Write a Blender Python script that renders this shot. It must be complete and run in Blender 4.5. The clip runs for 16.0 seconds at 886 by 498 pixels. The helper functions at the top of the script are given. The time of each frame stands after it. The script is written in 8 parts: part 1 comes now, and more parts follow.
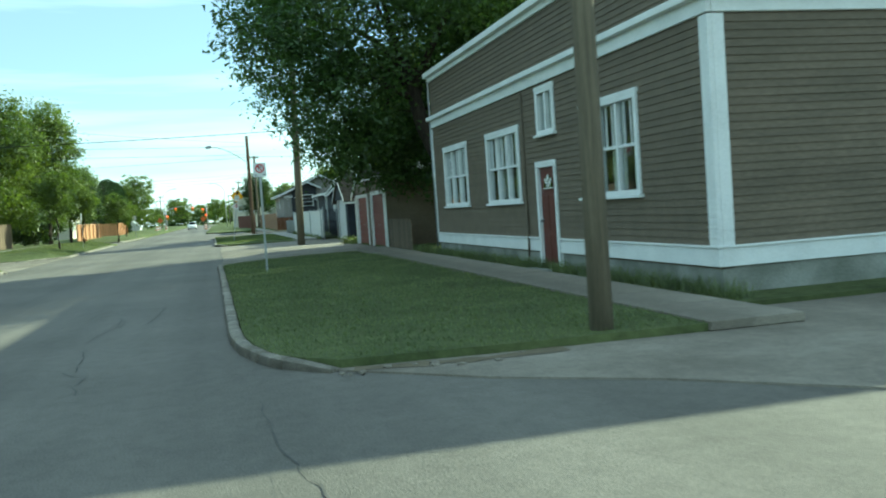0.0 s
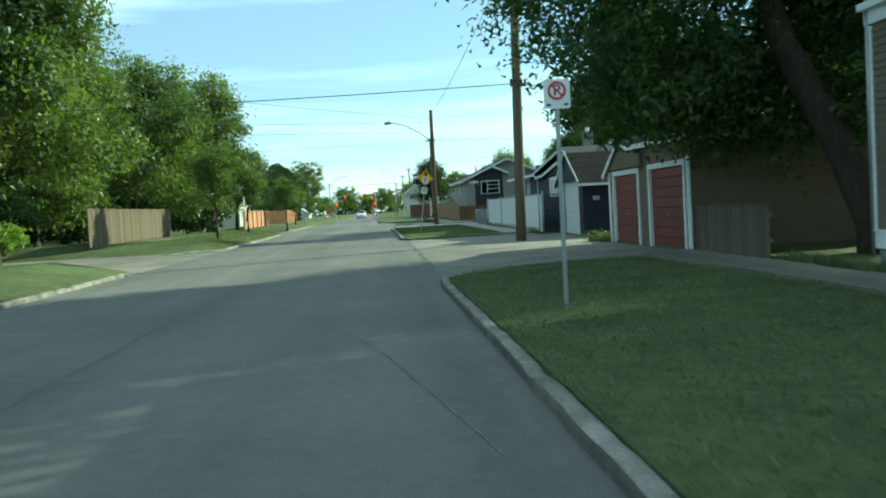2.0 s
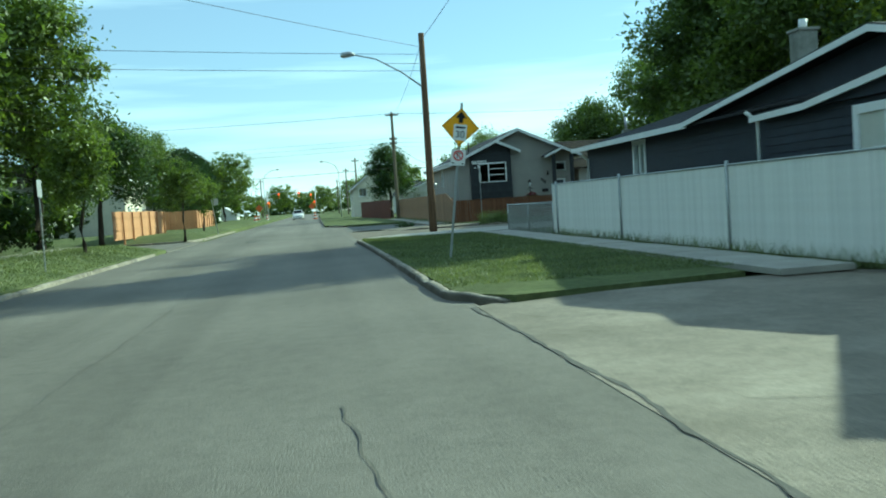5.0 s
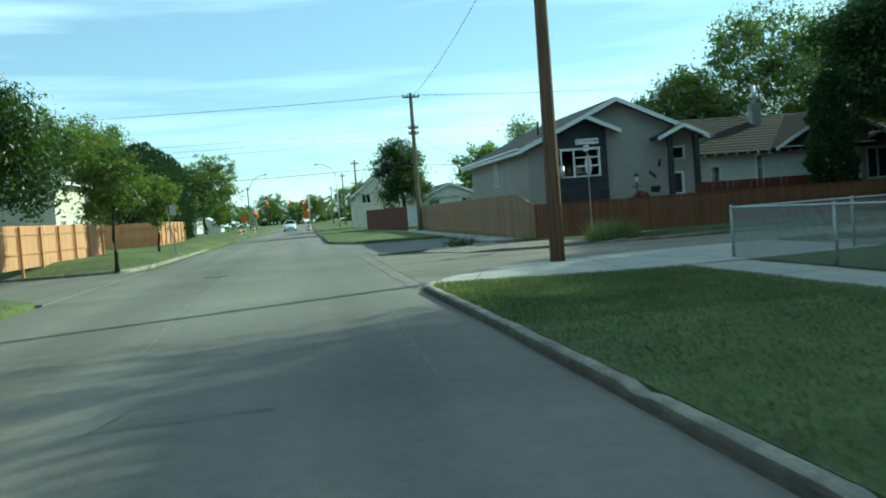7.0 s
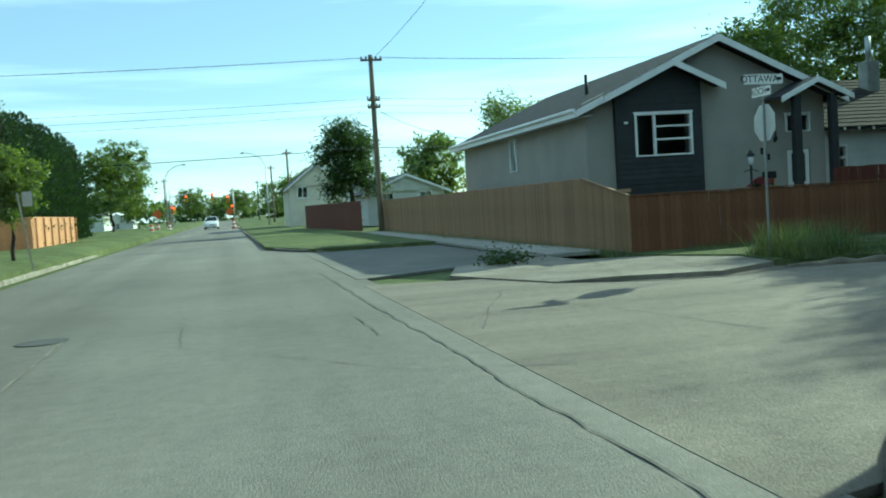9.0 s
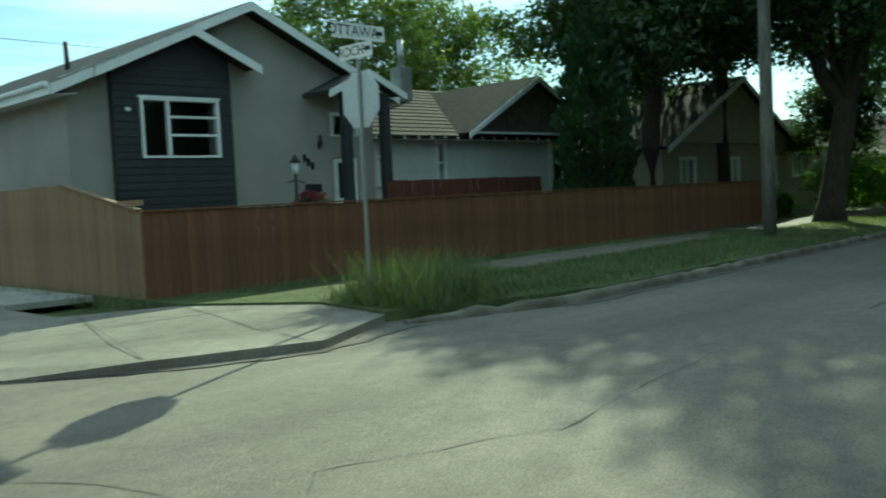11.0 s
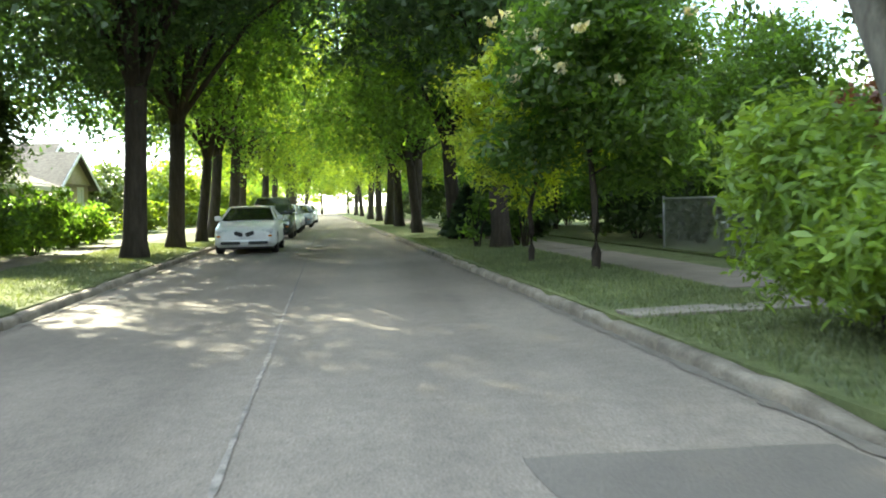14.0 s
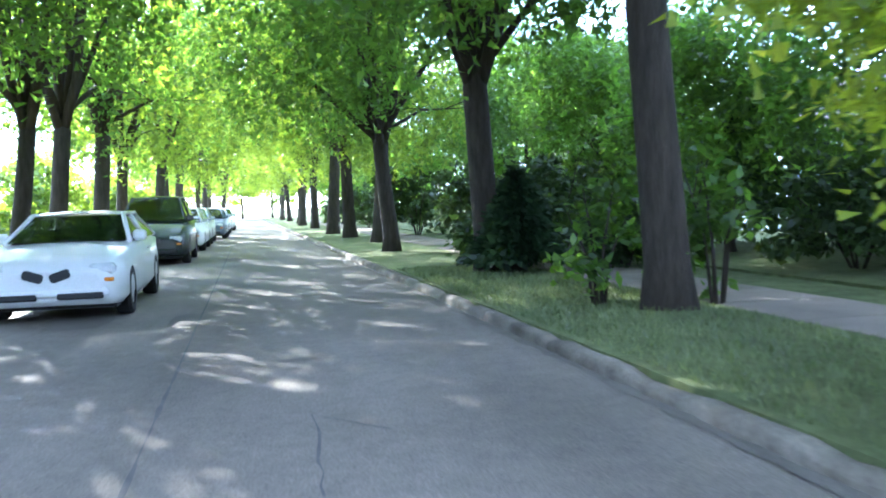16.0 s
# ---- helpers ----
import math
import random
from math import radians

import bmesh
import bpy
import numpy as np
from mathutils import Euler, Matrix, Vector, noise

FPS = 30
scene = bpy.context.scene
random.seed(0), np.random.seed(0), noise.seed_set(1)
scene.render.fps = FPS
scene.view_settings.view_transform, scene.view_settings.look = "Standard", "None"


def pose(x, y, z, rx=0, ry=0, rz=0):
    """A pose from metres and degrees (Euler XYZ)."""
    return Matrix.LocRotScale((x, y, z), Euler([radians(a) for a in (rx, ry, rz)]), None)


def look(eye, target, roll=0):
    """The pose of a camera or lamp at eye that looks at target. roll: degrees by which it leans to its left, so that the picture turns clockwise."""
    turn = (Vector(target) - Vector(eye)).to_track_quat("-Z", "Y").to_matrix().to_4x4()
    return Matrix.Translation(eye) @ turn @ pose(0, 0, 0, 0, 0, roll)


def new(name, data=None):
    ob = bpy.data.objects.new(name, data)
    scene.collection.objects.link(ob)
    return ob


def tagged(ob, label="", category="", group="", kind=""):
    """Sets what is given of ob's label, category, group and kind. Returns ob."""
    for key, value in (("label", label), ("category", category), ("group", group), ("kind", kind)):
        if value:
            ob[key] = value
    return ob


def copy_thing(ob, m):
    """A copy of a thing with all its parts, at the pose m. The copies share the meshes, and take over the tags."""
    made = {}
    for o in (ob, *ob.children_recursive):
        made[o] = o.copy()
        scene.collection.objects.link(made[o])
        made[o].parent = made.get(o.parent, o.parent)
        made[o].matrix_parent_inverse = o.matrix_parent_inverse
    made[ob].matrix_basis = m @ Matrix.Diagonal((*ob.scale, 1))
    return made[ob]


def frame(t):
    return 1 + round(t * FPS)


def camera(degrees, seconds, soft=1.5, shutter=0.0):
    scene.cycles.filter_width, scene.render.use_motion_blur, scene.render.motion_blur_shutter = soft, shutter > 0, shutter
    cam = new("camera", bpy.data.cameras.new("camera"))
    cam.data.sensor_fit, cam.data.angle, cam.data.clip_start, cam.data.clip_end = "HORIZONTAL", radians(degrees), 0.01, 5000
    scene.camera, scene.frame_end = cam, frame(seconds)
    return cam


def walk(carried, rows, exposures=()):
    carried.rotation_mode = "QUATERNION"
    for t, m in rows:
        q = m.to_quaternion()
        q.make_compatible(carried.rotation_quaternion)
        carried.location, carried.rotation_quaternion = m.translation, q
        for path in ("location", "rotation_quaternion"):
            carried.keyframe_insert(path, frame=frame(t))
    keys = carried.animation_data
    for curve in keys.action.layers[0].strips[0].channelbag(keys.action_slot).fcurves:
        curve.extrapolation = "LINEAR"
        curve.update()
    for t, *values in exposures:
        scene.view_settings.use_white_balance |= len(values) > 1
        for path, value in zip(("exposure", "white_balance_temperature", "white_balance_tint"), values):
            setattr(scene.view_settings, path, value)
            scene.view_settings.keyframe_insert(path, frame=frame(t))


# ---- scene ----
cam = camera(52.3, 16.0, 1.9, 0.2)
PATH = [
    (0, (0.2, 0.0, 1.482), (0.685, 1.938, 1.386), -3.9),
    (0.5, (0.116, 2.722, 1.446), (0.477, 4.687, 1.348), -3.7),
    (1, (-0.133, 5.844, 1.41), (0.091, 7.829, 1.313), -3.7),
    (1.5, (-0.51, 9.092, 1.407), (-0.36, 11.084, 1.316), -3.5),
    (2, (-0.844, 12.738, 1.407), (-0.707, 14.731, 1.314), -3.2),
    (2.5, (-1.217, 16.43, 1.338), (-1.051, 18.421, 1.248), -3.2),
    (3, (-1.327, 20.86, 1.401), (-1.121, 22.847, 1.313), -3.2),
    (3.5, (-1.242, 25.786, 1.361), (-1.0, 27.77, 1.275), -3.3),
    (4, (-1.324, 30.898, 1.441), (-1.058, 32.878, 1.339), -4.0),
    (4.2, (-1.452, 32.922, 1.415), (-1.177, 34.9, 1.311), -3.8),
    (6.3, (-1.762, 53.903, 1.331), (-1.486, 55.881, 1.232), -3.9),
    (6.5, (-1.937, 55.662, 1.322), (-1.653, 57.639, 1.23), -3.9),
    (7, (-2.091, 60.214, 1.446), (-1.795, 62.19, 1.36), -4.3),
    (7.5, (-2.281, 64.35, 1.54), (-1.971, 66.324, 1.451), -3.9),
    (8, (-2.39, 68.314, 1.533), (-2.062, 70.284, 1.437), -3.7),
    (8.2, (-2.388, 69.803, 1.515), (-2.051, 71.772, 1.418), -3.8),
    (10.3, (-1.277, 78.987, 1.454), (-0.274, 80.713, 1.341), -2.7),
    (10.5, (-0.912, 79.54, 1.443), (0.21, 81.192, 1.328), -2.7),
    (11, (0.37, 80.947, 1.397), (1.777, 82.363, 1.278), -2.8),
    (11.2, (0.904, 81.253, 1.424), (2.411, 82.562, 1.301), -2.7),
    (11.5, (1.529, 81.702, 1.466), (3.179, 82.825, 1.338), -2.2),
    (12, (3.047, 82.472, 1.449), (4.885, 83.253, 1.329), -2.0),
    (12.5, (4.462, 83.053, 1.443), (6.41, 83.492, 1.327), -1.7),
    (13, (6.268, 83.427, 1.44), (8.26, 83.569, 1.328), -1.9),
    (13.5, (8.625, 83.702, 1.435), (10.621, 83.649, 1.321), -1.8),
    (14, (11.126, 83.979, 1.306), (13.118, 83.828, 1.205), -1.4),
    (14.5, (14.315, 84.098, 1.339), (16.303, 83.901, 1.232), -1.4),
    (15, (17.901, 84.252, 1.301), (19.885, 84.013, 1.204), -1.7),
    (15.5, (21.37, 84.35, 1.305), (23.349, 84.073, 1.202), -2.3),
    (16, (25.2, 84.6, 1.321), (27.172, 84.283, 1.22), -1.8),
]
walk(cam, [(t, look(eye, target, roll)) for t, eye, target, roll in PATH], [(0.0, 1.35, 5700, -28), (1.5, 1.15, 5600, -28), (3.5, 1.0, 5300, -32), (8.2, 0.95, 5300, -31), (9.5, 1.1, 5300, -31), (10.5, 1.0, 5350, -31), (11.2, 1.15, 5900, -33), (11.8, 1.3, 6000, -32), (12.4, 1.05, 6100, -30), (13.0, 2.6, 6300, -21), (13.5, 3.15, 6500, -9), (14.2, 3.45, 6500, -3), (14.7, 3.75, 5700, 0), (15.5, 4.2, 5100, 2), (16.0, 4.3, 4950, 8)])

# ---- world, sun ----
SUN_EL, SUN_AZ = radians(27.2), radians(60.5)
world = bpy.data.worlds.new("world")
scene.world = world
world.use_nodes = True
wn, wl = world.node_tree.nodes, world.node_tree.links
wn.clear()
w_out, w_bg, sky = wn.new("ShaderNodeOutputWorld"), wn.new("ShaderNodeBackground"), wn.new("ShaderNodeTexSky")
sky.sky_type, sky.sun_disc, sky.sun_elevation, sky.sun_rotation = "NISHITA", False, SUN_EL, SUN_AZ
sky.air_density, sky.dust_density, sky.ozone_density = 1.0, 0.15, 2.4
w_co, w_map, w_noise, w_ramp, w_mix = (wn.new("ShaderNodeTexCoord"), wn.new("ShaderNodeMapping"), wn.new("ShaderNodeTexNoise"),
                                       wn.new("ShaderNodeValToRGB"), wn.new("ShaderNodeMixRGB"))
w_map.inputs["Scale"].default_value = (0.9, 1.6, 11.0)
w_map.inputs["Rotation"].default_value = (0.1, 0.12, 0.3)
w_noise.inputs["Scale"].default_value, w_noise.inputs["Detail"].default_value = 1.6, 6.0
w_ramp.color_ramp.elements[0].position, w_ramp.color_ramp.elements[1].position = 0.45, 0.68
w_ramp.color_ramp.elements[1].color = (0.75, 0.75, 0.75, 1)
w_mix.inputs[2].default_value = (5.0, 5.4, 5.8, 1)
wl.new(w_co.outputs["Generated"], w_map.inputs["Vector"])
wl.new(w_map.outputs[0], w_noise.inputs["Vector"])
wl.new(w_noise.outputs["Fac"], w_ramp.inputs[0])
wl.new(w_ramp.outputs[0], w_mix.inputs[0])
w_haze = wn.new("ShaderNodeMixRGB")
w_haze.inputs[0].default_value, w_haze.inputs[2].default_value = 0.65, (1.55, 1.52, 1.95, 1)
wl.new(sky.outputs[0], w_haze.inputs[1])
wl.new(w_haze.outputs[0], w_mix.inputs[1])
wl.new(w_mix.outputs[0], w_bg.inputs[0])
wl.new(w_bg.outputs[0], w_out.inputs[0])
w_bg.inputs[1].default_value = 0.145
sun_data = bpy.data.lights.new("sun", "SUN")
sun_data.energy, sun_data.angle, sun_data.color = 3.8, radians(0.6), (1.0, 0.88, 0.7)
sun = new("sun", sun_data)
sun.matrix_world = look((0, 0, 60), (-60 * math.sin(SUN_AZ) * math.cos(SUN_EL), -60 * math.cos(SUN_AZ) * math.cos(SUN_EL), 60 - 60 * math.sin(SUN_EL)))


# ---- materials ----
def material(name, base, other=None, scale=3.0, rough=0.8, bump=0.2, fine=40.0, metal=0.0, spec=0.3, mix=0.5, island=0.0, stretch=None, tone=0.0, streak=None, speck=0.0, grit=0.35):
    """Two-scale noise between two colours, with fine grain and relief. island: how far pieces differ; tone: large stains; streak: wheel-worn lines; speck: mottling."""
    m = bpy.data.materials.new(name)
    m.use_nodes = True
    n, l = m.node_tree.nodes, m.node_tree.links
    b = n["Principled BSDF"]
    b.inputs["Roughness"].default_value, b.inputs["Metallic"].default_value = rough, metal
    b.inputs["Specular IOR Level"].default_value = spec
    other = other or tuple(c * 0.8 for c in base)
    co = n.new("ShaderNodeTexCoord")
    src = co.outputs["Object"]
    if stretch:
        mp = n.new("ShaderNodeMapping")
        mp.inputs["Scale"].default_value = stretch
        l.new(src, mp.inputs["Vector"])
        src = mp.outputs[0]
    big, small = n.new("ShaderNodeTexNoise"), n.new("ShaderNodeTexNoise")
    big.inputs["Scale"].default_value, big.inputs["Detail"].default_value = scale, 5
    small.inputs["Scale"].default_value, small.inputs["Detail"].default_value = fine, 4
    for q in (big, small):
        l.new(src, q.inputs["Vector"])
    ramp = n.new("ShaderNodeValToRGB")
    ramp.color_ramp.elements[0].position, ramp.color_ramp.elements[1].position = 0.5 - mix / 2, 0.5 + mix / 2
    ramp.color_ramp.elements[0].color, ramp.color_ramp.elements[1].color = (*other, 1), (*base, 1)
    l.new(big.outputs["Fac"], ramp.inputs[0])
    grain = n.new("ShaderNodeMixRGB")
    grain.blend_type = "OVERLAY"
    grain.inputs[0].default_value = grit
    l.new(ramp.outputs[0], grain.inputs[1])
    l.new(small.outputs["Fac"], grain.inputs[2])
    last = grain.outputs[0]
    for scale_of, size, low, rough_of in ((streak, 1.0, 0.82, 0.5), ((1, 1, 1) if speck else None, 5.0, 1 - speck, 0.75)):
        if scale_of:
            mp, st, sr, sm = n.new("ShaderNodeMapping"), n.new("ShaderNodeTexNoise"), n.new("ShaderNodeValToRGB"), n.new("ShaderNodeMixRGB")
            mp.inputs["Scale"].default_value = scale_of
            st.inputs["Scale"].default_value, st.inputs["Detail"].default_value, st.inputs["Roughness"].default_value = size, 8, rough_of
            l.new(co.outputs["Object"], mp.inputs["Vector"])
            l.new(mp.outputs[0], st.inputs["Vector"])
            sr.color_ramp.elements[0].position, sr.color_ramp.elements[1].position = 0.36, 0.6
            sr.color_ramp.elements[0].color, sr.color_ramp.elements[1].color = (low, low, low, 1), (1.08, 1.08, 1.08, 1)
            l.new(st.outputs["Fac"], sr.inputs[0])
            sm.blend_type, sm.inputs[0].default_value = "MULTIPLY", 1.0
            l.new(last, sm.inputs[1])
            l.new(sr.outputs[0], sm.inputs[2])
            last = sm.outputs[0]
    if tone:
        st, sr, sm = n.new("ShaderNodeTexNoise"), n.new("ShaderNodeValToRGB"), n.new("ShaderNodeMixRGB")
        st.inputs["Scale"].default_value, st.inputs["Detail"].default_value = scale * 0.17, 3
        l.new(co.outputs["Object"], st.inputs["Vector"])
        sr.color_ramp.elements[0].position, sr.color_ramp.elements[1].position = 0.35, 0.65
        v = 1 - tone
        sr.color_ramp.elements[0].color, sr.color_ramp.elements[1].color = (v, v, v, 1), (1, 1, 1, 1)
        l.new(st.outputs["Fac"], sr.inputs[0])
        sm.blend_type, sm.inputs[0].default_value = "MULTIPLY", 1.0
        l.new(last, sm.inputs[1])
        l.new(sr.outputs[0], sm.inputs[2])
        last = sm.outputs[0]
    if island:
        info, hsv, mth = n.new("ShaderNodeObjectInfo"), n.new("ShaderNodeHueSaturation"), n.new("ShaderNodeMapRange")
        mth.inputs[3].default_value, mth.inputs[4].default_value = 1 - island, 1 + island
        l.new(info.outputs["Random"], mth.inputs[0])
        l.new(mth.outputs[0], hsv.inputs["Value"])
        l.new(last, hsv.inputs["Color"])
        last = hsv.outputs[0]
    l.new(last, b.inputs["Base Color"])
    if bump:
        bp = n.new("ShaderNodeBump")
        bp.inputs["Strength"].default_value, bp.inputs["Distance"].default_value = bump, 0.02
        l.new(small.outputs["Fac"], bp.inputs["Height"])
        l.new(bp.outputs[0], b.inputs["Normal"])
    return m


def leaf_material(name, base, other, glow=0.45, seed_scale=0.35, through_tint=(2.3, 2.1, 0.6)):
    """Leaves: diffuse and translucent, with tone by clump and by leaf."""
    m = bpy.data.materials.new(name)
    m.use_nodes = True
    n, l = m.node_tree.nodes, m.node_tree.links
    n.remove(n["Principled BSDF"])
    geo, nz, ramp, hsv, mr = (n.new("ShaderNodeNewGeometry"), n.new("ShaderNodeTexNoise"), n.new("ShaderNodeValToRGB"), n.new("ShaderNodeHueSaturation"), n.new("ShaderNodeMapRange"))
    nz.inputs["Scale"].default_value, nz.inputs["Detail"].default_value = seed_scale, 3
    l.new(geo.outputs["Position"], nz.inputs["Vector"])
    ramp.color_ramp.elements[0].position, ramp.color_ramp.elements[1].position = 0.35, 0.65
    ramp.color_ramp.elements[0].color, ramp.color_ramp.elements[1].color = (*other, 1), (*base, 1)
    l.new(nz.outputs["Fac"], ramp.inputs[0])
    mr.inputs[3].default_value, mr.inputs[4].default_value = 0.65, 1.35
    l.new(geo.outputs["Random Per Island"], mr.inputs[0])
    l.new(mr.outputs[0], hsv.inputs["Value"])
    l.new(ramp.outputs[0], hsv.inputs["Color"])
    d, t, g, mx, ad = n.new("ShaderNodeBsdfDiffuse"), n.new("ShaderNodeBsdfTranslucent"), n.new("ShaderNodeBsdfGlossy"), n.new("ShaderNodeMixShader"), n.new("ShaderNodeMixShader")
    warm = n.new("ShaderNodeMixRGB")
    warm.blend_type, warm.inputs[0].default_value, warm.inputs[2].default_value = "MULTIPLY", 1.0, (*through_tint, 1)
    l.new(hsv.outputs[0], d.inputs[0])
    l.new(hsv.outputs[0], warm.inputs[1])
    l.new(warm.outputs[0], t.inputs[0])
    g.inputs["Roughness"].default_value = 0.45
    mx.inputs[0].default_value = glow
    l.new(d.outputs[0], mx.inputs[1])
    l.new(t.outputs[0], mx.inputs[2])
    ad.inputs[0].default_value = 0.04
    l.new(mx.outputs[0], ad.inputs[1])
    l.new(g.outputs[0], ad.inputs[2])
    l.new(ad.outputs[0], n["Material Output"].inputs[0])
    return m


def glass_material(name, tint=(0.9, 0.95, 0.95), rough=0.02):
    m = bpy.data.materials.new(name)
    m.use_nodes = True
    b = m.node_tree.nodes["Principled BSDF"]
    b.inputs["Base Color"].default_value = (*tint, 1)
    b.inputs["Roughness"].default_value, b.inputs["Transmission Weight"].default_value, b.inputs["IOR"].default_value = rough, 1.0, 1.45
    return m


def glow_material(name, colour, strength):
    m = bpy.data.materials.new(name)
    m.use_nodes = True
    b = m.node_tree.nodes["Principled BSDF"]
    b.inputs["Base Color"].default_value = (*colour, 1)
    b.inputs["Emission Color"].default_value, b.inputs["Emission Strength"].default_value = (*colour, 1), strength
    return m


M_ASPHALT = material("asphalt", (0.21, 0.194, 0.167), (0.15, 0.139, 0.12), 0.35, 0.85, 0.5, 70, mix=0.55, tone=0.24, streak=(0.75, 0.02, 1), speck=0.12, grit=0.75)
M_OLDROAD = material("worn_pavement", (0.222, 0.192, 0.154), (0.155, 0.135, 0.109), 0.4, 0.88, 0.5, 60, mix=0.5, tone=0.2, streak=(0.03, 0.8, 1), speck=0.14, grit=0.75)
M_DARKPATCH = material("asphalt_patch", (0.09, 0.09, 0.088), (0.06, 0.06, 0.06), 2, 0.9, 0.4, 70)
M_PAD = material("old_dark_asphalt", (0.19, 0.18, 0.16), (0.13, 0.125, 0.11), 1.5, 0.9, 0.4, 60, tone=0.2)
M_APRON = material("concrete_apron", (0.34, 0.304, 0.248), (0.185, 0.161, 0.127), 0.8, 0.88, 0.6, 60, mix=0.5, tone=0.36, speck=0.16, grit=0.7)
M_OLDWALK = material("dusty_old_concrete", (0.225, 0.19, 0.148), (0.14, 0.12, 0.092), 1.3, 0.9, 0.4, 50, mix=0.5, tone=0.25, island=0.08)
M_BROWNSIDE = material("tan_siding", (0.36, 0.31, 0.24), (0.28, 0.24, 0.185), 2, 0.8, 0.15, 40, stretch=(1, 1, 6))
M_CONCRETE = material("pale_concrete", (0.41, 0.39, 0.345), (0.29, 0.277, 0.25), 1.5, 0.85, 0.25, 60, tone=0.12, island=0.06)
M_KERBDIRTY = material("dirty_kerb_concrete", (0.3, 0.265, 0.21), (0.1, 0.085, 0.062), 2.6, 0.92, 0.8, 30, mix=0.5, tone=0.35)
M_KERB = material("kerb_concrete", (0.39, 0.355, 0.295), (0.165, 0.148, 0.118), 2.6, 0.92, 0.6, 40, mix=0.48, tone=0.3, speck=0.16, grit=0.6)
# gutter grime and the west face's shade, both put into this darker colour
M_KERBFACE = material("grimy_shaded_kerb_face", (0.17, 0.15, 0.118), (0.08, 0.071, 0.057), 2.4, 0.95, 0.7, 40, mix=0.5, tone=0.3, speck=0.15)
M_CRACK = material("crack_tar", (0.075, 0.072, 0.066), (0.12, 0.115, 0.105), 8, 0.9, 0.2, 60)
M_GRASS = material("lawn", (0.178, 0.2, 0.085), (0.1, 0.125, 0.052), 0.9, 0.95, 0.8, 90, mix=0.6, spec=0.1, tone=0.3, speck=0.35)
M_SOIL = material("soil_and_litter", (0.22, 0.185, 0.13), (0.12, 0.105, 0.07), 2.2, 0.95, 0.7, 60, spec=0.1)
M_BLADE = leaf_material("grass_blade", (0.152, 0.182, 0.08), (0.088, 0.114, 0.05), 0.35, 0.8, through_tint=(1.5, 1.5, 0.7))
M_DRYBLADE = leaf_material("weed_blade", (0.2, 0.22, 0.09), (0.1, 0.14, 0.05), 0.35, 0.8, through_tint=(1.5, 1.5, 0.7))
M_SIDING = material("olive_siding", (0.155, 0.125, 0.09), (0.12, 0.1, 0.072), 3, 0.75, 0.15, 30, island=0.07, stretch=(1, 0.3, 1))
M_WHITE = material("white_paint", (0.78, 0.79, 0.78), (0.66, 0.67, 0.66), 2, 0.55, 0.1, 30)
M_FOUND = material("stained_foundation", (0.32, 0.32, 0.29), (0.16, 0.165, 0.14), 1.6, 0.9, 0.4, 30, mix=0.35)
M_NAVY = material("navy_siding", (0.022, 0.028, 0.042), (0.017, 0.02, 0.03), 3, 0.65, 0.12, 40, island=0.1)
M_CHAR = material("charcoal_siding", (0.035, 0.038, 0.042), (0.025, 0.027, 0.03), 3, 0.6, 0.12, 40, island=0.1)
M_STUCCO = material("grey_stucco", (0.36, 0.34, 0.31), (0.3, 0.285, 0.26), 1.2, 0.92, 0.5, 120, tone=0.08)
M_STUCCO2 = material("cream_stucco", (0.62, 0.58, 0.47), (0.52, 0.49, 0.4), 1.2, 0.92, 0.4, 100)
M_REDDOOR = material("red_door_paint", (0.11, 0.032, 0.024), (0.085, 0.024, 0.019), 3, 0.5, 0.1, 30)
M_REDPANEL = material("red_panel_paint", (0.16, 0.035, 0.03), (0.12, 0.025, 0.022), 2, 0.5, 0.1, 30, island=0.06)
M_WHITESIDE = material("white_siding", (0.6, 0.61, 0.58), (0.5, 0.51, 0.49), 2, 0.6, 0.1, 40, island=0.03)
M_SHINGLE = material("grey_brown_shingle", (0.14, 0.125, 0.11), (0.08, 0.072, 0.065), 6, 0.95, 0.5, 90, island=0.14, spec=0.08)
M_SHINGLE2 = material("dark_shingle", (0.07, 0.07, 0.075), (0.045, 0.045, 0.05), 5, 0.95, 0.5, 90, island=0.14, spec=0.08)
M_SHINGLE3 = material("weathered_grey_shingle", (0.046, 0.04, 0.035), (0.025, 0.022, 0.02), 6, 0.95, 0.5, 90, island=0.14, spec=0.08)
M_DARKWOOD = material("streaked_grey_wood", (0.22, 0.165, 0.105), (0.07, 0.052, 0.036), 3, 0.9, 0.3, 20, mix=0.7, island=0.28, stretch=(5, 5, 0.5))
M_CEDAR = material("cedar_stain", (0.2, 0.095, 0.05), (0.12, 0.056, 0.03), 4, 0.75, 0.25, 20, island=0.16, stretch=(6, 6, 0.6))
M_TANWOOD = material("tan_fence_wood", (0.29, 0.19, 0.11), (0.19, 0.12, 0.067), 4, 0.8, 0.25, 20, island=0.14, stretch=(6, 6, 0.6))
M_ORANGEWOOD = material("orange_fence_wood", (0.52, 0.28, 0.14), (0.42, 0.22, 0.11), 3, 0.75, 0.2, 20, island=0.06, stretch=(5, 5, 0.6))
M_GREYWOOD = material("weathered_wood", (0.17, 0.135, 0.095), (0.08, 0.065, 0.046), 3, 0.9, 0.35, 20, island=0.2, stretch=(6, 6, 0.5))
M_REDWOOD = material("red_brown_fence", (0.13, 0.045, 0.03), (0.09, 0.032, 0.022), 3, 0.8, 0.25, 20, island=0.15, stretch=(6, 6, 0.6))
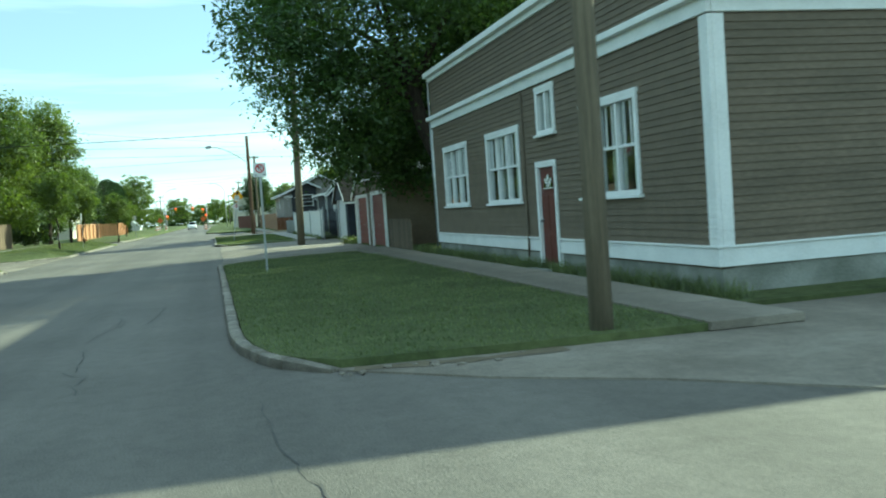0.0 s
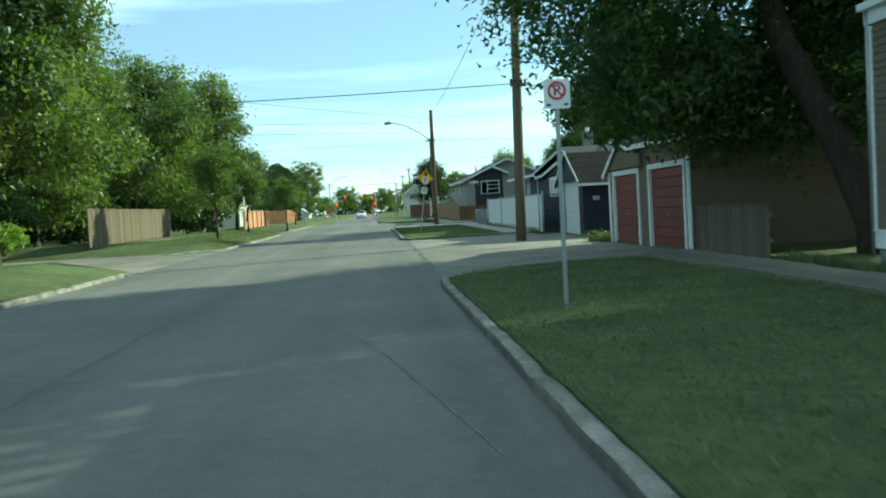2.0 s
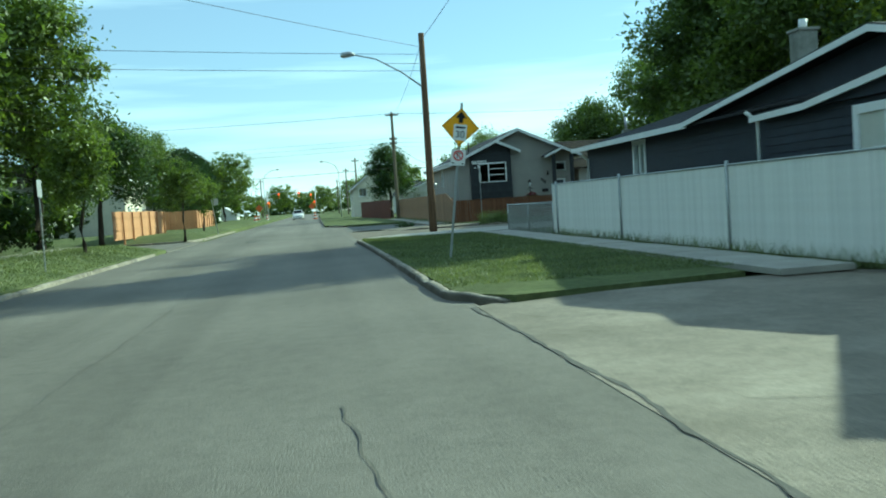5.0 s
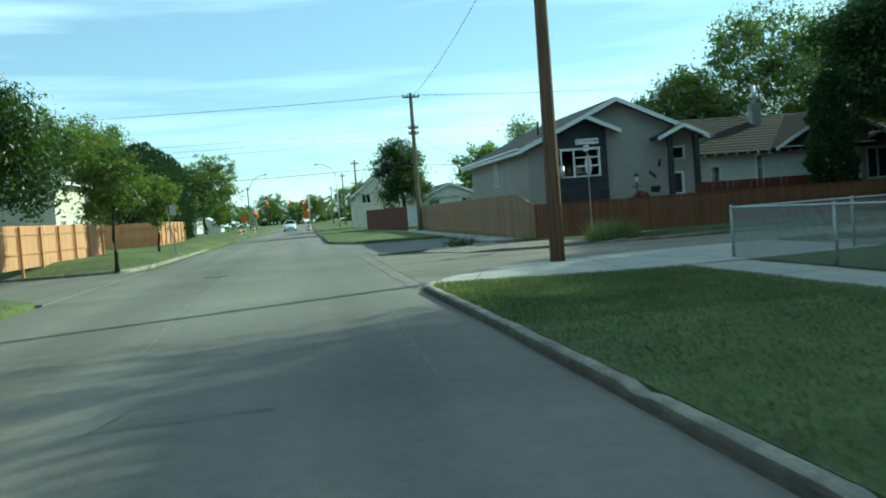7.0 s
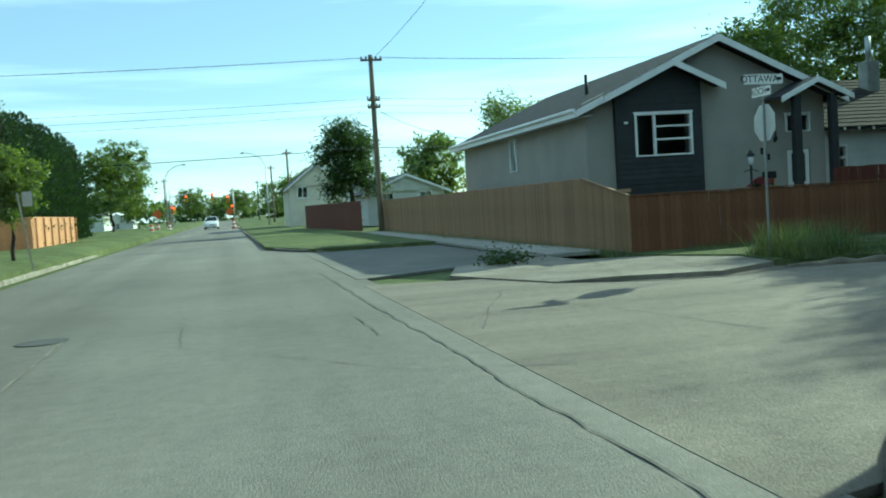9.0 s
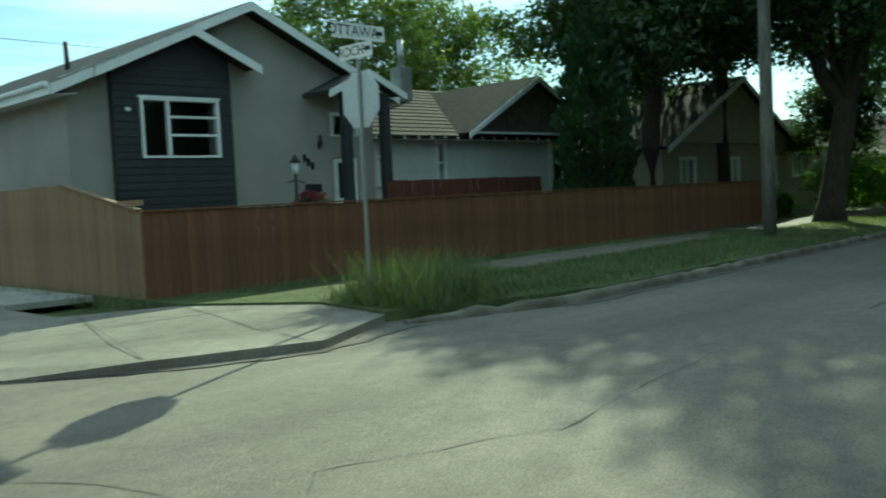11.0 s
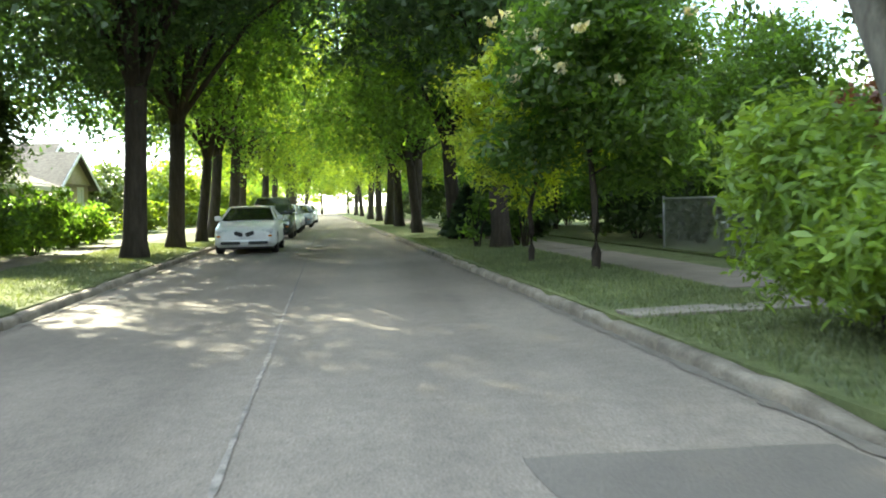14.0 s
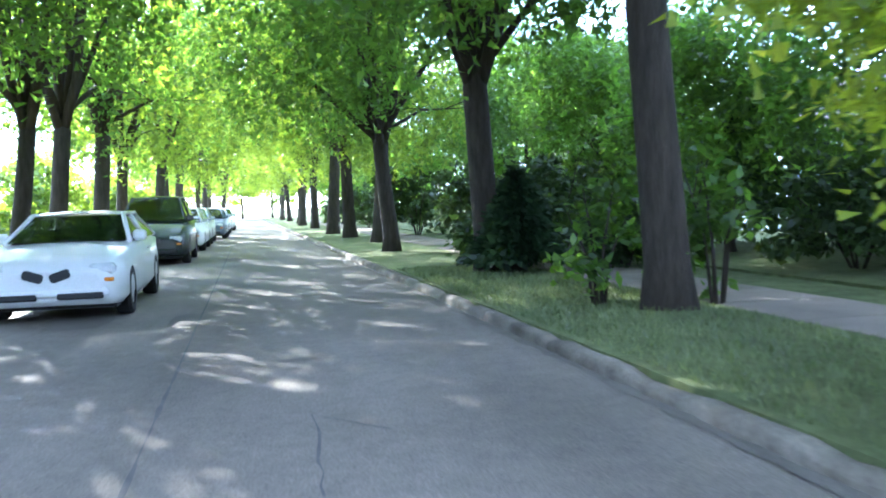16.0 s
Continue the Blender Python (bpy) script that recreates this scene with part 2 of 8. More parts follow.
M_WHITEFENCE = material("whitewashed_fence", (0.84, 0.84, 0.8), (0.66, 0.66, 0.62), 1.2, 0.8, 0.2, 30, mix=0.4, island=0.05, stretch=(1, 1, 0.5))
M_POLE = material("weathered_pole_wood", (0.2, 0.17, 0.12), (0.1, 0.085, 0.06), 3, 0.9, 0.5, 25, stretch=(8, 8, 0.35))
M_POLE2 = material("brown_pole_wood", (0.19, 0.122, 0.073), (0.075, 0.05, 0.031), 3, 0.9, 0.5, 25, stretch=(8, 8, 0.3))
M_STEEL = material("galvanised_steel", (0.42, 0.44, 0.44), (0.32, 0.33, 0.33), 4, 0.45, 0.08, 60, metal=0.7, spec=0.5)
M_WIRE = material("weathered_wire", (0.5, 0.51, 0.49), (0.38, 0.39, 0.37), 4, 0.6, 0.05, 60, metal=0.3)
M_SIGNBACK = material("aluminium_sign_back", (0.5, 0.52, 0.53), (0.42, 0.44, 0.45), 3, 0.4, 0.05, 60, metal=0.6, spec=0.5)
M_SIGNWHITE = material("white_sign_sheet", (0.8, 0.8, 0.78), (0.72, 0.72, 0.7), 3, 0.4, 0.02, 60)
M_SIGNRED = material("red_sign_sheet", (0.55, 0.03, 0.03), None, 3, 0.4, 0.02, 60)
M_SIGNBLACK = material("black_sign_sheet", (0.015, 0.015, 0.015), None, 3, 0.5, 0.02, 60)
M_SIGNYELLOW = material("amber_sign_sheet", (0.85, 0.42, 0.01), (0.78, 0.37, 0.01), 3, 0.4, 0.02, 60)
M_CABLE = material("cable_rubber", (0.02, 0.02, 0.02), None, 3, 0.6, 0.05, 60)
M_BARK = material("elm_bark", (0.062, 0.049, 0.036), (0.025, 0.021, 0.016), 4, 0.95, 1.0, 14, stretch=(3, 3, 0.6))
M_PALEBARK = material("pale_bark", (0.2, 0.185, 0.15), (0.1, 0.09, 0.075), 4, 0.95, 0.9, 14, stretch=(3, 3, 0.6))
M_LEAF = leaf_material("elm_leaf", (0.1, 0.16, 0.032), (0.065, 0.115, 0.024), 0.64, through_tint=(2.0, 2.15, 0.75))
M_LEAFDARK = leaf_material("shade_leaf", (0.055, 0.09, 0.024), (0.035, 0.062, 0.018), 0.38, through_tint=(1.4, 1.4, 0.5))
M_LEAFMAPLE = leaf_material("maple_leaf", (0.148, 0.184, 0.046), (0.084, 0.116, 0.034), 0.45, through_tint=(1.35, 1.5, 0.5))
M_LEAFBRIGHT = leaf_material("bright_leaf", (0.17, 0.24, 0.035), (0.1, 0.16, 0.03), 0.5)
M_LEAFELM = leaf_material("dark_elm_leaf", (0.075, 0.115, 0.03), (0.045, 0.08, 0.022), 0.45, through_tint=(1.35, 1.5, 0.55))
M_LEAFRUST = leaf_material("rust_brown_leaf", (0.17, 0.07, 0.05), (0.1, 0.045, 0.033), 0.35)
# elm leaf again, with the shade of the dense canopy put into its colour
M_LEAFSHADED = leaf_material("shaded_elm_leaf", (0.06, 0.1, 0.03), (0.036, 0.068, 0.021), 0.33, through_tint=(1.3, 1.55, 0.6))
M_LEAFGOLD = leaf_material("gold_green_leaf", (0.34, 0.4, 0.06), (0.24, 0.31, 0.045), 0.6)
M_LEAFBUSH = leaf_material("bush_leaf", (0.2, 0.3, 0.06), (0.13, 0.21, 0.04), 0.42, 0.8)
M_LEAFRED = leaf_material("purple_leaf", (0.05, 0.042, 0.03), (0.03, 0.028, 0.02), 0.3)
M_SPRUCE = leaf_material("conifer_leaf", (0.03, 0.058, 0.02), (0.018, 0.036, 0.014), 0.2)
M_BLOSSOM = leaf_material("cream_blossom", (0.7, 0.66, 0.5), (0.6, 0.55, 0.4), 0.3)
M_GLASS = glass_material("window_glass")
M_CARGLASS = glass_material("tinted_car_glass", (0.16, 0.19, 0.18))
M_INTERIOR = material("dim_interior_wall", (0.2, 0.19, 0.17), (0.15, 0.14, 0.13), 1, 0.9, 0.1, 30)
M_CURTAIN = material("pale_curtain", (0.6, 0.6, 0.52), (0.5, 0.5, 0.43), 3, 0.9, 0.2, 20, stretch=(20, 20, 0.5))
M_CARWHITE = material("white_car_paint", (0.75, 0.75, 0.73), (0.7, 0.7, 0.68), 2, 0.25, 0.0, 60, spec=0.6)
M_CARDARK = material("dark_green_car_paint", (0.02, 0.028, 0.024), (0.016, 0.022, 0.02), 2, 0.25, 0.0, 60, spec=0.6)
M_CARSILVER = material("silver_car_paint", (0.42, 0.43, 0.44), (0.36, 0.37, 0.38), 2, 0.3, 0.0, 60, metal=0.6, spec=0.6)
M_CARBLUE = material("blue_grey_car_paint", (0.1, 0.13, 0.18), (0.08, 0.1, 0.14), 2, 0.3, 0.0, 60, spec=0.6)
M_RUBBER = material("tyre_rubber", (0.018, 0.018, 0.018), (0.028, 0.027, 0.026), 5, 0.9, 0.2, 60)
M_PLASTIC = material("black_plastic", (0.02, 0.02, 0.021), (0.028, 0.028, 0.028), 5, 0.55, 0.1, 60)
M_LAMP = material("headlight_lens", (0.7, 0.72, 0.72), (0.5, 0.52, 0.52), 6, 0.12, 0.0, 60, spec=0.8)
M_AMBER = material("amber_lens", (0.7, 0.25, 0.03), None, 6, 0.2, 0.0, 60)
M_BRICK = material("chimney_brick", (0.24, 0.11, 0.08), (0.15, 0.07, 0.05), 8, 0.9, 0.5, 30)
M_FLOWER = leaf_material("pink_flower", (0.28, 0.07, 0.12), (0.15, 0.04, 0.06), 0.3, 2.0)
M_REDLIGHT = glow_material("red_signal", (1.0, 0.05, 0.02), 2.0)
M_CONE = material("construction_orange", (0.5, 0.13, 0.03), (0.42, 0.1, 0.025), 3, 0.6, 0.05, 40)
M_BLUEPAINT = material("pale_blue_siding", (0.4, 0.5, 0.6), (0.33, 0.42, 0.52), 3, 0.6, 0.1, 40)


# ---- building helpers ----
def part(name, bm, mat, parent=None, label=""):
    """Links a bmesh (or a mesh) as one mesh object under a thing or a part."""
    if isinstance(bm, bmesh.types.BMesh):
        me = bpy.data.meshes.new(name)
        bm.normal_update()
        bm.to_mesh(me)
        bm.free()
    else:
        me = bm
    if mat and not me.materials:
        me.materials.append(mat)
    ob = new(name, me)
    ob.parent = parent
    return tagged(ob, label)


def thing(name, x, y, z, label, category, group="", rz=0.0):
    ob = new(name)
    ob.matrix_basis = pose(x, y, z, 0, 0, rz)
    ob.empty_display_size = 0.2
    return tagged(ob, label, category, group)


def box(x0, x1, y0, y1, z0, z1, bevel=0.0, bm=None):
    bm = bm or bmesh.new()
    made = bmesh.ops.create_cube(bm, size=1.0, matrix=Matrix.Translation(((x0 + x1) / 2, (y0 + y1) / 2, (z0 + z1) / 2)) @ Matrix.Diagonal((x1 - x0, y1 - y0, z1 - z0, 1)))
    if bevel:
        edges = list({e for v in made["verts"] for e in v.link_edges})
        bmesh.ops.bevel(bm, geom=edges, offset=bevel, segments=1, affect="EDGES")
    return bm


def tube(points, radii, sides=10, bm=None, cap=True):
    """A round tube along points."""
    bm = bm or bmesh.new()
    pts = [Vector(p) for p in points]
    rings = []
    for i, p in enumerate(pts):
        d = (pts[min(i + 1, len(pts) - 1)] - pts[max(i - 1, 0)]).normalized()
        q = d.to_track_quat("Z", "Y")
        r = radii[i] if hasattr(radii, "__len__") else radii
        rings.append([bm.verts.new(p + q @ Vector((r * math.cos(2 * math.pi * k / sides), r * math.sin(2 * math.pi * k / sides), 0))) for k in range(sides)])
    for a, b in zip(rings, rings[1:]):
        for k in range(sides):
            f = bm.faces.new((a[k], a[(k + 1) % sides], b[(k + 1) % sides], b[k]))
            f.smooth = True
    if cap:
        bm.faces.new(list(reversed(rings[0])))
        bm.faces.new(rings[-1])
    return bm


def prism(outline, z0, z1, bm=None):
    """A slab over an outline of (x, y), counter-clockwise."""
    bm = bm or bmesh.new()
    low = [bm.verts.new((x, y, z0)) for x, y in outline]
    top = [bm.verts.new((x, y, z1(x, y) if callable(z1) else z1)) for x, y in outline]
    bm.faces.new(list(reversed(low)))
    bm.faces.new(top)
    n = len(outline)
    for k in range(n):
        bm.faces.new((low[k], low[(k + 1) % n], top[(k + 1) % n], top[k]))
    return bm


def plate(outline3, thick, bm=None):
    """A flat plate through points, thickened along its normal."""
    bm = bm or bmesh.new()
    p = [Vector(q) for q in outline3]
    nrm = (p[1] - p[0]).cross(p[2] - p[0]).normalized() * thick
    a, b = [bm.verts.new(q) for q in p], [bm.verts.new(q - nrm) for q in p]
    bm.faces.new(a)
    bm.faces.new(list(reversed(b)))
    for k in range(len(p)):
        bm.faces.new((b[k], b[(k + 1) % len(p)], a[(k + 1) % len(p)], a[k]))
    return bm


def raw_mesh(name, verts, quads):
    """A mesh from numpy arrays of vertices and quads, fast."""
    me = bpy.data.meshes.new(name)
    k = quads.shape[1]
    me.vertices.add(len(verts))
    me.vertices.foreach_set("co", verts.astype(np.float32).ravel())
    me.loops.add(quads.size)
    me.loops.foreach_set("vertex_index", quads.astype(np.int32).ravel())
    me.polygons.add(len(quads))
    me.polygons.foreach_set("loop_start", np.arange(0, quads.size, k, dtype=np.int32))
    me.update(calc_edges=True)
    return me


# ---- ground, roads ----
OTT = 0.055


def south(x):
    return 80.5 + 0.06 * x


def north(x):
    return 87.05 + 0.05 * x


ground = part("ground", prism([(-1500, -1500), (1500, -1500), (1500, 1500), (-1500, 1500)], -0.6, -0.06), M_GRASS)
tagged(ground, "flat grassy ground reaching the horizon", "ground", kind="structure")
KX, LX = 0.1, -7.75
road = part("road", prism([(LX, -60), (0.4, -60), (0.4, 420), (LX - 0.5, 420)], -0.05, 0.0), M_ASPHALT)
tagged(road, "grey patched asphalt street with cracks", "road", kind="structure")
side_road = part("road_side_street", prism([(0.1, south(0) - 2.5), (11, south(11)), (190, south(190)), (190, north(190)), (11, north(11)), (0.1, north(0) + 4.5)], -0.05, 0.004), M_OLDROAD)
tagged(side_road, "worn light grey pavement of the shaded side street", "road", kind="structure")
south_road = part("road_south", prism([(0.4, -60), (60, -60), (60, 3.5), (6.0, 3.5), (4.5, 5.4), (3.5, 6.4), (2.4, 7.2), (1.1, 8.5), (0.4, 10)], -0.05, 0.002), M_ASPHALT)
tagged(south_road, "grey asphalt of the street mouth", "road", kind="structure")
west_road = part("road_west_street", prism([(LX - 0.3, 81.5), (LX - 0.3, 95), (-90, 91), (-90, 83)], -0.05, 0.003), M_ASPHALT)
tagged(west_road, "grey asphalt street meeting the main street", "road", kind="structure")


def strip(path, half, z, mat, name, label, jag=0.0, parent=None, seed=1):
    """A thin raised ribbon along a path on the ground, for cracks and seams."""
    rnd = random.Random(seed)
    pts, ox, oy = [], 0.0, 0.0
    for (x0, y0), (x1, y1) in zip(path, path[1:]):
        n = max(2, int(math.hypot(x1 - x0, y1 - y0) / 0.18))
        for k in range(n):
            ox, oy = 0.8 * ox + rnd.uniform(-jag, jag) * 0.55, 0.8 * oy + rnd.uniform(-jag, jag) * 0.55
            pts.append((x0 + (x1 - x0) * k / n + ox, y0 + (y1 - y0) * k / n + oy))
    pts.append(path[-1])
    bm, rows = bmesh.new(), []
    for k, (x, y) in enumerate(pts):
        a, b = pts[max(k - 1, 0)], pts[min(k + 1, len(pts) - 1)]
        d = Vector((b[0] - a[0], b[1] - a[1], 0)).normalized()
        w = half * rnd.uniform(0.35, 1.65)
        rows.append([bm.verts.new((x - d.y * w, y + d.x * w, z)), bm.verts.new((x + d.y * w, y - d.x * w, z))])
    for a, b in zip(rows, rows[1:]):
        bm.faces.new((a[0], a[1], b[1], b[0]))
    ob = part(name, bm, mat, parent)
    return tagged(ob, label, "" if parent else "road marking", kind="" if parent else "structure")


def curve(points, n=6):
    """Catmull-Rom through points."""
    out = []
    p = [points[0], *points, points[-1]]
    for i in range(1, len(p) - 2):
        for k in range(n):
            t = k / n
            out.append(tuple(0.5 * (2 * p[i][c] + (p[i + 1][c] - p[i - 1][c]) * t + (2 * p[i - 1][c] - 5 * p[i][c] + 4 * p[i + 1][c] - p[i + 2][c]) * t * t
                                    + (3 * p[i][c] - p[i - 1][c] - 3 * p[i + 1][c] + p[i + 2][c]) * t ** 3) for c in (0, 1)))
    out.append(tuple(points[-1]))
    return out


def kerb(path, label, width=0.16, height=0.105, side=1.0, seed=3, mat=None, joint=0.14, broken=None):
    """A worn concrete kerb along a path; side +1: it lies to the right of the path. broken: stretch of y with many open joints."""
    rnd = random.Random(seed)
    bm, rows = bmesh.new(), []
    dense = []
    for (x0, y0), (x1, y1) in zip(path, path[1:]):
        n = max(1, int(math.hypot(x1 - x0, y1 - y0) / (0.3 if x0 < 45 and y0 < 100 else 0.9)))
        dense += [(x0 + (x1 - x0) * k / n, y0 + (y1 - y0) * k / n) for k in range(n)]
    dense.append(path[-1])
    for k, (x, y) in enumerate(dense):
        a, b = dense[max(k - 1, 0)], dense[min(k + 1, len(dense) - 1)]
        d = Vector((b[0] - a[0], b[1] - a[1], 0)).normalized()
        r = Vector((d.y, -d.x, 0)) * side
        e = height * min(1.0, 0.35 + 0.65 * min(k, len(dense) - 1 - k) / 3) * rnd.uniform(0.93, 1.04) * (rnd.uniform(0.62, 0.85) if rnd.random() < 0.1 else 1)
        w = rnd.uniform(-0.006, 0.008)
        prof = [(0, -0.05), (w, e * 0.5), (0.016 + w, e * 0.84), (0.042 + rnd.uniform(0, 0.015), e * 0.985), (width * 0.55, e + rnd.uniform(-0.004, 0.006)), (width * 0.82, e - 0.004), (width + rnd.uniform(-0.01, 0.01), e - 0.022), (width, -0.05)]
        many = broken and broken[0] < y < broken[1]
        cuts = ((0.0, 0.0),)
        if 1 < k < len(dense) - 2 and rnd.random() < (0.75 if many else joint):
            cuts = ((-0.012, 0.0), (-0.005, 0.028), (0.006, 0.03), (0.013, 0.0))
        for along, drop in cuts:
            rows.append([bm.verts.new((x + r.x * (s + drop * 0.5 * (j < 3)) + d.x * along, y + r.y * (s + drop * 0.5 * (j < 3)) + d.y * along, h - drop * (j > 1))) for j, (s, h) in enumerate(prof)])
    for a, b in zip(rows, rows[1:]):
        for k in range(len(a) - 1):
            f = bm.faces.new((a[k], b[k], b[k + 1], a[k + 1]) if side < 0 else (a[k], a[k + 1], b[k + 1], b[k]))
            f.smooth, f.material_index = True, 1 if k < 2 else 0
    for row in (rows[0], rows[-1]):
        bm.faces.new(row)
    bmesh.ops.recalc_face_normals(bm, faces=bm.faces)
    ob = part("kerb", bm, mat or M_KERB)
    # only right-side kerbs get the grime-and-shade face; sun-facing left ones stay pale
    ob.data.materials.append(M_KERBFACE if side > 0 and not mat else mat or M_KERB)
    return tagged(ob, label, "kerb", kind="structure")


def blades(name, count, area, inside, mat, parent_label, tall=0.07, ground_z=0.13, seed=5, wide=0.007):
    """Grass as single bent blades spread over an area (x0, x1, y0, y1)."""
    rng = np.random.default_rng(seed)
    x0, x1, y0, y1 = area
    p = np.stack([rng.uniform(x0, x1, count * 3), rng.uniform(y0, y1, count * 3)], 1)
    p = p[[inside(a, b) for a, b in p]][:count]
    n = len(p)
    ang, h = rng.uniform(0, 2 * np.pi, n), tall * rng.uniform(0.5, 1.5, n)
    z = np.array([ground_z(a, b) if callable(ground_z) else ground_z for a, b in p]) - 0.005
    dx, dy = np.cos(ang) * wide * rng.uniform(.7, 1.6, n), np.sin(ang) * wide * rng.uniform(.7, 1.6, n)
    lx, ly = rng.normal(0, 0.4, n) * h, rng.normal(0, 0.4, n) * h
    v = np.stack([np.stack([p[:, 0] - dx, p[:, 1] - dy, z], 1), np.stack([p[:, 0] + dx, p[:, 1] + dy, z], 1), np.stack([p[:, 0] + lx, p[:, 1] + ly, z + h], 1)], 1).reshape(-1, 3)
    ob = part(name, raw_mesh(name, v, np.arange(3 * n).reshape(-1, 3)), mat)
    return tagged(ob, parent_label, "grass", kind="stuff")


def lawn(name, outline, z, label):
    return tagged(part(name, prism(outline, -0.06, z), M_GRASS), label, "lawn", kind="structure")


# boulevard beside the olive building
E1 = curve([(1.25, 8.45), (0.72, 9.2), (0.47, 10.6), (0.42, 13), (0.4, 20), (0.36, 27), (0.36, 28.8), (0.55, 30.4), (1.3, 31.6), (2.3, 32.5), (3.6, 33.1), (5.2, 33.3)], 4)
BLVD1 = [(5.2, 33.3), *reversed(E1[:-1]), (3.2, 8.3), (5.0, 8.25)]
lawn("lawn_1", BLVD1, lambda x, y: 0.1 if y < 27.5 else 0.1 - 0.08 * min(1, (y - 27.5) / 3), "mown green boulevard lawn with a worn edge")
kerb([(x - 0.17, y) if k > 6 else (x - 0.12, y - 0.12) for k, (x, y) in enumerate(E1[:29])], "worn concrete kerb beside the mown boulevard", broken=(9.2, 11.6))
# boulevard up to the corner
E2 = curve([(0.9, 52.6), (0.35, 53.4), (0.25, 54.6), (0.24, 60), (0.2, 70), (0.1, 75.5), (0.12, 76.6)], 4)
lawn("lawn_2", [(4.75, 54.0), (4.75, 76.0), (3.5, 75.7), (0.3, 76.6), *reversed(E2[:-1])], lambda x, y: 0.03 if y < 54.3 and x > 1 else 0.1, "green boulevard lawn between kerb and sidewalk")
kerb([(x - 0.17, y) for x, y in E2], "chipped concrete kerb along the street", seed=8, height=0.12)
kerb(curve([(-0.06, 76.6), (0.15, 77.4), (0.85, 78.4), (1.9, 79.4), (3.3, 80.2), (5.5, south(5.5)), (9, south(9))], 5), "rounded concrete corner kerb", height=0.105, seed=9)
# concrete corner pad and walks
tagged(part("sidewalk_corner", prism([(0.3, 76.65), (3.5, 75.75), (6.0, 75.9), (9.0, 76.3), (9.0, south(9) - 0.15), (5.5, south(5.5) - 0.15), (3.3, 80.05), (2.0, 79.25), (0.95, 78.25), (0.42, 77.35)], -0.05, 0.126), M_CONCRETE), "pale concrete corner sidewalk pad", "sidewalk", kind="structure")


def slabs(name, a, b, width, z, label, step=1.5, mat=None):
    """A sidewalk of separate slabs from a to b, with open joints."""
    ob = tagged(new(name), label, "sidewalk", kind="structure")
    a, b = Vector((*a, 0)), Vector((*b, 0))
    d = (b - a)
    n = max(1, int(d.length / step))
    ang = math.degrees(math.atan2(d.y, d.x))
    L = d.length / n
    bm = box(0, L - 0.015, -width / 2, width / 2, -0.1, 0, 0.008)
    me = bpy.data.meshes.new("slab")
    bm.to_mesh(me)
    bm.free()
    rnd = random.Random(n)
    for k in range(n):
        s = part("slab", me, mat or M_CONCRETE, ob)
        q = a + d * (k / n)
        s.matrix_basis = pose(q.x, q.y, z + rnd.uniform(-0.006, 0.006), rnd.uniform(-0.3, 0.3), rnd.uniform(-0.2, 0.2), ang)
    return ob


slabs("sidewalk_1", (5.55, 8.2), (5.75, 33.2), 1.1, 0.125, "grey concrete sidewalk beside the olive building", mat=M_APRON)
slabs("sidewalk_2", (5.35, 53.0), (5.35, 75.9), 1.15, 0.115, "pale concrete sidewalk along a white fence")
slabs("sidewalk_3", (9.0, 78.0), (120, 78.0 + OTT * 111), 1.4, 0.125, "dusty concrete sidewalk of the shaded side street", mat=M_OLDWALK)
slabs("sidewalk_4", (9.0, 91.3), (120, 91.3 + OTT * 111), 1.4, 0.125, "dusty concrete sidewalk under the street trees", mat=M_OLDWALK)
slabs("sidewalk_5", (5.6, 94.5), (5.6, 125), 1.3, 0.125, "pale concrete sidewalk beside a tan fence")
apron = tagged(part("driveway_apron", prism([(0.35, 33.4), (0.35, 52.5), (0.9, 52.9), (4.8, 53.4), (6.0, 53.2), (6.93, 52), (6.93, 46.7), (60, 46.7), (60, 41), (6.5, 41), (6.5, 33.3), (2.2, 32.6), (1.2, 31.6), (0.35, 30.2)], -0.05, 0.005), M_APRON), "cracked concrete apron of a back lane", "driveway", kind="structure")
tagged(part("driveway_south", prism([(1.1, 8.5), (2.4, 7.2), (3.5, 6.4), (4.5, 5.4), (6, 3.5), (40, 3.5), (40, 9.6), (6.2, 9.6), (6.1, 8.2), (3.2, 8.3)], -0.05, 0.02), M_APRON), "broken pale concrete driveway apron", "driveway", kind="structure")
tagged(part("sidewalk_north_corner", prism([(1.9, 91.9), (2.4, 90.4), (3.0, 88.85), (3.9, 88.3), (5.5, 87.75), (7.0, 88.6), (7.3, 90.2), (6.9, 91.8), (4.9, 92.5), (4.9, 94.6), (2.6, 94.2)], -0.05, lambda x, y: 0.09 if x > 3.2 else 0.03), M_APRON), "pale concrete corner sidewalk with joints", "sidewalk", kind="structure")
tagged(part("parking_pad", prism([(0.2, 93), (2.4, 94.2), (4.9, 95), (4.9, 106), (0.9, 106.6), (0.2, 108)], -0.05, 0.008), M_PAD), "dark asphalt parking pad beside the street", "driveway", kind="structure")
lawn("lawn_3", [(4.9, 106.2), (4.9, 300), (-0.6, 300), (-0.9, 112.4), (0.6, 107)], 0.13, "green boulevard lawn beyond the corner")
kerb(curve([(0.9, 106.4), (0.0, 108.6), (-0.75, 112), (-0.9, 116), (-1.0, 140), (-1.1, 240)], 4), "concrete kerb along the far boulevard", seed=12)


# left side of the main street
def left_z(x, y):
    return 0.12 + max(0.0, min(0.36, (LX - 0.2 - x) * 0.2))


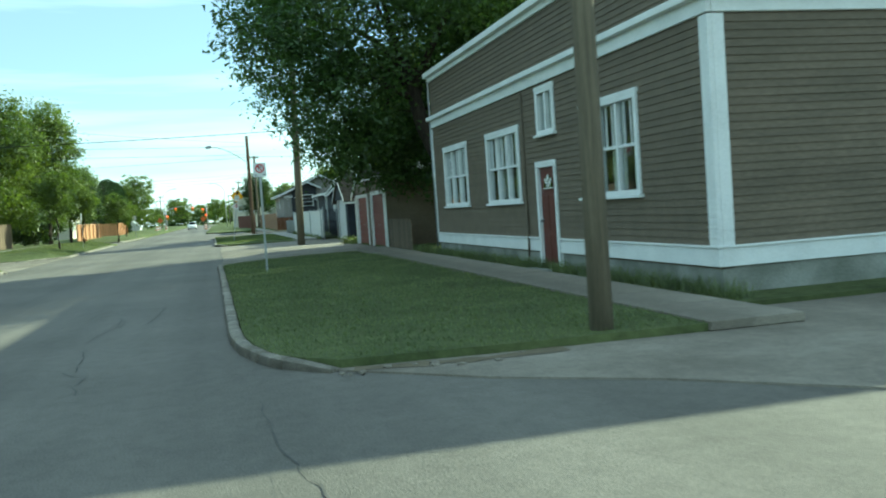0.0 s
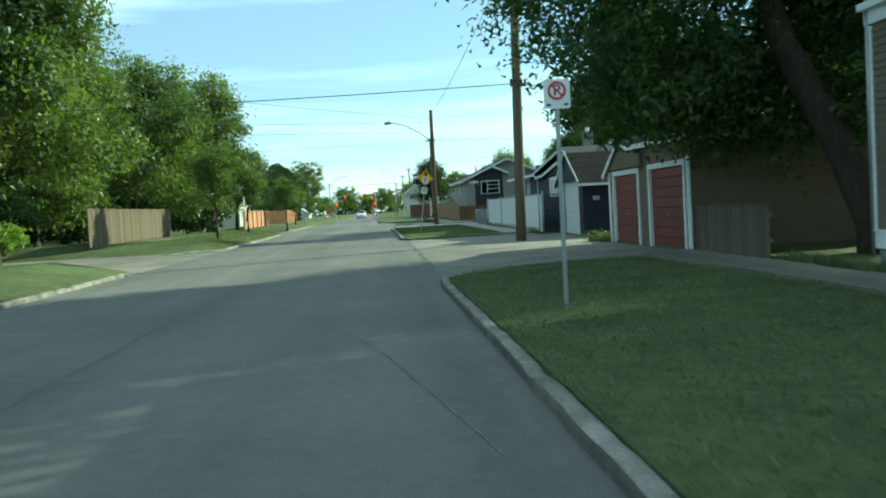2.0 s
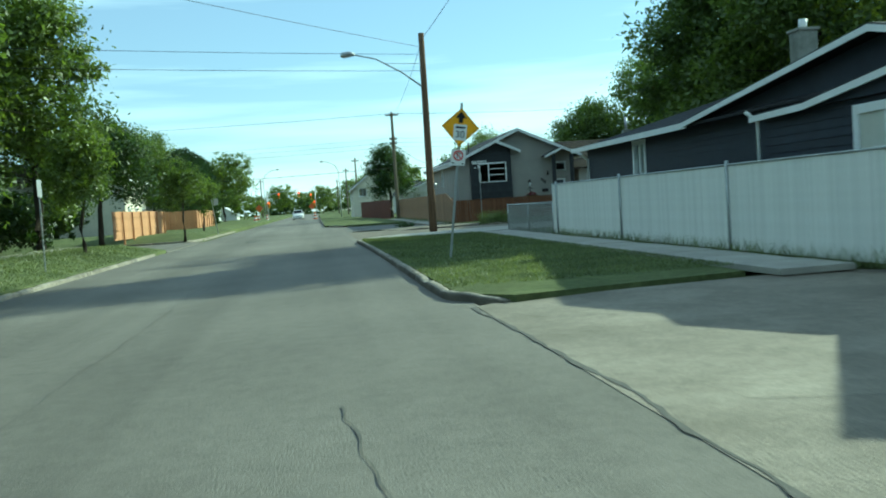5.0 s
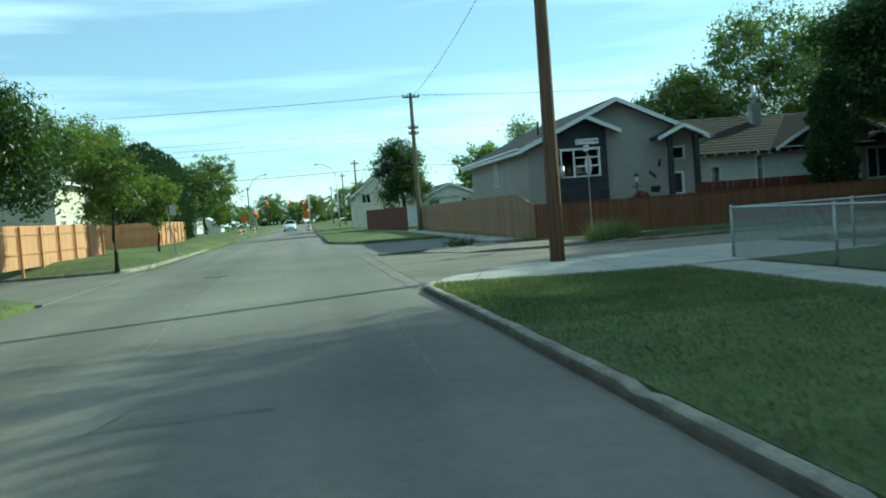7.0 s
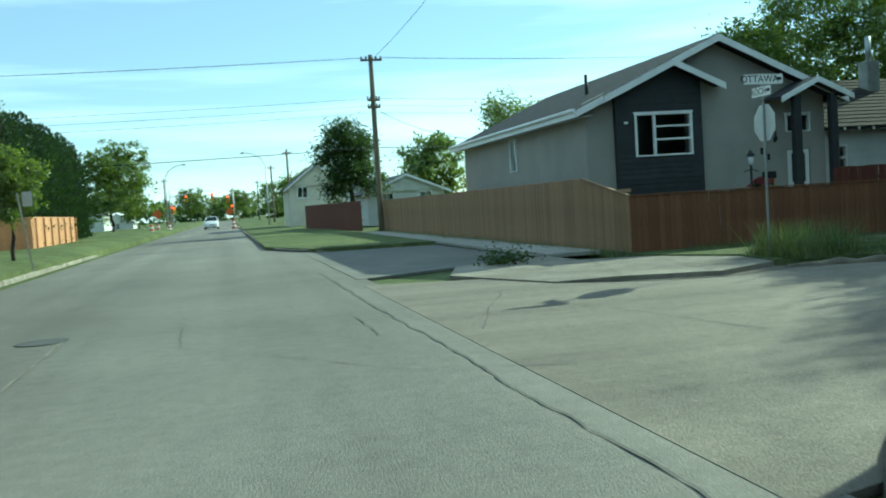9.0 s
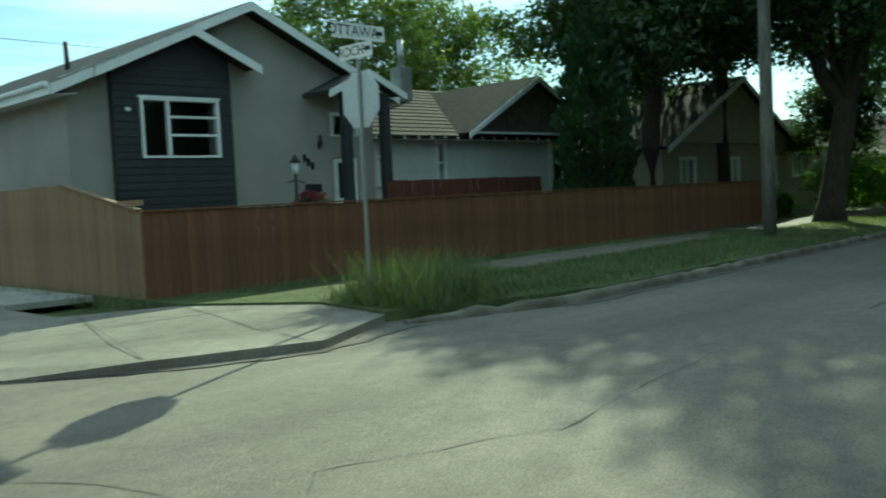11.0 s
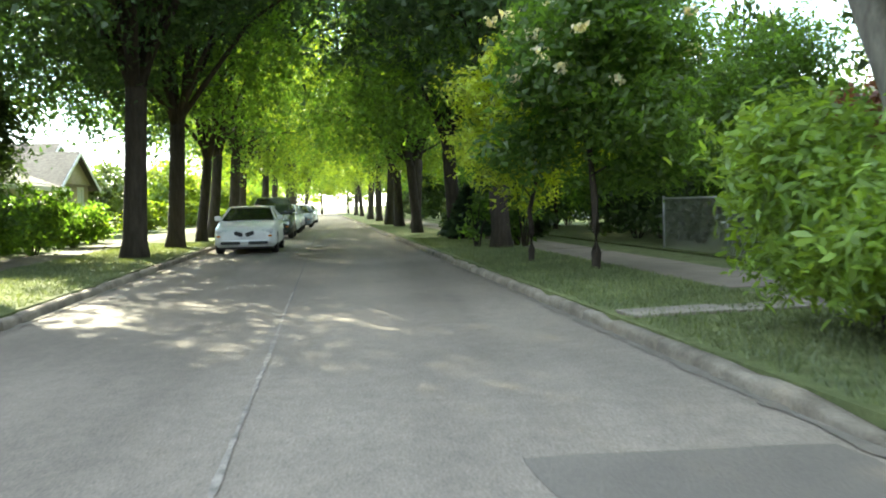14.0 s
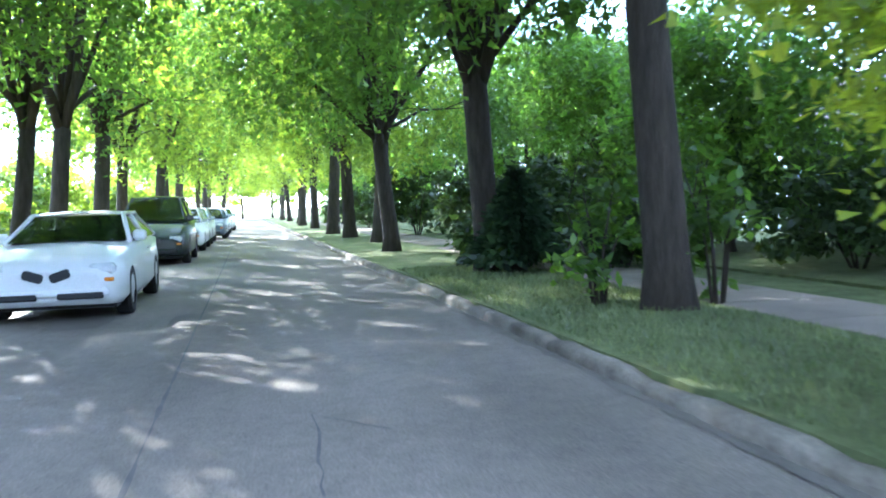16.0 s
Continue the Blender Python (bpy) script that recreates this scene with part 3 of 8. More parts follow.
def sloped(name, y0, y1, x_edge, label, back=-60, soft_end=False):
    bm = bmesh.new()
    xs = [x_edge, x_edge - 0.9, x_edge - 1.9, back]
    ya = [y0 + (3.0, 0.9, 0.35, 0.2)[k] if soft_end else y0 for k in range(4)]
    a = [bm.verts.new((x, q, 0.02 if soft_end else left_z(x, 0))) for x, q in zip(xs, ya)] + [bm.verts.new((back, y0, -0.06)), bm.verts.new((x_edge, y0, -0.06))]
    b = [bm.verts.new((x, y1, left_z(x, 0))) for x in xs] + [bm.verts.new((back, y1, -0.06)), bm.verts.new((x_edge, y1, -0.06))]
    rows = [a, b]
    if soft_end:
        c = [bm.verts.new((x, y0 + 5.0, left_z(x, 0))) for x in xs] + [bm.verts.new((back, y0 + 5, -0.06)), bm.verts.new((x_edge, y0 + 5, -0.06))]
        rows = [a, c, b]
        a[5].co.y += 3.0
    for p, q in zip(rows, rows[1:]):
        for k in range(6):
            bm.faces.new((p[k], p[(k + 1) % 6], q[(k + 1) % 6], q[k]))
    bm.faces.new(a)
    bm.faces.new(b)
    bmesh.ops.recalc_face_normals(bm, faces=bm.faces)
    return tagged(part(name, bm, M_GRASS), label, "lawn", kind="structure")


sloped("lawn_4", -30, 38.3, LX - 0.17, "green boulevard rising gently from the kerb")
sloped("lawn_5", 53.2, 80.5, LX - 0.17, "green boulevard with young trees", soft_end=True)
sloped("lawn_6", 95.2, 400, LX - 0.75, "long green boulevard in front of an orange fence", soft_end=True)
kerb(curve([(LX, -30), (LX, 20), (LX, 36), (LX - 0.1, 37.6), (LX - 1.2, 38.4)], 4), "pale concrete kerb opposite", side=-1, seed=21)
kerb(curve([(LX - 2.2, 51.0), (LX - 0.4, 52.4), (LX + 0.1, 53.6), (LX, 56), (LX - 0.1, 76), (LX - 0.6, 79.2), (LX - 2, 80.8)], 4), "pale concrete kerb around a boulevard", side=-1, seed=22)
kerb(curve([(-14, 95.3), (-9.4, 95.5), (-8.7, 97.5), (-8.45, 101), (-8.5, 121), (-8.8, 240)], 4), "pale concrete kerb of the far boulevard", side=-1, seed=23)
tagged(part("driveway_west", prism([(LX - 0.05, 38.3), (LX - 0.05, 53.2), (-9, 53.4), (-14, 53.6), (-60, 53.6), (-60, 43), (-14, 43), (-9.5, 38.8)], -0.05, 0.012), M_APRON), "pale concrete mouth of a back lane", "driveway", kind="structure")
tagged(part("sidewalk_west", prism([(-13.05, 58.2), (-11.95, 58.2), (-11.3, 80.5), (-12.4, 80.5)], 0.2, 0.5), M_CONCRETE), "narrow pale sidewalk beside a weathered fence", "sidewalk", kind="structure")
# lots
lawn("lawn_7", [(6.15, 53.2), (60, 53.2), (60, 78), (9, 76.3), (6.2, 75.9)], 0.1, "yard behind the white fence")
lawn("lawn_8", [(6.3, 9.6), (40, 9.6), (40, 41), (6.55, 41), (6.55, 33.3), (6.3, 33.2)], 0.08, "weedy strip beside the building")
lawn("lawn_9", [(9, 76.3), (150, 76.3 + OTT * 141), (150, south(150) - 0.15), (12, south(12) - 0.15), (9, south(9) - 0.15)], 0.12, "shaded boulevard grass of the side street")
lawn("lawn_10", [(7.0, 88.6), (10, north(10) + 0.2), (150, north(150) + 0.2), (150, 135), (6.3, 127), (6.3, 92), (7.3, 90.2)], 0.12, "shaded boulevard grass under the trees")
lawn("lawn_11", [(20, 50), (150, 50), (150, 76.3 + OTT * 141), (20, 76.5)], 0.11, "shaded front yards along the side street")
kerb([(9, south(9)), (15.5, south(15.5))], "pale round-topped kerb at the start of the shaded street", seed=31, height=0.115, width=0.16, mat=M_KERB)
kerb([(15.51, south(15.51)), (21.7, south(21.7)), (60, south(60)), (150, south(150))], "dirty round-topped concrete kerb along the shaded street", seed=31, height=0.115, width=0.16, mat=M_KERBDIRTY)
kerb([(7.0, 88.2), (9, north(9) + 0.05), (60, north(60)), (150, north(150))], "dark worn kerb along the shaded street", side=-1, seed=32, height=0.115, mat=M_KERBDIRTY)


# ---- buildings: local frame of each, front face in the plane y = 0 looking to -y, x to the right ----
def lap_boards(wall, x0, x1, z0, z1, holes, mat, step=0.108, y=0.0, along=None):
    """Lapped boards, each its own piece, round the holes."""
    z = z0
    while z < z1 - 0.02:
        top = min(z + step, z1)
        mid = (z + top) / 2
        spans, cur = [], x0
        for h in sorted(h for h in holes if h[2] < mid < h[3]):
            if h[0] > cur:
                spans.append((cur, h[0]))
            cur = max(cur, h[1])
        if cur < x1:
            spans.append((cur, x1))
        for a, b in spans:
            bm = bmesh.new()
            pts = [(y - 0.022, z), (y - 0.006, top), (y + 0.02, top), (y + 0.02, z)]
            lo, hi = [bm.verts.new((a, p, q)) for p, q in pts], [bm.verts.new((b, p, q)) for p, q in pts]
            for k in range(4):
                bm.faces.new((lo[k], hi[k], hi[(k + 1) % 4], lo[(k + 1) % 4]))
            bm.faces.new(list(reversed(lo)))
            bm.faces.new(hi)
            if along:
                bmesh.ops.transform(bm, matrix=along, verts=bm.verts)
            bmesh.ops.recalc_face_normals(bm, faces=bm.faces)
            part("board", bm, mat, wall)
        z = top


def add_window(house, x0, x1, z0, z1, cols=(0.33, 0.67), rails=(0.5,), trim=0.11, mat=None, curtain=True, muntins=0, at=None, sill=True):
    """A window with outer trim, sashes, mullions, panes and a curtain behind. Returns the hole."""
    mat = mat or M_WHITE
    at = at or Matrix.Identity(4)

    def put(bm):
        bmesh.ops.transform(bm, matrix=at, verts=bm.verts)
        return bm
    bm = bmesh.new()
    for a, b, c, d in ((x0, x0 + trim, z0, z1), (x1 - trim, x1, z0, z1), (x0 + trim, x1 - trim, z0, z0 + trim * 0.7), (x0 - 0.03, x1 + 0.03, z1, z1 + trim * 0.75), (x0 + trim, x1 - trim, z1 - trim * 0.6, z1)):
        box(a, b, -0.05, 0.1, c, d, 0.006, bm)
    win = part("window", put(bm), mat, house)
    ix0, ix1, iz0, iz1 = x0 + trim, x1 - trim, z0 + trim * 0.7, z1 - trim * 0.6
    if sill:
        part("sill", put(box(x0 - 0.05, x1 + 0.05, -0.1, 0.02, z0 - 0.05, z0, 0.006)), mat, win)
    xs = [ix0, *[ix0 + (ix1 - ix0) * c for c in cols], ix1]
    for c in xs[1:-1]:
        part("mullion", put(box(c - 0.035, c + 0.035, -0.035, 0.07, iz0, iz1, 0.005)), mat, win)
    for a, b in zip(xs, xs[1:]):
        for r in rails:
            zr = iz0 + (iz1 - iz0) * r
            part("sash_rail", put(box(a + 0.03, b - 0.03, -0.01, 0.05, zr - 0.025, zr + 0.025, 0.004)), mat, win)
        if muntins:
            zr = iz0 + (iz1 - iz0) * (rails[0] if rails else 0)
            for k in range(1, muntins + 1):
                q = a + (b - a) * k / (muntins + 1)
                part("muntin", put(box(q - 0.01, q + 0.01, 0.01, 0.04, zr, iz1)), mat, win)
        pane = part("pane", put(box(a + 0.02, b - 0.02, 0.028, 0.034, iz0, iz1)), M_GLASS, win)
        pane.visible_shadow = False
        if curtain:
            rng = random.Random(int((a + z0) * 100))
            bm2, rows = bmesh.new(), []
            w = (b - a) * rng.uniform(0.25, 0.8)
            off = rng.choice((0, b - a - w))
            for k in range(13):
                q = a + off + w * k / 12
                yy = 0.16 + 0.02 * math.sin(k * 2.1 + a)
                rows.append((bm2.verts.new((q, yy, iz0 + 0.02)), bm2.verts.new((q, yy, iz1))))
            for p, q in zip(rows, rows[1:]):
                bm2.faces.new((p[0], q[0], q[1], p[1]))
            part("curtain", put(bm2), M_CURTAIN, win)
    return (x0 + 0.02, x1 - 0.02, z0 + 0.02, z1 - 0.02)


def core(house, name, x0, x1, z0, z1, holes, mat, y0=0.02, y1=0.2, at=None):
    xs = sorted({x0, x1, *[v for h in holes for v in h[:2] if x0 < v < x1]})
    zs = sorted({z0, z1, *[v for h in holes for v in h[2:4] if z0 < v < z1]})
    bm = bmesh.new()
    grid = [[bm.verts.new((a, y0, c)) for c in zs] for a in xs]
    faces = []
    for i in range(len(xs) - 1):
        for k in range(len(zs) - 1):
            mx, mz = (xs[i] + xs[i + 1]) / 2, (zs[k] + zs[k + 1]) / 2
            if not any(h[0] < mx < h[1] and h[2] < mz < h[3] for h in holes):
                faces.append(bm.faces.new((grid[i][k], grid[i + 1][k], grid[i + 1][k + 1], grid[i][k + 1])))
    bmesh.ops.delete(bm, geom=[v for v in bm.verts if not v.link_faces], context="VERTS")
    made = bmesh.ops.extrude_face_region(bm, geom=faces)
    bmesh.ops.translate(bm, vec=(0, y1 - y0, 0), verts=[v for v in made["geom"] if isinstance(v, bmesh.types.BMVert)])
    bmesh.ops.recalc_face_normals(bm, faces=bm.faces)
    if at:
        bmesh.ops.transform(bm, matrix=at, verts=bm.verts)
    return part(name, bm, mat, house)


def roof_courses(house, name, eave, ridge, x_span, courses, mat, thick=0.03, label=""):
    """A roof plane of overlapping courses. eave, ridge: (y, z) lines; x_span: along the ridge, in the local x axis."""
    (ye, ze), (yr, zr) = eave, ridge
    deck = part(name, plate([(x_span[0], ye, ze - 0.03), (x_span[1], ye, ze - 0.03), (x_span[1], yr, zr - 0.03), (x_span[0], yr, zr - 0.03)], 0.05), mat, house, label)
    for k in range(courses):
        a, b = k / courses, (k + 1.15) / courses
        b = min(b, 1.0)
        p = [(x_span[0], ye + (yr - ye) * a, ze + (zr - ze) * a + thick), (x_span[1], ye + (yr - ye) * a, ze + (zr - ze) * a + thick),
             (x_span[1], ye + (yr - ye) * b, ze + (zr - ze) * b + 0.006), (x_span[0], ye + (yr - ye) * b, ze + (zr - ze) * b + 0.006)]
        part("shingle_course", plate(p, thick if (yr - ye) > 0 else -thick), mat, deck)
    return deck


def panel_door(house, x0, x1, z0, z1, rows, mat, trim_mat, y=0.05, trim=0.14, name="garage_door"):
    """A sectional door with its rails, set back in a trimmed opening."""
    bm = bmesh.new()
    for a, b, c, d in ((x0 - trim, x0, z0, z1 + trim), (x1, x1 + trim, z0, z1 + trim), (x0, x1, z1, z1 + trim)):
        box(a, b, -0.04, 0.14, c, d, 0.006, bm)
    part("door_trim", bm, trim_mat, house)
    door = part(name, box(x0, x1, y + 0.025, y + 0.05, z0, z1), mat, house)
    h = (z1 - z0) / rows
    for k in range(rows):
        part("door_panel", box(x0 + 0.01, x1 - 0.01, y - 0.015, y + 0.022, z0 + k * h + 0.008, z0 + (k + 1) * h - 0.012, 0.012), mat, door)
    part("handle", box((x0 + x1) / 2 - 0.06, (x0 + x1) / 2 + 0.06, y - 0.05, y - 0.012, z0 + 0.85, z0 + 0.88, 0.005), M_STEEL, door, "steel pull handle")
    return door


# olive clapboard building
OB = thing("clapboard_building", 6.57, 25.75, 0, "olive-brown clapboard building with white trim and red door", "building", rz=-90)
LN = 15.2
OBH = []
for a, b in ((1.2, 3.55), (5.25, 7.6), (10.88, 13.12)):
    OBH.append(add_window(OB, a, b, 1.45, 3.0, muntins=2 if a > 5 else 1, curtain=True))
OBH.append(add_window(OB, 8.75, 9.72, 2.74, 3.6, cols=(0.5,), rails=(), curtain=True))
DOORX = (8.55, 9.63)
OBH.append((DOORX[0] + 0.02, DOORX[1] - 0.02, 0.0, 2.2))
ob_wall = core(OB, "wall", 0, LN, 0.4, 5.2, OBH, M_SIDING)
lap_boards(ob_wall, 0.0, LN - 0.02, 0.7, 3.75, OBH, M_SIDING)
lap_boards(ob_wall, 0.0, LN - 0.02, 4.06, 5.1, [], M_SIDING)
SIDE = Matrix.Translation((LN, 0, 0)) @ Matrix.Rotation(radians(90), 4, "Z")
ob_side = core(OB, "wall", 0.0, 16, 0.4, 5.2, [], M_SIDING, at=SIDE)
lap_boards(ob_side, 0.02, 16, 0.7, 3.75, [], M_SIDING, along=SIDE)
lap_boards(ob_side, 0.02, 16, 4.06, 5.1, [], M_SIDING, along=SIDE)
part("wall", box(0, LN, 15.8, 16, 0.4, 5.2), M_SIDING, OB)
part("wall", box(0, 0.2, 0.2, 15.8, 0.4, 5.2), M_SIDING, OB)
part("floor", box(0.2, LN - 0.2, 0.2, 15.8, 0.4, 0.5), M_INTERIOR, OB)
part("partition", box(0.2, LN - 0.2, 3.0, 3.1, 0.5, 4.4), M_INTERIOR, OB)
part("roof", box(0, LN, 0.05, 16, 5.1, 5.25), M_SHINGLE2, OB)
part("foundation", box(-0.0, LN + 0.0, 0.03, 16, -0.3, 0.42, 0.0), M_FOUND, OB, "damp-stained concrete foundation")
part("skirt_board", box(-0.03, 8.53, -0.04, 0.02, 0.43, 0.68, 0.006), M_WHITE, OB)
part("skirt_board", box(9.66, LN + 0.04, -0.04, 0.02, 0.43, 0.68, 0.006), M_WHITE, OB)
part("skirt_cap", box(-0.03, 8.53, -0.07, 0.02, 0.68, 0.71, 0.004), M_WHITE, OB)
part("skirt_cap", box(9.66, LN + 0.07, -0.07, 0.02, 0.68, 0.71, 0.004), M_WHITE, OB)
part("skirt_board", box(LN - 0.02, LN + 0.04, 0.02, 16, 0.43, 0.68, 0.006), M_WHITE, OB)
part("skirt_cap", box(LN - 0.02, LN + 0.07, 0.02, 16, 0.68, 0.71, 0.004), M_WHITE, OB)
part("corner_board", box(LN - 0.18, LN + 0.045, -0.045, 0.02, 0.71, 3.72, 0.006), M_WHITE, OB)
part("corner_board", box(LN - 0.02, LN + 0.045, 0.022, 0.2, 0.71, 3.72, 0.006), M_WHITE, OB)
part("corner_board", box(-0.03, 0.06, -0.045, 0.02, 0.71, 3.72, 0.006), M_WHITE, OB)
for z0, z1, out in ((3.74, 3.95, 0.05), (3.95, 4.06, 0.16), (5.08, 5.2, 0.06), (5.2, 5.34, 0.18)):
    part("cornice", box(-0.1, LN + out, -out, 0.02, z0, z1, 0.01), M_WHITE, OB)
    part("cornice", box(LN - 0.03, LN + out, 0.024, 16, z0, z1, 0.01), M_WHITE, OB)
bm = bmesh.new()
for a, b, c, d in ((DOORX[0], DOORX[0] + 0.1, 0.02, 2.22), (DOORX[1] - 0.1, DOORX[1], 0.02, 2.22), (DOORX[0] + 0.1, DOORX[1] - 0.1, 2.1, 2.22)):
    box(a, b, -0.05, 0.12, c, d, 0.006, bm)
part("door_trim", bm, M_WHITE, OB)
ob_door = part("door", box(DOORX[0] + 0.1, DOORX[1] - 0.1, 0.02, 0.07, 0.1, 2.1), M_REDDOOR, OB, "dark red panelled door with a fanlight")
for r in ((0.2, 0.75), (0.85, 1.55)):
    for a, b in ((0.2, 0.5), (0.58, 0.88)):
        part("door_panel", box(DOORX[0] + a, DOORX[0] + b, 0.008, 0.03, r[0], r[1], 0.008), M_REDDOOR, ob_door)
bm = bmesh.new()
cx = (DOORX[0] + DOORX[1]) / 2
arc = [(cx + 0.24 * math.cos(a), 1.68 + 0.26 * math.sin(a)) for a in np.linspace(0, math.pi, 13)]
plate([(x, 0.008, z) for x, z in reversed(arc)], -0.012, bm)
part("fanlight", bm, M_CARGLASS, ob_door, "half-round leaded glass light")
for k in range(5):
    a = math.pi * k / 4
    part("fanlight_bar", tube([(cx, 0.0, 1.68), (cx + 0.25 * math.cos(a), 0.0, 1.68 + 0.27 * math.sin(a))], 0.012, 5), M_WHITE, ob_door)
part("door_knob", tube([(DOORX[0] + 0.17, 0.02, 1.05), (DOORX[0] + 0.17, -0.06, 1.05)], 0.03, 8), M_STEEL, ob_door)
part("downpipe", tube([(7.95, -0.05, 3.7), (7.95, -0.05, 0.9), (7.98, -0.08, 0.3)], 0.022, 7), M_SIDING, OB, "thin painted conduit")
part("conduit", tube([(0.0, -0.06, 0.3), (0.0, -0.06, 5.1)], 0.025, 7), M_STEEL, OB)
part("step", box(8.6, 9.6, -0.5, 0.0, 0.0, 0.12, 0.01), M_FOUND, OB)

# red-door double garage
RG = thing("double_garage", 6.52, 41.0, 0, "olive double garage with red sectional doors and white trim", "garage", rz=-90)
rg_holes = [(0.5, 3.15, 0, 2.1), (4.2, 7.0, 0, 2.15)]
rg_wall = core(RG, "wall", 0, 7.4, 0, 2.45, rg_holes, M_SIDING, 0.0, 0.15)
lap_boards(rg_wall, 0.05, 3.9, 2.25, 2.75, [], M_SIDING, 0.15)
bm = plate([(0.0, -0.02, 2.24), (3.7, -0.02, 2.24), (3.7, -0.02, 2.55), (1.9, -0.02, 3.14)], -0.1)
part("gable", bm, M_SIDING, RG)
panel_door(RG, 0.55, 3.1, 0.03, 2.06, 8, M_REDPANEL, M_WHITE)
panel_door(RG, 4.25, 6.95, 0.03, 2.1, 8, M_REDPANEL, M_WHITE)
part("corner_board", box(-0.02, 0.16, -0.05, 0.0, 0.0, 2.2, 0.005), M_WHITE, RG)
part("corner_board", box(7.25, 7.42, -0.05, 0.0, 0.0, 2.3, 0.005), M_WHITE, RG)
for p, q in (((-0.2, 2.12), (1.9, 3.18)), ((1.9, 3.18), (2.5, 2.86)), ((2.5, 2.86), (7.6, 2.8))):
    part("rake_board", plate([(p[0], -0.16, p[1] - 0.13), (q[0], -0.16, q[1] - 0.13), (q[0], -0.16, q[1]), (p[0], -0.16, p[1])], -0.05), M_WHITE, RG)
    part("roof", plate([(p[0], -0.18, p[1] + 0.02), (q[0], -0.18, q[1] + 0.02), (q[0], 7, q[1] + 0.02), (p[0], 7, p[1] + 0.02)], 0.05), M_SHINGLE, RG, "brown shingled roof")
part("wall", box(0, 0.15, 0.15, 7, 0, 2.2), M_SIDING, RG)
part("wall", box(7.25, 7.4, 0.15, 7, 0, 2.6), M_SIDING, RG)
part("wall", box(0.0, 7.4, 6.85, 7, 0, 2.2), M_SIDING, RG)
part("wall", box(3.7, 7.4, 0.0, 0.15, 2.45, 2.75), M_SIDING, RG)

# navy garage with a white door
NG = thing("navy_garage", 6.93, 50.7, 0, "small navy garage with white sectional door and shingled roof", "garage", rz=-90)
ng_wall = core(NG, "wall", 0, 4.05, 0, 2.15, [(0.58, 3.25, 0, 2.2)], M_NAVY, 0.0, 0.14)
part("gable", plate([(0, 0.0, 2.15), (4.05, 0.0, 2.15), (2.0, 0.0, 3.22)], -0.14), M_NAVY, NG)
lap_boards(ng_wall, 0.0, 4.05, 0.02, 2.2, [(0.44, 3.39, 0, 2.34)], M_NAVY, 0.16)
panel_door(NG, 0.58, 3.25, 0.03, 2.2, 7, M_WHITE, M_WHITE)
NSIDE = Matrix.Translation((4.05, 0, 0)) @ Matrix.Rotation(radians(90), 4, "Z")
ng_side = core(NG, "wall", 0.14, 7.0, 0, 2.15, [], M_NAVY, 0.0, 0.14, at=NSIDE)
lap_boards(ng_side, 0.0, 7.0, 0.02, 2.12, [], M_NAVY, 0.16, along=NSIDE)
part("wall", box(0, 0.14, 0.14, 7, 0, 2.15), M_NAVY, NG)
part("wall", box(0.14, 3.9, 6.86, 7, 0, 2.8), M_NAVY, NG)
for p, q in (((-0.3, 1.98), (2.02, 3.26)), ((4.35, 1.98), (2.02, 3.26))):
    lo, hi = (p, q)
    part("rake_board", plate([(p[0], -0.22, p[1]), (q[0], -0.22, q[1]), (q[0], -0.22, q[1] + 0.11), (p[0], -0.22, p[1] + 0.11)], -0.03 if p[0] < q[0] else 0.03), M_WHITE, NG)
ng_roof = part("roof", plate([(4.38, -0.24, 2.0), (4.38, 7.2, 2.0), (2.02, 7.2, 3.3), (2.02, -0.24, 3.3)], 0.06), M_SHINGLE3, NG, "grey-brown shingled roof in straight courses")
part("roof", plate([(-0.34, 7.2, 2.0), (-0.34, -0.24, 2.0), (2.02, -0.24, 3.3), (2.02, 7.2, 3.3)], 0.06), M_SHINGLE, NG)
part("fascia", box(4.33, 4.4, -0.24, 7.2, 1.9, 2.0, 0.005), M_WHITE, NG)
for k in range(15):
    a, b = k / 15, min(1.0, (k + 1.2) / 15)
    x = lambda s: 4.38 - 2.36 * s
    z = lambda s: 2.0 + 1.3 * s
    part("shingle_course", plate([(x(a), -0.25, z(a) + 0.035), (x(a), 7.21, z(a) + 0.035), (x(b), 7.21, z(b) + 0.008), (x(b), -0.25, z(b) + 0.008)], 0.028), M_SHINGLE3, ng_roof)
bars = part("number_plate", box(4.07, 4.085, 0.38, 0.62, 1.36, 1.5, 0.004), M_SIGNWHITE, NG, "small white plaque with dark bars")
for k in range(3):
    part("plaque_bar", box(4.085, 4.09, 0.42 + k * 0.06, 0.46 + k * 0.06, 1.39, 1.47), M_SIGNBLACK, bars)

# navy house behind the white fence
NH = thing("navy_house", 8.5, 73.5, 0, "navy bungalow with white rakes and a pale chimney", "house", rz=-90)
nh_holes = [add_window(NH, 4.8, 5.9, 1.75, 2.8, cols=(0.5,), rails=(), curtain=True)]
nh_wall = core(NH, "wall", 0, 21.5, 0, 2.95, nh_holes, M_NAVY, 0.02, 0.2)
lap_boards(nh_wall, 0, 21.5, 0.6, 2.95, nh_holes, M_NAVY, 0.16)
part("wall", box(0, 0.2, 0.2, 10, 0, 2.95), M_NAVY, NH)
part("wall", box(21.3, 21.5, 0.2, 10, 0, 2.95), M_NAVY, NH)
part("wall", box(0.2, 21.3, 9.8, 10, 0, 2.95), M_NAVY, NH)
part("gable", plate([(10.2, 0.0, 2.95), (21.5, 0.0, 2.95), (17.9, 0.0, 3.78)], -0.15), M_NAVY, NH)
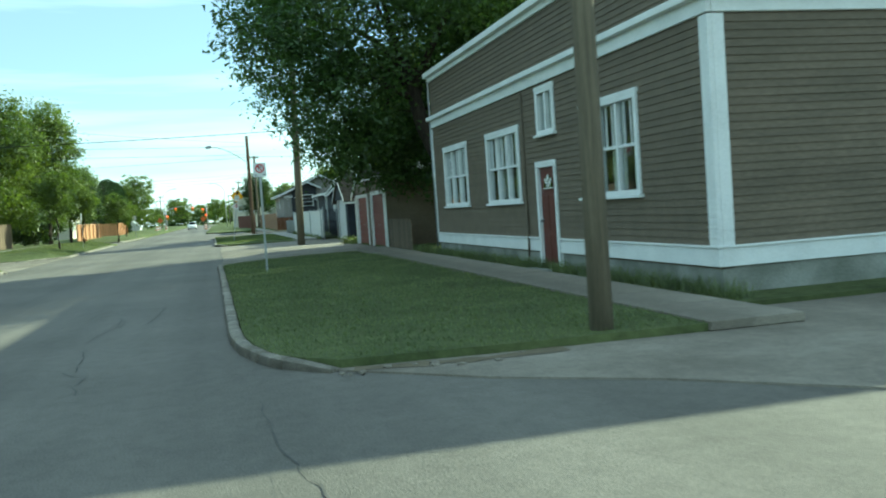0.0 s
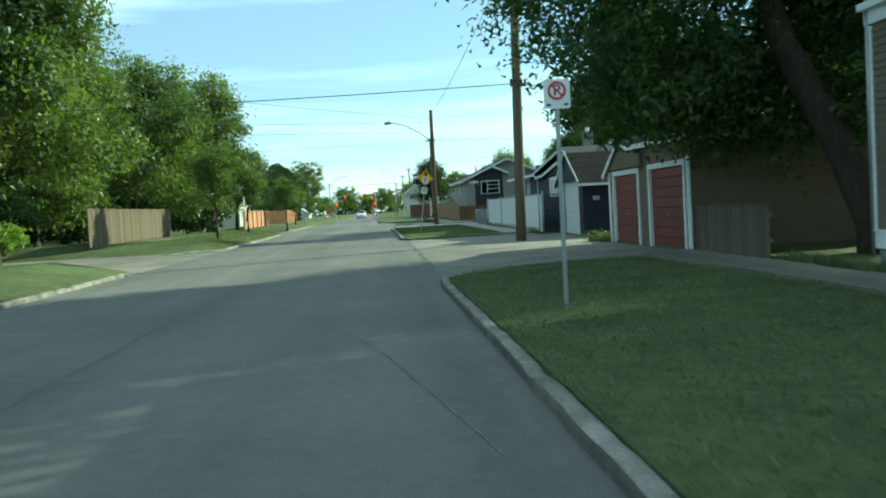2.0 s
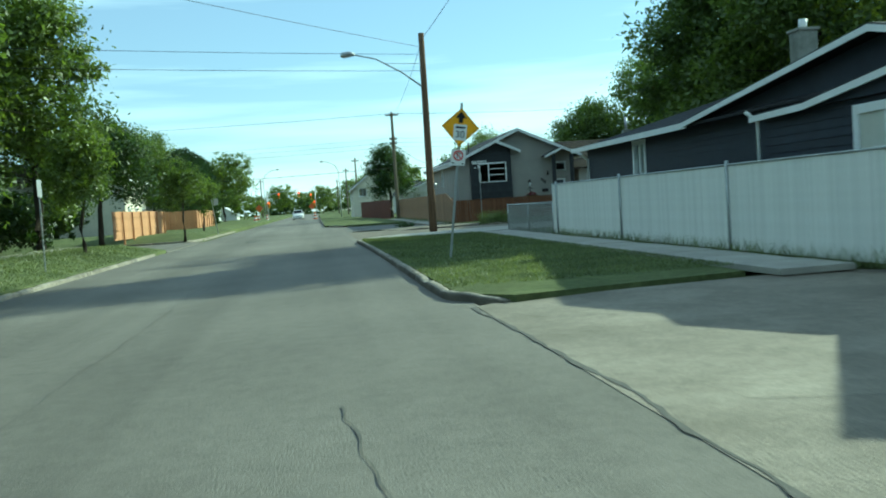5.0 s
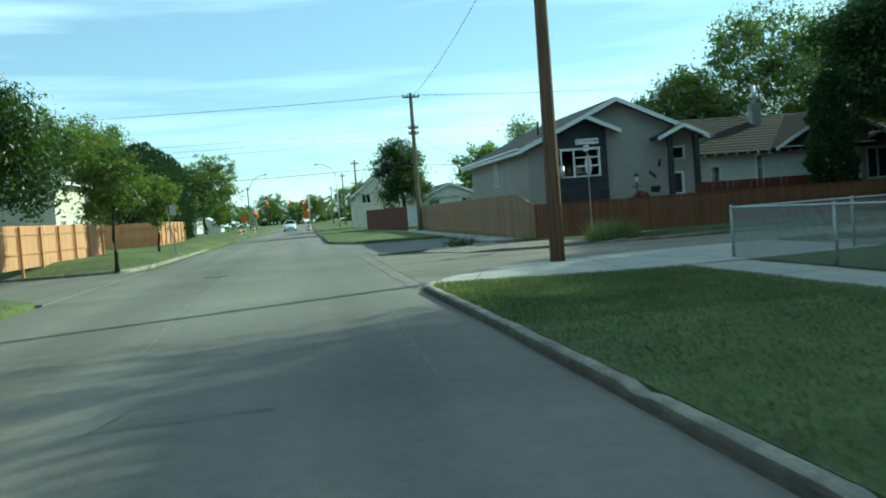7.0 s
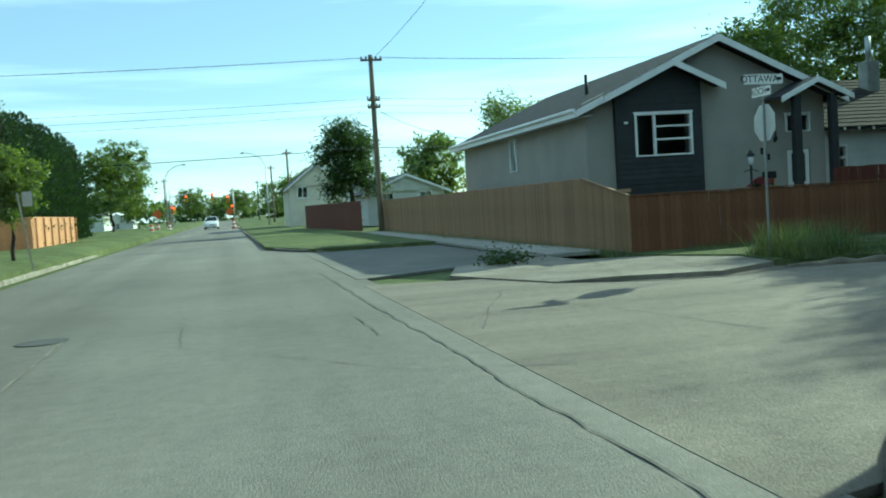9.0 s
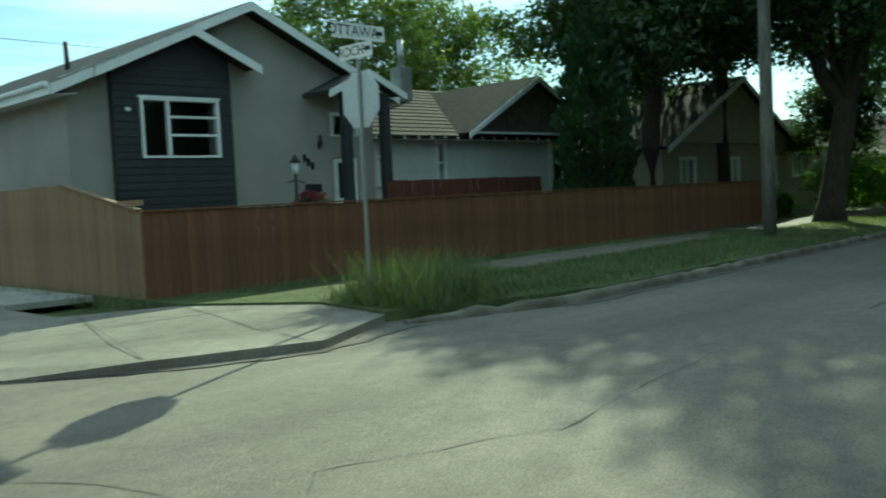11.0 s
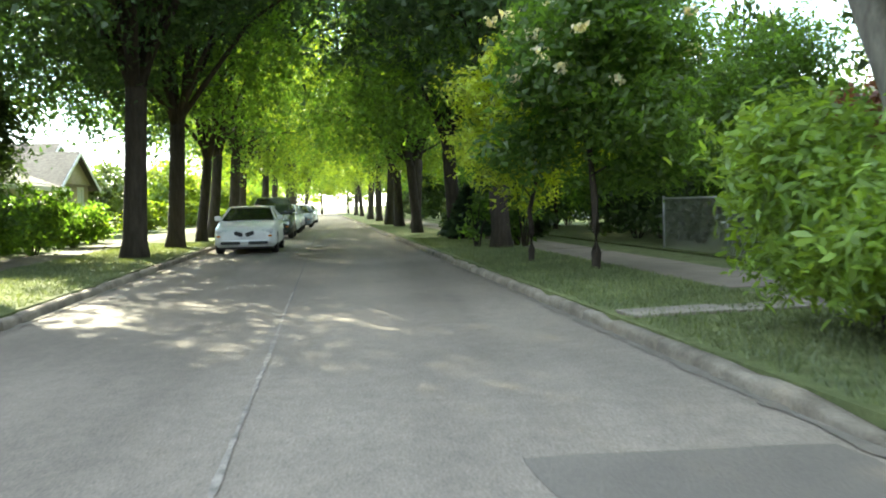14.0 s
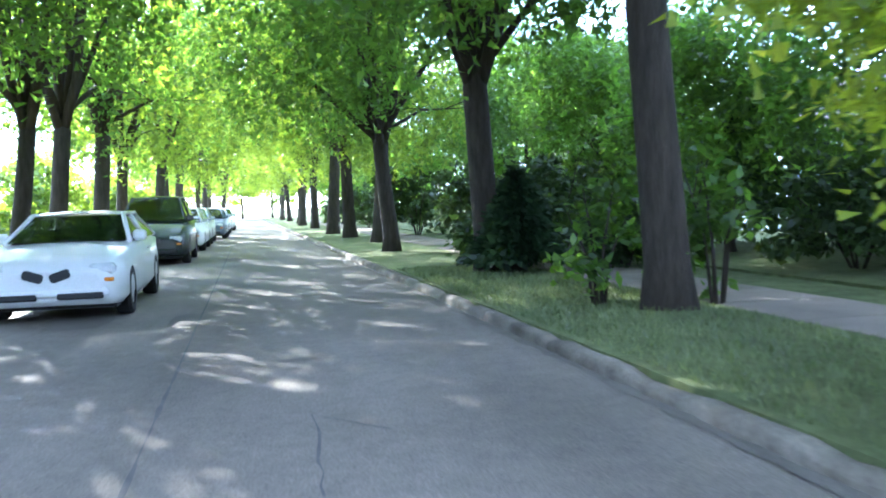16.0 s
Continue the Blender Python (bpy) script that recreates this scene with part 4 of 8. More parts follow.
for pts in ([(-0.4, -0.45, 2.95), (22.0, -0.45, 2.95), (15.6, 4.8, 4.5), (3.2, 4.8, 4.5)], [(22.0, 10.4, 2.95), (-0.4, 10.4, 2.95), (3.2, 4.8, 4.5), (15.6, 4.8, 4.5)],
            [(-0.4, 10.4, 2.95), (-0.4, -0.45, 2.95), (3.2, 4.8, 4.5)], [(22.0, -0.45, 2.95), (22.0, 10.4, 2.95), (15.6, 4.8, 4.5)]):
    part("roof", plate(pts, 0.06), M_SHINGLE2, NH, "dark grey shingled roof")
part("fascia", box(-0.4, 10.0, -0.5, -0.45, 2.84, 3.0), M_WHITE, NH)
for p, q, y0, y1, name in (((9.9, 3.0), (17.9, 3.92), -0.5, 3.0, "rake_board"), ((22.1, 2.95), (17.9, 3.92), -0.5, 3.0, "rake_board"), ((15.1, 2.66), (17.1, 2.7), -1.3, 0.0, "porch_rake"), ((17.1, 2.7), (20.9, 3.14), -1.3, 0.0, "porch_rake"), ((22.6, 2.66), (20.9, 3.14), -1.3, 0.0, "porch_rake")):
    s = -1 if p[0] < q[0] else 1
    part(name, plate([(p[0], y0, p[1] - 0.12), (q[0], y0, q[1] - 0.12), (q[0], y0, q[1]), (p[0], y0, p[1])], 0.04 * s), M_WHITE, NH)
    part("gable_roof", plate([(p[0], y0 - 0.02, p[1] + 0.03), (q[0], y0 - 0.02, q[1] + 0.03), (q[0], y1, q[1] + 0.03), (p[0], y1, p[1] + 0.03)], 0.05 * -s), M_SHINGLE2, NH)
porch = part("porch_wall", box(15.3, 22.3, -1.1, -0.95, 0, 2.66), M_NAVY, NH)
lap_boards(porch, 15.3, 22.3, 0.6, 2.62, [], M_NAVY, 0.16, y=-1.1)
part("porch_gable", plate([(15.3, -1.1, 2.62), (22.3, -1.1, 2.62), (20.9, -1.1, 3.02)], -0.12), M_NAVY, NH)
part("porch_side", box(15.3, 15.45, -0.95, 0.0, 0, 2.66), M_NAVY, NH)
pw = part("porch_window", box(18.6, 20.1, -1.19, -1.17, 1.7, 2.35), M_CURTAIN, NH, "white-framed porch window")
for x0, x1, z0, z1 in ((18.45, 18.6, 1.6, 2.5), (20.1, 20.25, 1.6, 2.5), (18.6, 20.1, 2.35, 2.5), (18.6, 20.1, 1.6, 1.7), (19.3, 19.4, 1.7, 2.35)):
    part("frame", box(x0, x1, -1.23, -1.16, z0, z1, 0.006), M_WHITE, pw)
for x, y in ((0.25, -0.08), (15.2, -1.2)):
    part("downpipe", tube([(x, y - 0.25, 2.75), (x, y, 2.55), (x, y, 0.3)], 0.04, 8), M_WHITE, NH)
chim = part("chimney", box(10.25, 10.75, 2.35, 2.85, 3.4, 5.1, 0.01), M_FOUND, NH, "pale block chimney with a clay flue")
part("chimney_cap", box(10.2, 10.8, 2.3, 2.9, 5.1, 5.17, 0.01), M_FOUND, chim)
part("flue", tube([(10.5, 2.6, 5.15), (10.5, 2.6, 5.42)], 0.11, 8), M_WHITE, chim)
part("roof_vent", tube([(13.2, 3.2, 3.9), (13.2, 3.2, 4.5)], [0.12, 0.2], 8), M_WHITE, NH)
# house with a brick chimney far behind the garages
FH = thing("far_house", 17, 66, 0, "low house with brown roof and a brick chimney", "house", rz=-90)
part("wall", box(-4, 5, 0, 8, 0, 3.2), M_STUCCO2, FH)
part("roof", plate([(-4.4, -0.4, 3.1), (5.4, -0.4, 3.1), (5.4, 4, 3.7), (-4.4, 4, 3.7)], 0.1), M_SHINGLE2, FH)
part("roof", plate([(5.4, 8.4, 3.1), (-4.4, 8.4, 3.1), (-4.4, 4, 3.7), (5.4, 4, 3.7)], 0.1), M_SHINGLE2, FH)
fch = part("chimney", box(-1.9, -1.4, 2.0, 2.5, 4.0, 5.8, 0.01), M_BRICK, FH, "red brick chimney with a steel flue")
part("flue", tube([(-1.65, 2.25, 5.8), (-1.65, 2.25, 6.3)], 0.09, 8), M_STEEL, fch)

# grey stucco corner house
CH = thing("stucco_house", 7.55, 98.1, 0, "grey stucco raised bungalow with a charcoal bay and white windows", "house")
L_ = lambda x: x - 7.55
ch_holes = [add_window(CH, L_(13.82), L_(14.65), 2.92, 3.45, cols=(), rails=(), trim=0.06, curtain=False, sill=False), (L_(13.86), L_(14.62), 1.0, 2.42), (L_(8.95), L_(10.7), 2.4, 3.6)]
core(CH, "wall", 0, 7.6, 0, 4.0, ch_holes, M_STUCCO, 0.0, 0.25)
part("gable", plate([(0.0, 0.0, 4.0), (7.6, 0.0, 4.0), (7.4, 0, 4.05), (3.95, 0.0, 5.62), (0.1, 0, 4.05)], 0.25), M_STUCCO, CH)
WSIDE = Matrix.Translation((0, 13.2, 0)) @ Matrix.Rotation(radians(-90), 4, "Z")
ch_w = add_window(CH, 6.3, 7.0, 2.4, 3.5, cols=(), rails=(), trim=0.06, curtain=False, at=WSIDE, sill=False)
core(CH, "wall", 0.0, 12.95, 0, 3.9, [ch_w], M_STUCCO, 0.0, 0.25, at=WSIDE)
part("wall", box(7.35, 7.6, 0.25, 13.2, 0, 4.0), M_STUCCO, CH)
part("wall", box(0.25, 7.35, 12.95, 13.2, 0, 3.9), M_STUCCO, CH)
part("gable", plate([(0.25, 12.95, 3.9), (7.35, 12.95, 3.9), (3.95, 12.95, 5.5)], -0.25), M_STUCCO, CH)
part("floor", box(0.25, 7.35, 0.25, 12.95, 1.0, 1.15), M_INTERIOR, CH)
part("partition", box(0.25, 7.35, 3.4, 3.5, 1.15, 3.9), M_INTERIOR, CH)
for xa, xb in ((-0.45, 3.95), (8.1, 3.95)):
    za, s = 5.76 - 0.45 * abs(xa - 3.95), -1 if xa < xb else 1
    part("roof", plate([(xa, -0.45, za), (xb, -0.45, 5.76), (xb, 13.7, 5.76), (xa, 13.7, za)], 0.07 * -s), M_SHINGLE2, CH, "dark shingled low-pitched roof")
    part("rake_board", plate([(xa, -0.47, za - 0.2), (xb, -0.47, 5.56), (xb, -0.47, 5.75), (xa, -0.47, za - 0.01)], 0.04 * s), M_WHITE, CH)
    part("eave_board", box(min(xa, xa + 0.03 * s), max(xa, xa + 0.03 * s), -0.45, 13.7, za - 0.2, za - 0.02), M_WHITE, CH)
    part("soffit", plate([(xa, -0.44, za - 0.2), (xa, 13.6, za - 0.2), (xa - s * 0.5, 13.6, za - 0.16), (xa - s * 0.5, -0.44, za - 0.16)], 0.01), M_WHITE, CH)
# charcoal bay
bay = part("bay", box(L_(8.38), L_(11.03), -0.18, 0.0, 0.0, 0.9), M_CHAR, CH, "charcoal board-clad bay with a white window")
b_hole = add_window(CH, L_(8.93), L_(10.71), 2.42, 3.62, cols=(0.33,), rails=(), trim=0.07, curtain=False, at=Matrix.Translation((0, -0.18, 0)), sill=False)
for r in (0.36, 0.69):
    part("window_bar", box(L_(9.55), L_(10.66), -0.21, -0.14, 2.46 + 1.12 * r, 2.51 + 1.12 * r, 0.004), M_WHITE, CH)
bay_wall = core(CH, "bay_wall", L_(8.38), L_(11.03), 0.9, 4.3, [b_hole], M_CHAR, -0.16, -0.02)
lap_boards(bay_wall, L_(8.38), L_(11.03), 0.9, 4.25, [b_hole], M_CHAR, 0.15, y=-0.18)
part("bay_gable", plate([(L_(8.38), -0.18, 4.2), (L_(11.03), -0.18, 4.2), (L_(11.03), -0.18, 4.5), (L_(10.03), -0.18, 4.95), (L_(8.38), -0.18, 4.25)], 0.15), M_CHAR, CH)
for xa, xb in ((7.9, 10.03), (11.6, 10.03)):
    za, s = 5.08 - 0.45 * abs(xa - 10.03), -1 if xa < xb else 1
    part("bay_roof", plate([(L_(xa), -0.55, za), (L_(xb), -0.55, 5.08), (L_(xb), 0.3, 5.08), (L_(xa), 0.3, za)], 0.07 * -s), M_SHINGLE2, CH)
    part("rake_board", plate([(L_(xa), -0.57, za - 0.19), (L_(xb), -0.57, 4.89), (L_(xb), -0.57, 5.07), (L_(xa), -0.57, za - 0.01)], 0.04 * s), M_WHITE, CH)
for xa, xb in ((13.05, 14.25), (15.4, 14.25)):
    za, s = 4.42 - 0.45 * abs(xa - 14.25), -1 if xa < xb else 1
    part("porch_roof", plate([(L_(xa), -1.0, za), (L_(xb), -1.0, 4.42), (L_(xb), 0.1, 4.42), (L_(xa), 0.1, za)], 0.06 * -s), M_SHINGLE2, CH)
    part("rake_board", plate([(L_(xa), -1.02, za - 0.17), (L_(xb), -1.02, 4.25), (L_(xb), -1.02, 4.41), (L_(xa), -1.02, za - 0.01)], 0.04 * s), M_WHITE, CH)
for xa in (13.55, 14.74):
    part("pillar", box(L_(xa), L_(xa + 0.22), -0.9, -0.7, 0.0, 3.9, 0.01), M_CHAR, CH)
part("porch", box(L_(13.4), L_(15.1), -1.1, 0.0, 0.0, 1.05, 0.01), M_FOUND, CH)
chd = part("door", box(L_(13.88), L_(14.6), 0.03, 0.08, 1.05, 2.4), M_WHITE, CH, "white front door with a dark pane")
part("door_pane", box(L_(14.02), L_(14.46), 0.015, 0.03, 1.45, 2.3), M_PLASTIC, chd)
for k in range(3):
    part("number_bar", box(L_(12.98 + k * 0.11), L_(13.05 + k * 0.11), -0.03, 0.0, 2.32 - k * 0.09, 2.5 - k * 0.09), M_SIGNBLACK, CH)
part("mailbox", box(L_(13.0), L_(13.4), -0.12, 0.0, 1.6, 1.8, 0.01), M_PLASTIC, CH, "black wall mailbox")
part("wall_lamp", tube([(L_(13.42), -0.05, 2.65), (L_(13.42), -0.12, 2.75), (L_(13.42), -0.12, 2.95)], [0.03, 0.07, 0.05], 8), M_PLASTIC, CH)
part("vent", tube([(L_(8.9), 3.0, 4.4), (L_(8.9), 3.0, 5.2)], 0.06, 8), M_PLASTIC, CH)
part("gutter", tube([(-0.5, -0.4, 3.77), (-0.5, 13.7, 3.77)], 0.06, 6), M_WHITE, CH)
part("wall_vent", box(L_(8.62), L_(8.72), -0.24, -0.2, 3.35, 3.42, 0.005), M_WHITE, CH)

# white bungalow next door
WB = thing("white_bungalow", 15.95, 99.5, 0, "white lap-sided bungalow with brown shingled roof and exposed rafter tails", "house")
wb_holes = [add_window(WB, 0.5, 1.0, 1.75, 2.5, cols=(), rails=(0.5,), trim=0.06, curtain=True), add_window(WB, 2.75, 3.15, 1.75, 2.9, cols=(), rails=(0.5,), trim=0.06, curtain=True)]
wb_wall = core(WB, "wall", 0, 8.0, 0, 3.2, wb_holes, M_WHITESIDE, 0.02, 0.2)
lap_boards(wb_wall, 0, 8.0, 0.5, 3.2, wb_holes, M_WHITESIDE, 0.11)
part("wall", box(0, 0.2, 0.2, 9, 0, 3.2), M_WHITESIDE, WB)
part("wall", box(10.0, 10.2, 0.65, 9, 0, 3.2), M_WHITESIDE, WB)
part("wall", box(0.2, 10.0, 8.8, 9, 0, 3.2), M_WHITESIDE, WB)
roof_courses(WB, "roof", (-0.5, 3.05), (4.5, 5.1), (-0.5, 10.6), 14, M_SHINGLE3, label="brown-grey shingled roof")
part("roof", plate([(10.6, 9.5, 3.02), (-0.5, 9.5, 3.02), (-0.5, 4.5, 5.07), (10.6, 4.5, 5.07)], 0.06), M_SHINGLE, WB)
for k in range(15):
    part("rafter_tail", box(0.05 + k * 0.52, 0.11 + k * 0.52, -0.5, 0.0, 2.95, 3.05), M_WHITE, WB)
for xa, xb in ((3.4, 6.65), (8.9, 6.65)):
    za, s = 4.95 - 0.55 * abs(xa - 6.65), -1 if xa < xb else 1
    part("gable_roof", plate([(xa, -0.75, za), (xb, -0.75, 4.95), (xb, 4.5, 4.95), (xa, 4.5, za)], 0.07 * -s), M_SHINGLE3, WB)
    part("rake_board", plate([(xa, -0.77, za - 0.17), (xb, -0.77, 4.78), (xb, -0.77, 4.94), (xa, -0.77, za - 0.01)], 0.04 * s), M_WHITE, WB)
part("gable", plate([(3.9, -0.3, 3.2), (8.3, -0.3, 3.2), (8.3, -0.3, 4.0), (6.65, -0.3, 4.85)], -0.1), M_SHINGLE, WB, "dark shingled gable end")
part("soffit", box(3.5, 8.4, -0.7, 0.0, 3.14, 3.2), M_WHITE, WB)
for xa, xb in ((7.9, 9.2), (10.6, 9.2)):
    za, s = 3.75 - 0.42 * abs(xa - 9.2), -1 if xa < xb else 1
    part("porch_roof", plate([(xa, 0.0, za), (xb, 0.0, 3.75), (xb, 4.5, 3.75), (xa, 4.5, za)], 0.07 * -s), M_SHINGLE3, WB)
    part("porch_rake", plate([(xa, -0.02, za - 0.15), (xb, -0.02, 3.6), (xb, -0.02, 3.74), (xa, -0.02, za - 0.01)], 0.04 * s), M_WHITE, WB)
part("porch_gable", plate([(8.1, 0.5, 3.15), (10.4, 0.5, 3.15), (9.2, 0.5, 3.65)], -0.1), M_SHINGLE, WB)
part("porch_wall", box(8.0, 10.2, 0.5, 0.65, 0, 3.2), M_WHITESIDE, WB)
part("corner_board", box(7.9, 8.03, -0.04, 0.5, 0, 3.15), M_WHITE, WB)
pwin = part("porch_window", box(8.75, 9.75, 0.46, 0.5, 1.5, 2.85), M_PLASTIC, WB, "dark porch window with a white frame")
for x0, x1, z0, z1 in ((8.65, 8.75, 1.4, 2.95), (9.75, 9.85, 1.4, 2.95), (8.75, 9.75, 2.85, 2.95), (8.75, 9.75, 1.4, 1.5), (9.2, 9.28, 1.5, 2.85)):
    part("frame", box(x0, x1, 0.43, 0.5, z0, z1, 0.005), M_WHITE, pwin)
wch = part("chimney", box(4.35, 4.85, 3.05, 3.55, 4.2, 5.6, 0.01), M_FOUND, WB, "pale block chimney with a steel flue")
part("flue", tube([(4.6, 3.3, 5.6), (4.6, 3.3, 6.5)], 0.1, 8), M_STEEL, wch)


# ---- fences ----
def board_fence(name, a, b, top, label, mat, width=0.14, z0=0.05, thick=0.02, cap=None, posts=2.4, rail_side=1):
    """A fence of separate upright boards from a to b; top: height as a function of the distance along it."""
    fence = tagged(new(name), label, "fence")
    d = Vector((b[0] - a[0], b[1] - a[1], 0))
    n, ang = int(d.length / width), math.degrees(math.atan2(d.y, d.x))
    fence.matrix_basis = pose(a[0], a[1], 0, 0, 0, ang)
    bm = box(0.004, width - 0.004, -thick / 2, thick / 2, 0, 1, 0.003)
    me = bpy.data.meshes.new("board")
    bm.to_mesh(me)
    bm.free()
    rnd = random.Random(n)
    for k in range(n):
        h = top((k + 0.5) * width) - z0
        o = part("board", me, mat, fence)
        o.matrix_basis = Matrix.LocRotScale((k * width, rnd.uniform(-0.004, 0.004), z0), Euler((0, radians(rnd.uniform(-0.3, 0.3)), 0)), (1, 1, h + rnd.uniform(-0.012, 0.012)))
    L = d.length
    for z in (0.35, 0.8):
        part("rail", box(0, L, rail_side * 0.012, rail_side * 0.05, z0 + z * (top(L / 2) - z0) - 0.04, z0 + z * (top(L / 2) - z0) + 0.04) if rail_side > 0 else
             box(0, L, -0.05, -0.012, z0 + z * (top(L / 2) - z0) - 0.04, z0 + z * (top(L / 2) - z0) + 0.04), mat, fence)
    s = 0.0
    while s < L:
        part("post", box(s, s + 0.09, 0.052 if rail_side > 0 else -0.142, 0.142 if rail_side > 0 else -0.052, 0, top(min(s, L)) - 0.05, 0.004), mat, fence)
        s += posts
    if cap:
        for p, q in cap:
            part("cap", plate([(p, -0.05, top(p) + 0.005), (q, -0.05, top(q) + 0.005), (q, 0.05, top(q) + 0.005), (p, 0.05, top(p) + 0.005)], -0.025), mat, fence)
    return fence


board_fence("wood_fence", (6.35, 127), (6.35, 92.97), lambda s: 1.86 if s < 31.3 else 1.86 - 0.49 * (s - 31.3) / 2.7, "tan stained board fence stepping down to a corner", M_TANWOOD, cap=((31.35, 33.95),))
board_fence("wood_fence", (6.35, 92.95), (27.0, 93.6), lambda s: 1.36, "red-brown stained board fence with a thin cap", M_CEDAR, cap=((0.0, 20.6),))
board_fence("picket_fence", (14.6, 96.9), (20.4, 97.0), lambda s: 1.8, "dark brown board fence in a side yard", M_REDWOOD)
board_fence("wood_fence", (6.52, 33.3), (6.52, 29.3), lambda s: 1.12, "short weathered board fence beside the garage", M_GREYWOOD)
board_fence("wood_fence", (-14.4, 72.6), (-14.4, 55.9), lambda s: 2.25, "tall weathered brown board fence with dark streaks", M_DARKWOOD, z0=0.4, rail_side=-1)
board_fence("wood_fence", (-12.4, 108.2), (-12.9, 94.0), lambda s: 2.05, "orange stained panel fence", M_ORANGEWOOD, width=0.3, z0=0.4)
board_fence("wood_fence", (-12.3, 139), (-12.0, 124), lambda s: 2.1, "orange stained panel fence further along", M_ORANGEWOOD, width=0.3, z0=0.4)
board_fence("wood_fence", (-12.0, 124), (-16.2, 124), lambda s: 2.1, "return of the orange fence", M_ORANGEWOOD, width=0.3, z0=0.4)
board_fence("wood_fence", (3.9, 149), (5.85, 130.5), lambda s: 1.95, "dark red board fence", M_REDWOOD)

# white slatted fence
WF = tagged(new("slatted_fence"), "whitewashed slatted fence with grey posts and dirt streaks", "fence")
WF.matrix_basis = pose(6.05, 69.7, 0, 0, 0, -90)
bm = box(0.003, 0.087, -0.012, 0.012, 0, 1.0, 0.004)
slat_me = bpy.data.meshes.new("slat")
bm.to_mesh(slat_me)
bm.free()
for k in range(int(19.0 / 0.09)):
    o = part("slat", slat_me, M_WHITEFENCE, WF)
    o.matrix_basis = Matrix.LocRotScale((k * 0.09, random.uniform(-0.003, 0.003), 0.12), None, (1, 1, 1.56 + (0.05 if k * 0.09 > 17 else 0)))
for s in np.arange(0.6, 19.1, 6.0):
    part("post", tube([(s, -0.03, 0), (s, -0.03, 1.78)], 0.035, 8), M_STEEL, WF, "grey steel fence post")
part("rail", tube([(0, -0.02, 1.7), (19, -0.02, 1.7)], 0.02, 6), M_STEEL, WF)


MG = thing("metal_gate", 6.08, 50.72, 0, "dark narrow metal bar gate beside a white fence", "gate", rz=2)
for x in (0.03, 0.8):
    part("post", tube([(x, 0, 0), (x, 0, 1.85)], 0.035, 8), M_STEEL, MG, "grey steel gate post")
for z in (0.2, 1.0, 1.65):
    part("rail", box(0.06, 0.77, -0.015, 0.015, z, z + 0.035, 0.004), M_PLASTIC, MG)
for k in range(6):
    part("bar", tube([(0.13 + 0.115 * k, 0, 0.12), (0.13 + 0.115 * k, 0, 1.72)], 0.012, 6), M_PLASTIC, MG)


def chain_link(name, a, b, h, label, z0=0.1, cell=0.075):
    """Woven wire between steel posts, with a top rail."""
    fence = tagged(new(name), label, "fence")
    d = Vector((b[0] - a[0], b[1] - a[1], 0))
    L = d.length
    fence.matrix_basis = pose(a[0], a[1], 0, 0, 0, math.degrees(math.atan2(d.y, d.x)))
    for s in np.linspace(0, L, max(2, int(L / 2.4) + 1)):
        part("post", tube([(s, 0, 0), (s, 0, z0 + h + 0.05)], 0.028, 8), M_STEEL, fence)
    part("top_rail", tube([(0, 0, z0 + h), (L, 0, z0 + h)], 0.02, 8), M_STEEL, fence)
    segs = []
    for k in range(-int(h / cell) - 1, int(L / cell) + 2):
        for sg in (1, -1):
            x0 = k * cell if sg > 0 else k * cell + h
            xa = x0
            lo, hi = (max(0, -xa), min(h, L - xa)) if sg > 0 else (max(0, xa - L), min(h, xa))
            if hi - lo > 0.03:
                segs.append(((xa + sg * lo, lo), (xa + sg * hi, hi), sg))
    v, f = [], []
    for (x0, zz0), (x1, zz1), sg in segs:
        w = 0.005
        i = len(v)
        v += [(x0 - w, 0.004 * sg, z0 + zz0), (x0 + w, -0.004 * sg, z0 + zz0), (x1 + w, -0.004 * sg, z0 + zz1), (x1 - w, 0.004 * sg, z0 + zz1)]
        f.append((i, i + 1, i + 2, i + 3))
    wire = part("wire_mesh", raw_mesh("wire_mesh", np.array(v), np.array(f)), M_WIRE, fence, "galvanised woven wire")
    tagged(wire, kind="stuff")
    return fence


chain_link("chain_link_fence", (6.05, 69.75), (6.05, 76.65), 0.98, "low galvanised chain-link fence beside the sidewalk")
chain_link("chain_link_fence", (6.05, 76.65), (19, 77.0), 0.98, "low galvanised chain-link fence turning the corner")
chain_link("chain_link_fence", (25.5, 76.6), (32.6, 76.95), 1.2, "chain-link fence under dark shrubs", cell=0.11)


